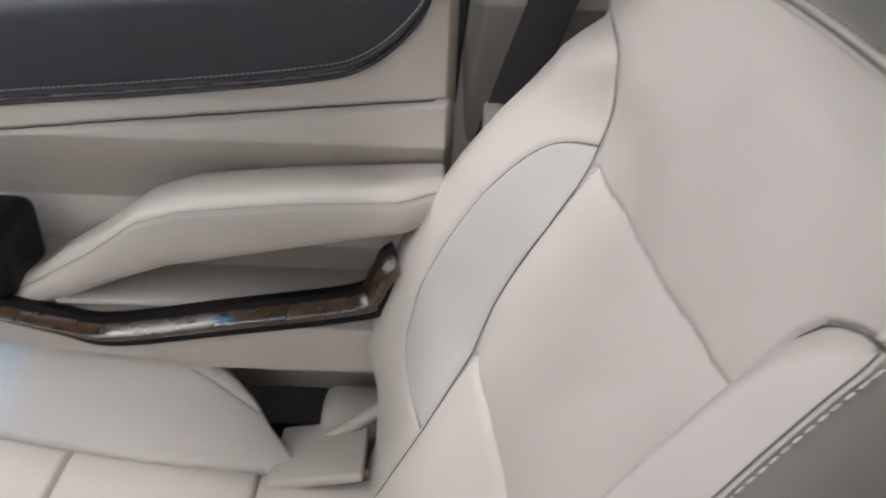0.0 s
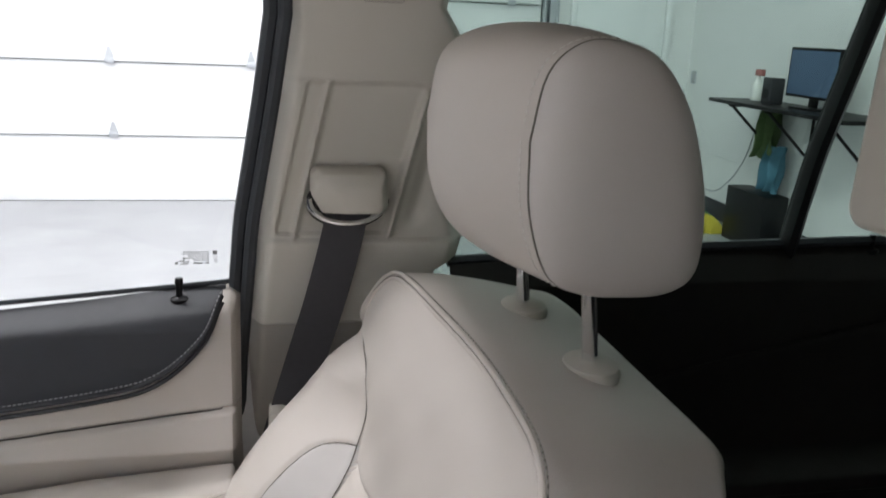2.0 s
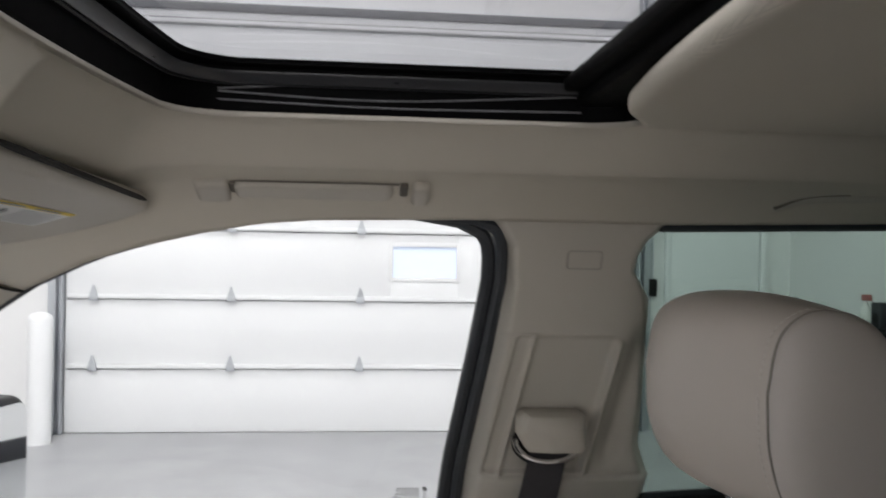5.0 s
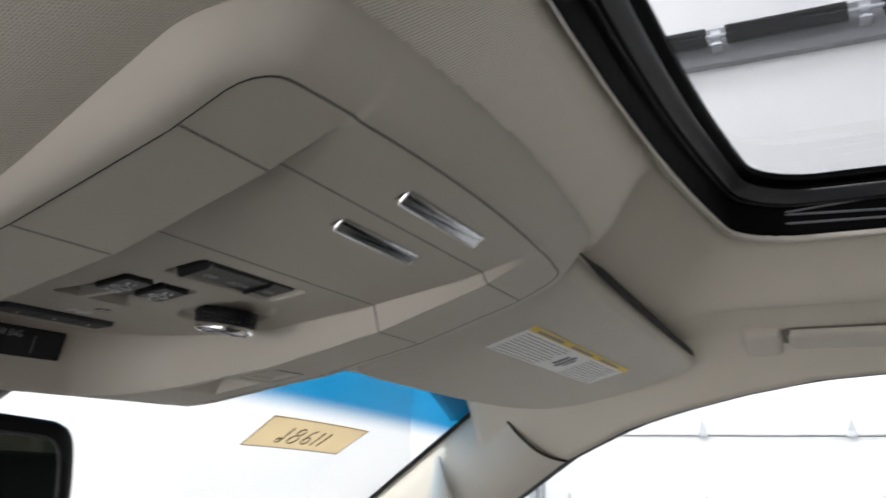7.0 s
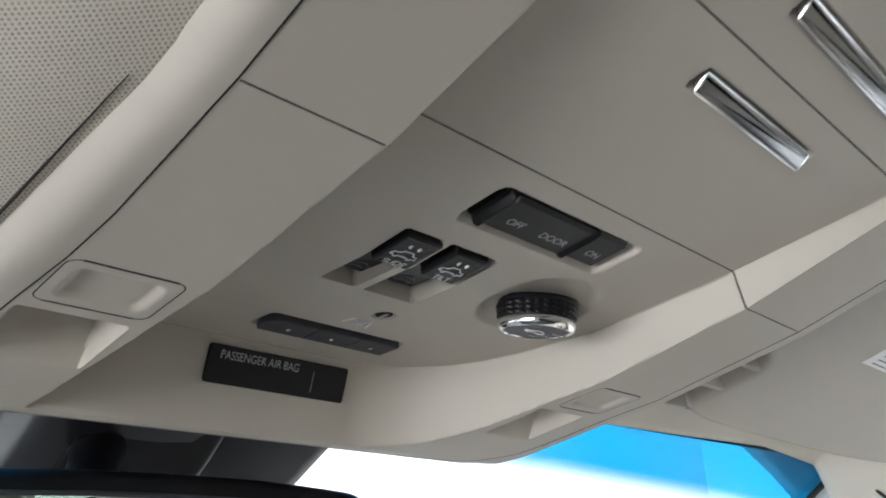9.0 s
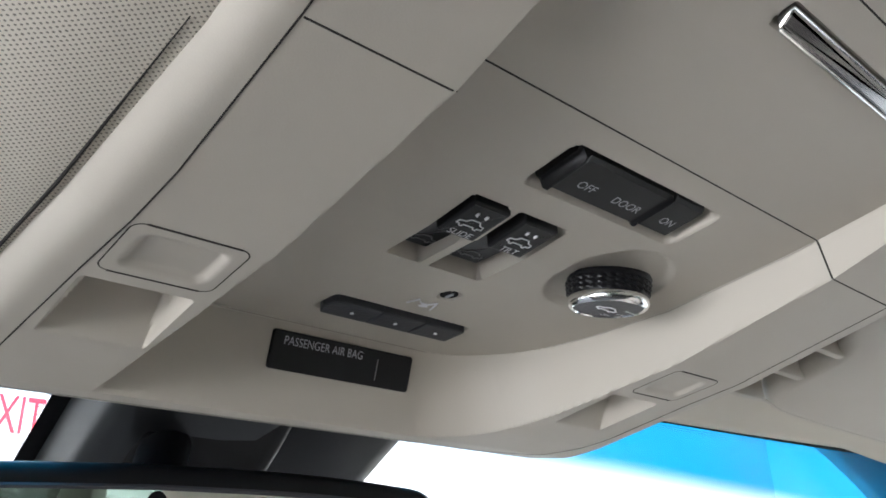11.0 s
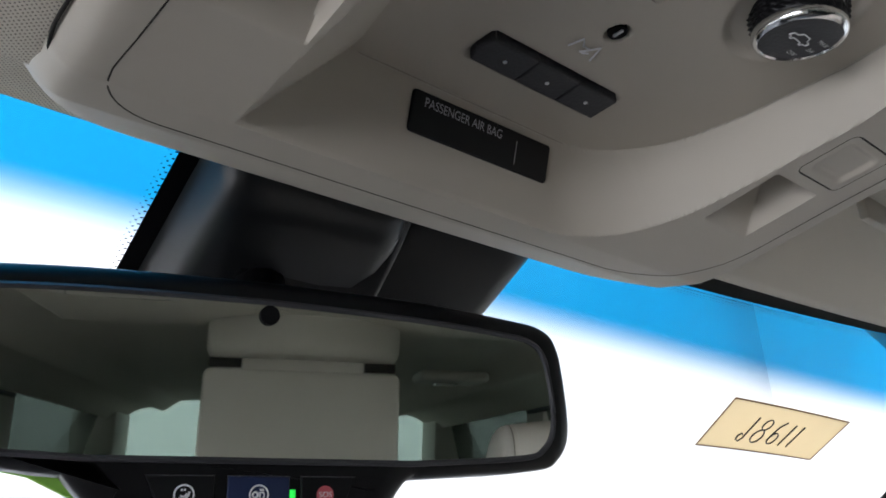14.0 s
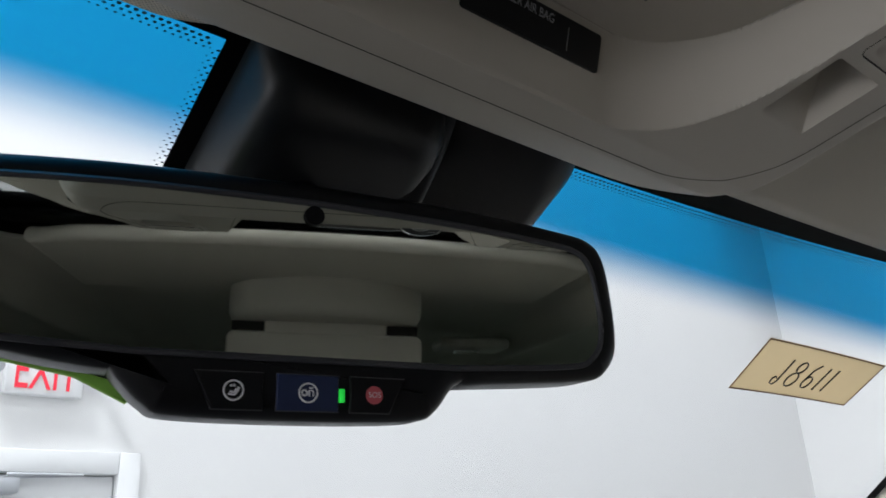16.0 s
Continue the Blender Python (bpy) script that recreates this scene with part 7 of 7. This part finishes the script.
def build_roof_screen():
    s = thing("roof_screen", (0, -0.16, 1.55), "beige flip-down roof screen, opened, seen from behind", "screen")
    o = rrect(0.147, 0.0805, 0.012, 5, 0.013, -0.0165)
    lean = 0.10
    part("screen_case", slab(o, lambda u, w_, t: (u, -0.128 - t + lean * (0.07 - w_) * 0.4, 1.642 + w_), 0.022, 0.004), M_PLASTIC, s)
    part("hinge_tab", box((-0.078, -0.148, 1.70), (0.104, -0.130, 1.725), 0.003), M_PLASTIC, s)
    o2 = curve([(-0.16, -0.10), (-0.168, -0.16), (-0.16, -0.36), (-0.10, -0.42), (0.10, -0.42), (0.16, -0.36), (0.168, -0.16), (0.16, -0.10), (0.125, -0.055), (0.06, -0.02), (0.0, -0.012), (-0.06, -0.02), (-0.125, -0.055), (-0.16, -0.10)], 5)[:-1]
    part("housing", slab(o2, lambda u, v, w_: (0.013 + u * 0.885, v - 0.03, 1.722 + w_), 0.075, 0.022, 5), M_PLASTIC, s)
    for sg in (1, -1):
        part("hinge_slot", box((min(0.013 + sg * 0.093, 0.013 + sg * 0.140), -0.142, 1.708), (max(0.013 + sg * 0.093, 0.013 + sg * 0.140), -0.132, 1.7215), 0.001), M_GROOVE, s)
    l = thing("reading_light", (0.33, -0.62, 1.73), "small rear reading light in the headliner", "reading light")
    part("bezel", box((0.27, -0.70, 1.742), (0.42, -0.58, 1.765), 0.01, 3), M_PLASTIC, l)
    part("lens", box((0.31, -0.66, 1.737), (0.36, -0.62, 1.7425), 0.003), M_CHROME, l)


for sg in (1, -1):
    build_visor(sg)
    build_grab_handle(sg)
    build_rear_handle(sg)
build_roof_screen()


# ---- mirror, sensor housing, tag ----
MIRROR_AT = Vector((-0.027, 0.848, 1.608))
MIRROR_TURN, MIRROR_TIP = 14.9, 4.65


def build_mirror():
    mm = Matrix.Translation(MIRROR_AT) @ Matrix.Rotation(radians(-MIRROR_TURN), 4, "Z") @ Matrix.Rotation(radians(MIRROR_TIP), 4, "X")
    # local: x along the mirror, z up, -y towards the cabin
    r = thing("rear_view_mirror", tuple(MIRROR_AT), "black interior mirror with call buttons and a green light", "mirror")
    half = curve([(-0.060, -0.0325), (-0.110, -0.0292), (-0.122, -0.0250), (-0.1275, -0.014), (-0.1265, 0.008), (-0.1235, 0.022), (-0.117, 0.0285), (-0.104, 0.0310), (-0.06, 0.0345), (0.0, 0.0360)], 6)
    half = [(a * 1.03, b * 1.03) for a, b in half]
    slim = lambda a, b: b * (1 - 0.13 * float(smooth(0.062, 0.115, -a))) if b < 0 else b
    out = [(a, slim(a, b)) for a, b in half] + [(-a, b) for a, b in reversed(half[:-1])]
    out += curve([(0.0615, -0.0320), (0.056, -0.0355), (0.049, -0.0440), (0.040, -0.0472), (0.0, -0.0482), (-0.042, -0.0472), (-0.051, -0.0440), (-0.059, -0.0365), (-0.0625, -0.0320)], 4)[1:-1]
    part("housing", slab(out, lambda u, v, w: tuple(mm @ Vector((u, 0.022 - w, v))), 0.030, 0.008, 5), M_BLACK, r)
    inner = lambda b: b * 0.74 if b > 0 else b * 0.85
    gl = [(a * 0.915, inner(b)) for a, b in half] + [(-a * 0.915, inner(b)) for a, b in reversed(half[:-1])]
    glass_pts = [tuple(mm @ Vector((u, -0.0086, v))) for u, v in gl]
    part("mirror_glass", (glass_pts, [tuple(reversed(range(len(glass_pts))))]), M_MIRROR, r, "dim mirror glass", smooth=False)
    part("glass_rim", tube(glass_pts, 0.0012, 6, True), M_DARK, r)
    part("sensor", tube([mm @ Vector((0.0005, -0.0090, 0.0225)), mm @ Vector((0.0005, -0.0098, 0.0225))], 0.0036, 18), M_BLACK, r, "dark round light sensor")
    def face(u, v):
        return mm @ Matrix(((1, 0, 0, u), (0, 0, -1, -0.0088), (0, 1, 0, v), (0, 0, 0, 1)))
    for u, w, m_ in ((-0.0245, 0.0095, M_BLACK), (0.0, 0.0105, mat("button_blue", (0.012, 0.022, 0.075), 0.35)), (0.0232, 0.0085, M_BLACK)):
        sl = 0.0028
        o = [(u - w - (sl if u < -0.01 else 0), -0.0335), (u - w + (sl if u < -0.01 else 0), -0.0455), (u + w - (sl if u > 0.01 else 0), -0.0455), (u + w + (sl if u > 0.01 else 0), -0.0335)]
        b = part("call_button", slab(o, lambda a, v, t: tuple(mm @ Vector((a, -0.0068 - t, v))), 0.0024, 0.0007), m_, r, "dark call button")
        part("button_gap", tube([mm @ Vector((a, -0.0083, v)) for a, v in o], 0.0004, 5, True), M_GREYRIM, b, "thin grey button edge")
        disc = [(0.0031 * math.cos(a), 0.0031 * math.sin(a)) for a in np.linspace(0, 2 * math.pi, 25)]
        fm = face(u, -0.0395) @ Matrix.Translation((0, 0, 0.0006))
        if u > 0.01:
            red = [tuple(fm @ Vector((*p, 0))) for p in disc[:-1]]
            part("red_disc", (red, [tuple(range(24))]), mat("sos_red", (0.55, 0.10, 0.12), 0.5), b, "pale red disc", smooth=False)
            part("lettering", words("SOS", 0.0027, fm @ Matrix.Translation((0, 0, 0.0004))), M_PRINT, b, smooth=False)
        else:
            if u < -0.01:
                lines = [[(-0.0016, -0.0012), (0.0004, -0.0014), (0.0014, -0.0002), (0.0017, 0.0010)], [(-0.0012, -0.0004), (0.0002, -0.0006), (0.0009, 0.0004)], [(-0.0010, 0.0012), (-0.0006, 0.0018)], [(0.0000, 0.0012), (0.0004, 0.0018)]]
            else:
                lines = [[(-0.0013 + 0.0009 * math.cos(q), 0.0009 * math.sin(q)) for q in np.linspace(0, 2 * math.pi, 13)], [(0.0003, -0.0011), (0.0003, 0.0008), (0.0014, 0.0008), (0.0017, 0.0002), (0.0017, -0.0011)], [(0.0002, 0.0016), (0.0016, 0.0016)]]
            part("symbol", join(strokes([disc], fm, 0.00032), strokes(lines, fm, 0.00036)), M_PRINT, b)
    gl_ = [(0.0109, -0.0422), (0.0126, -0.0422), (0.0126, -0.0378), (0.0109, -0.0378)]
    part("status_light", slab(gl_, lambda a, v, t: tuple(mm @ Vector((a, -0.0076 - t, v))), 0.002, 0.0005), glow("green_led", (0.02, 0.9, 0.08), 1.2), r, "lit green status light")
    film = [(-0.128, -0.012), (-0.110, -0.0205), (-0.085, -0.0255), (-0.063, -0.0300), (-0.051, -0.0385), (-0.054, -0.0412), (-0.062, -0.0372), (-0.071, -0.0328), (-0.090, -0.0290), (-0.112, -0.0250), (-0.1275, -0.0160)]
    part("green_film", slab(film, lambda a, v, t: tuple(mm @ Vector((a, 0.0255 - t, v))), 0.003, 0.0008), M_FILM, r, "bright green protective film")
    part("stem", tube([mm @ Vector((0, 0.02, 0.015)), mm @ Vector((0.01, 0.05, 0.05)), (0.0, 0.93, 1.672)], [0.012, 0.012, 0.018], 10), M_BLACK, r)


def build_sensor_housing():
    s = thing("sensor_housing", (0.03, 0.88, 1.66), "black plastic camera housing behind the mirror", "sensor housing")
    def prof(x0, x1, y0, y1, dz, r):
        o = rrect((x1 - x0) / 2, (y1 - y0) / 2, r, 5, (x0 + x1) / 2, (y0 + y1) / 2)
        return [(x, y, z_screen(x, y) - dz) for x, y in o]
    body = [prof(-0.046, 0.052, 0.846, 0.972, 0.003, 0.010), prof(-0.0435, 0.0515, 0.847, 0.971, 0.012, 0.011), prof(-0.0400, 0.050, 0.848, 0.970, 0.0225, 0.012),
            prof(-0.0385, 0.048, 0.850, 0.968, 0.0275, 0.013), prof(-0.0335, 0.044, 0.854, 0.964, 0.0312, 0.014), prof(-0.026, 0.037, 0.860, 0.958, 0.0328, 0.013)]
    part("cover", loft(body), M_POD, s, sharp=60)
    # round sleeve over the middle, its right end flared into a ridge
    rings = []
    for x, r in ((-0.0195, 0.0), (-0.0190, 0.0022), (-0.0175, 0.0030), (0.020, 0.0030), (0.036, 0.0036), (0.0440, 0.0052), (0.0485, 0.0060), (0.0515, 0.0046), (0.0535, 0.0)):
        ring = [(x, y, z_screen(x, y) - 0.004 - (0.0292 + r) * math.sin(math.pi * q) ** 0.45) for q, y in zip(np.linspace(0.02, 0.98, 18), np.linspace(0.8485, 0.9695, 18))]
        rings.append(ring)
    part("sleeve", grid(lambda u, v: rings[int(v)][int(u)], range(18), range(len(rings))), M_BLACK, s, sharp=60)
    part("sleeve_joint", tube([rings[0][k] for k in range(1, 17)], 0.0006, 6), M_GROOVE, s)
    low = [prof(0.046, 0.142, 0.842, 0.965, 0.003, 0.016), prof(0.047, 0.140, 0.844, 0.963, 0.009, 0.018), prof(0.050, 0.134, 0.848, 0.958, 0.0145, 0.020), prof(0.058, 0.124, 0.856, 0.950, 0.0172, 0.018)]
    part("side_cover", loft(low), M_BLACK, s, sharp=60)


def build_tag():
    A, B, C, D = (0.408, 0.903), (0.553, 0.883), (0.558, 0.927), (0.418, 0.951)
    t = thing("paper_tag", (0.48, 0.915, 1.64), "brown paper stock tag with hand-written number on the glass", "paper tag")

    def at(s, q, h=0.0):
        x = (A[0] * (1 - s) + B[0] * s) * (1 - q) + (D[0] * (1 - s) + C[0] * s) * q
        y = (A[1] * (1 - s) + B[1] * s) * (1 - q) + (D[1] * (1 - s) + C[1] * s) * q
        return Vector((x, y, z_screen(x, y) - 0.002 - h))
    def quad(s0, s1, q0, q1, h):
        g = grid(lambda a, b: at(a, b, h), np.linspace(s0, s1, 8), np.linspace(q0, q1, 4))
        return flip(g)
    part("paper", quad(0, 1, 0, 1, 0), M_TAG, t, smooth=False)
    part("border", join(quad(0.0, 1, 0.0, 0.03, 0.0003), quad(0.0, 1, 0.97, 1.0, 0.0003), quad(0, 0.012, 0.03, 0.97, 0.0003), quad(0.988, 1, 0.03, 0.97, 0.0003)), M_TAG_EDGE, t, smooth=False)
    def ink(lines):
        return join(*[tube([at(0.24 + 0.105 * x, 0.78 - 0.5 * y, 0.0006) for x, y in ln], 0.00065, 5) for ln in lines])
    def ell(cx, cy, rx, ry, a0=0, a1=360):
        return [(cx + rx * math.cos(radians(a)), cy + ry * math.sin(radians(a))) for a in np.linspace(a0, a1, 20)]
    glyphs = [[(0.55, 1.0), (0.55, 0.1), (0.4, -0.05), (0.15, 0.0), (0.1, 0.18), (0.25, 0.28), (0.42, 0.2)],
              ell(1.55, 0.76, 0.30, 0.22), ell(1.5, 0.25, 0.38, 0.28),
              [(2.85, 1.0), (2.55, 0.75), (2.45, 0.35)], ell(2.75, 0.25, 0.30, 0.24), [(3.65, 0.95), (3.6, 0.0)], [(4.35, 0.95), (4.3, 0.0)]]
    part("ink", ink(glyphs), M_BLACK, t, "dark ink number")


def build_side_mirror():
    s = thing("side_mirror", (0.9, 0.87, 1.25), "black framed exterior mirror seen through the glass", "side mirror")
    m = pose(0.895, 0.853, 1.362, 0, 0, -16)
    o = rrect(0.118, 0.088, 0.028, 5)
    part("housing", slab(o, lambda u, v, w: tuple(m @ Vector((u, 0.09 - w, v))), 0.10, 0.02, 5), M_BLACK, s)
    gl = rrect(0.108, 0.078, 0.02, 5)
    part("mirror_glass", ([tuple(m @ Vector((u, -0.0115, v))) for u, v in gl], [tuple(reversed(range(len(gl))))]), mat("side_mirror_silver", (0.85, 0.87, 0.88), 0.02, metal=1.0, var=0, rvar=0), s, smooth=False)
    part("arm", box((0.76, 0.88, 1.25), (0.86, 0.95, 1.31), 0.015, 3), M_BLACK, s)


build_mirror()
build_sensor_housing()
build_tag()
build_side_mirror()
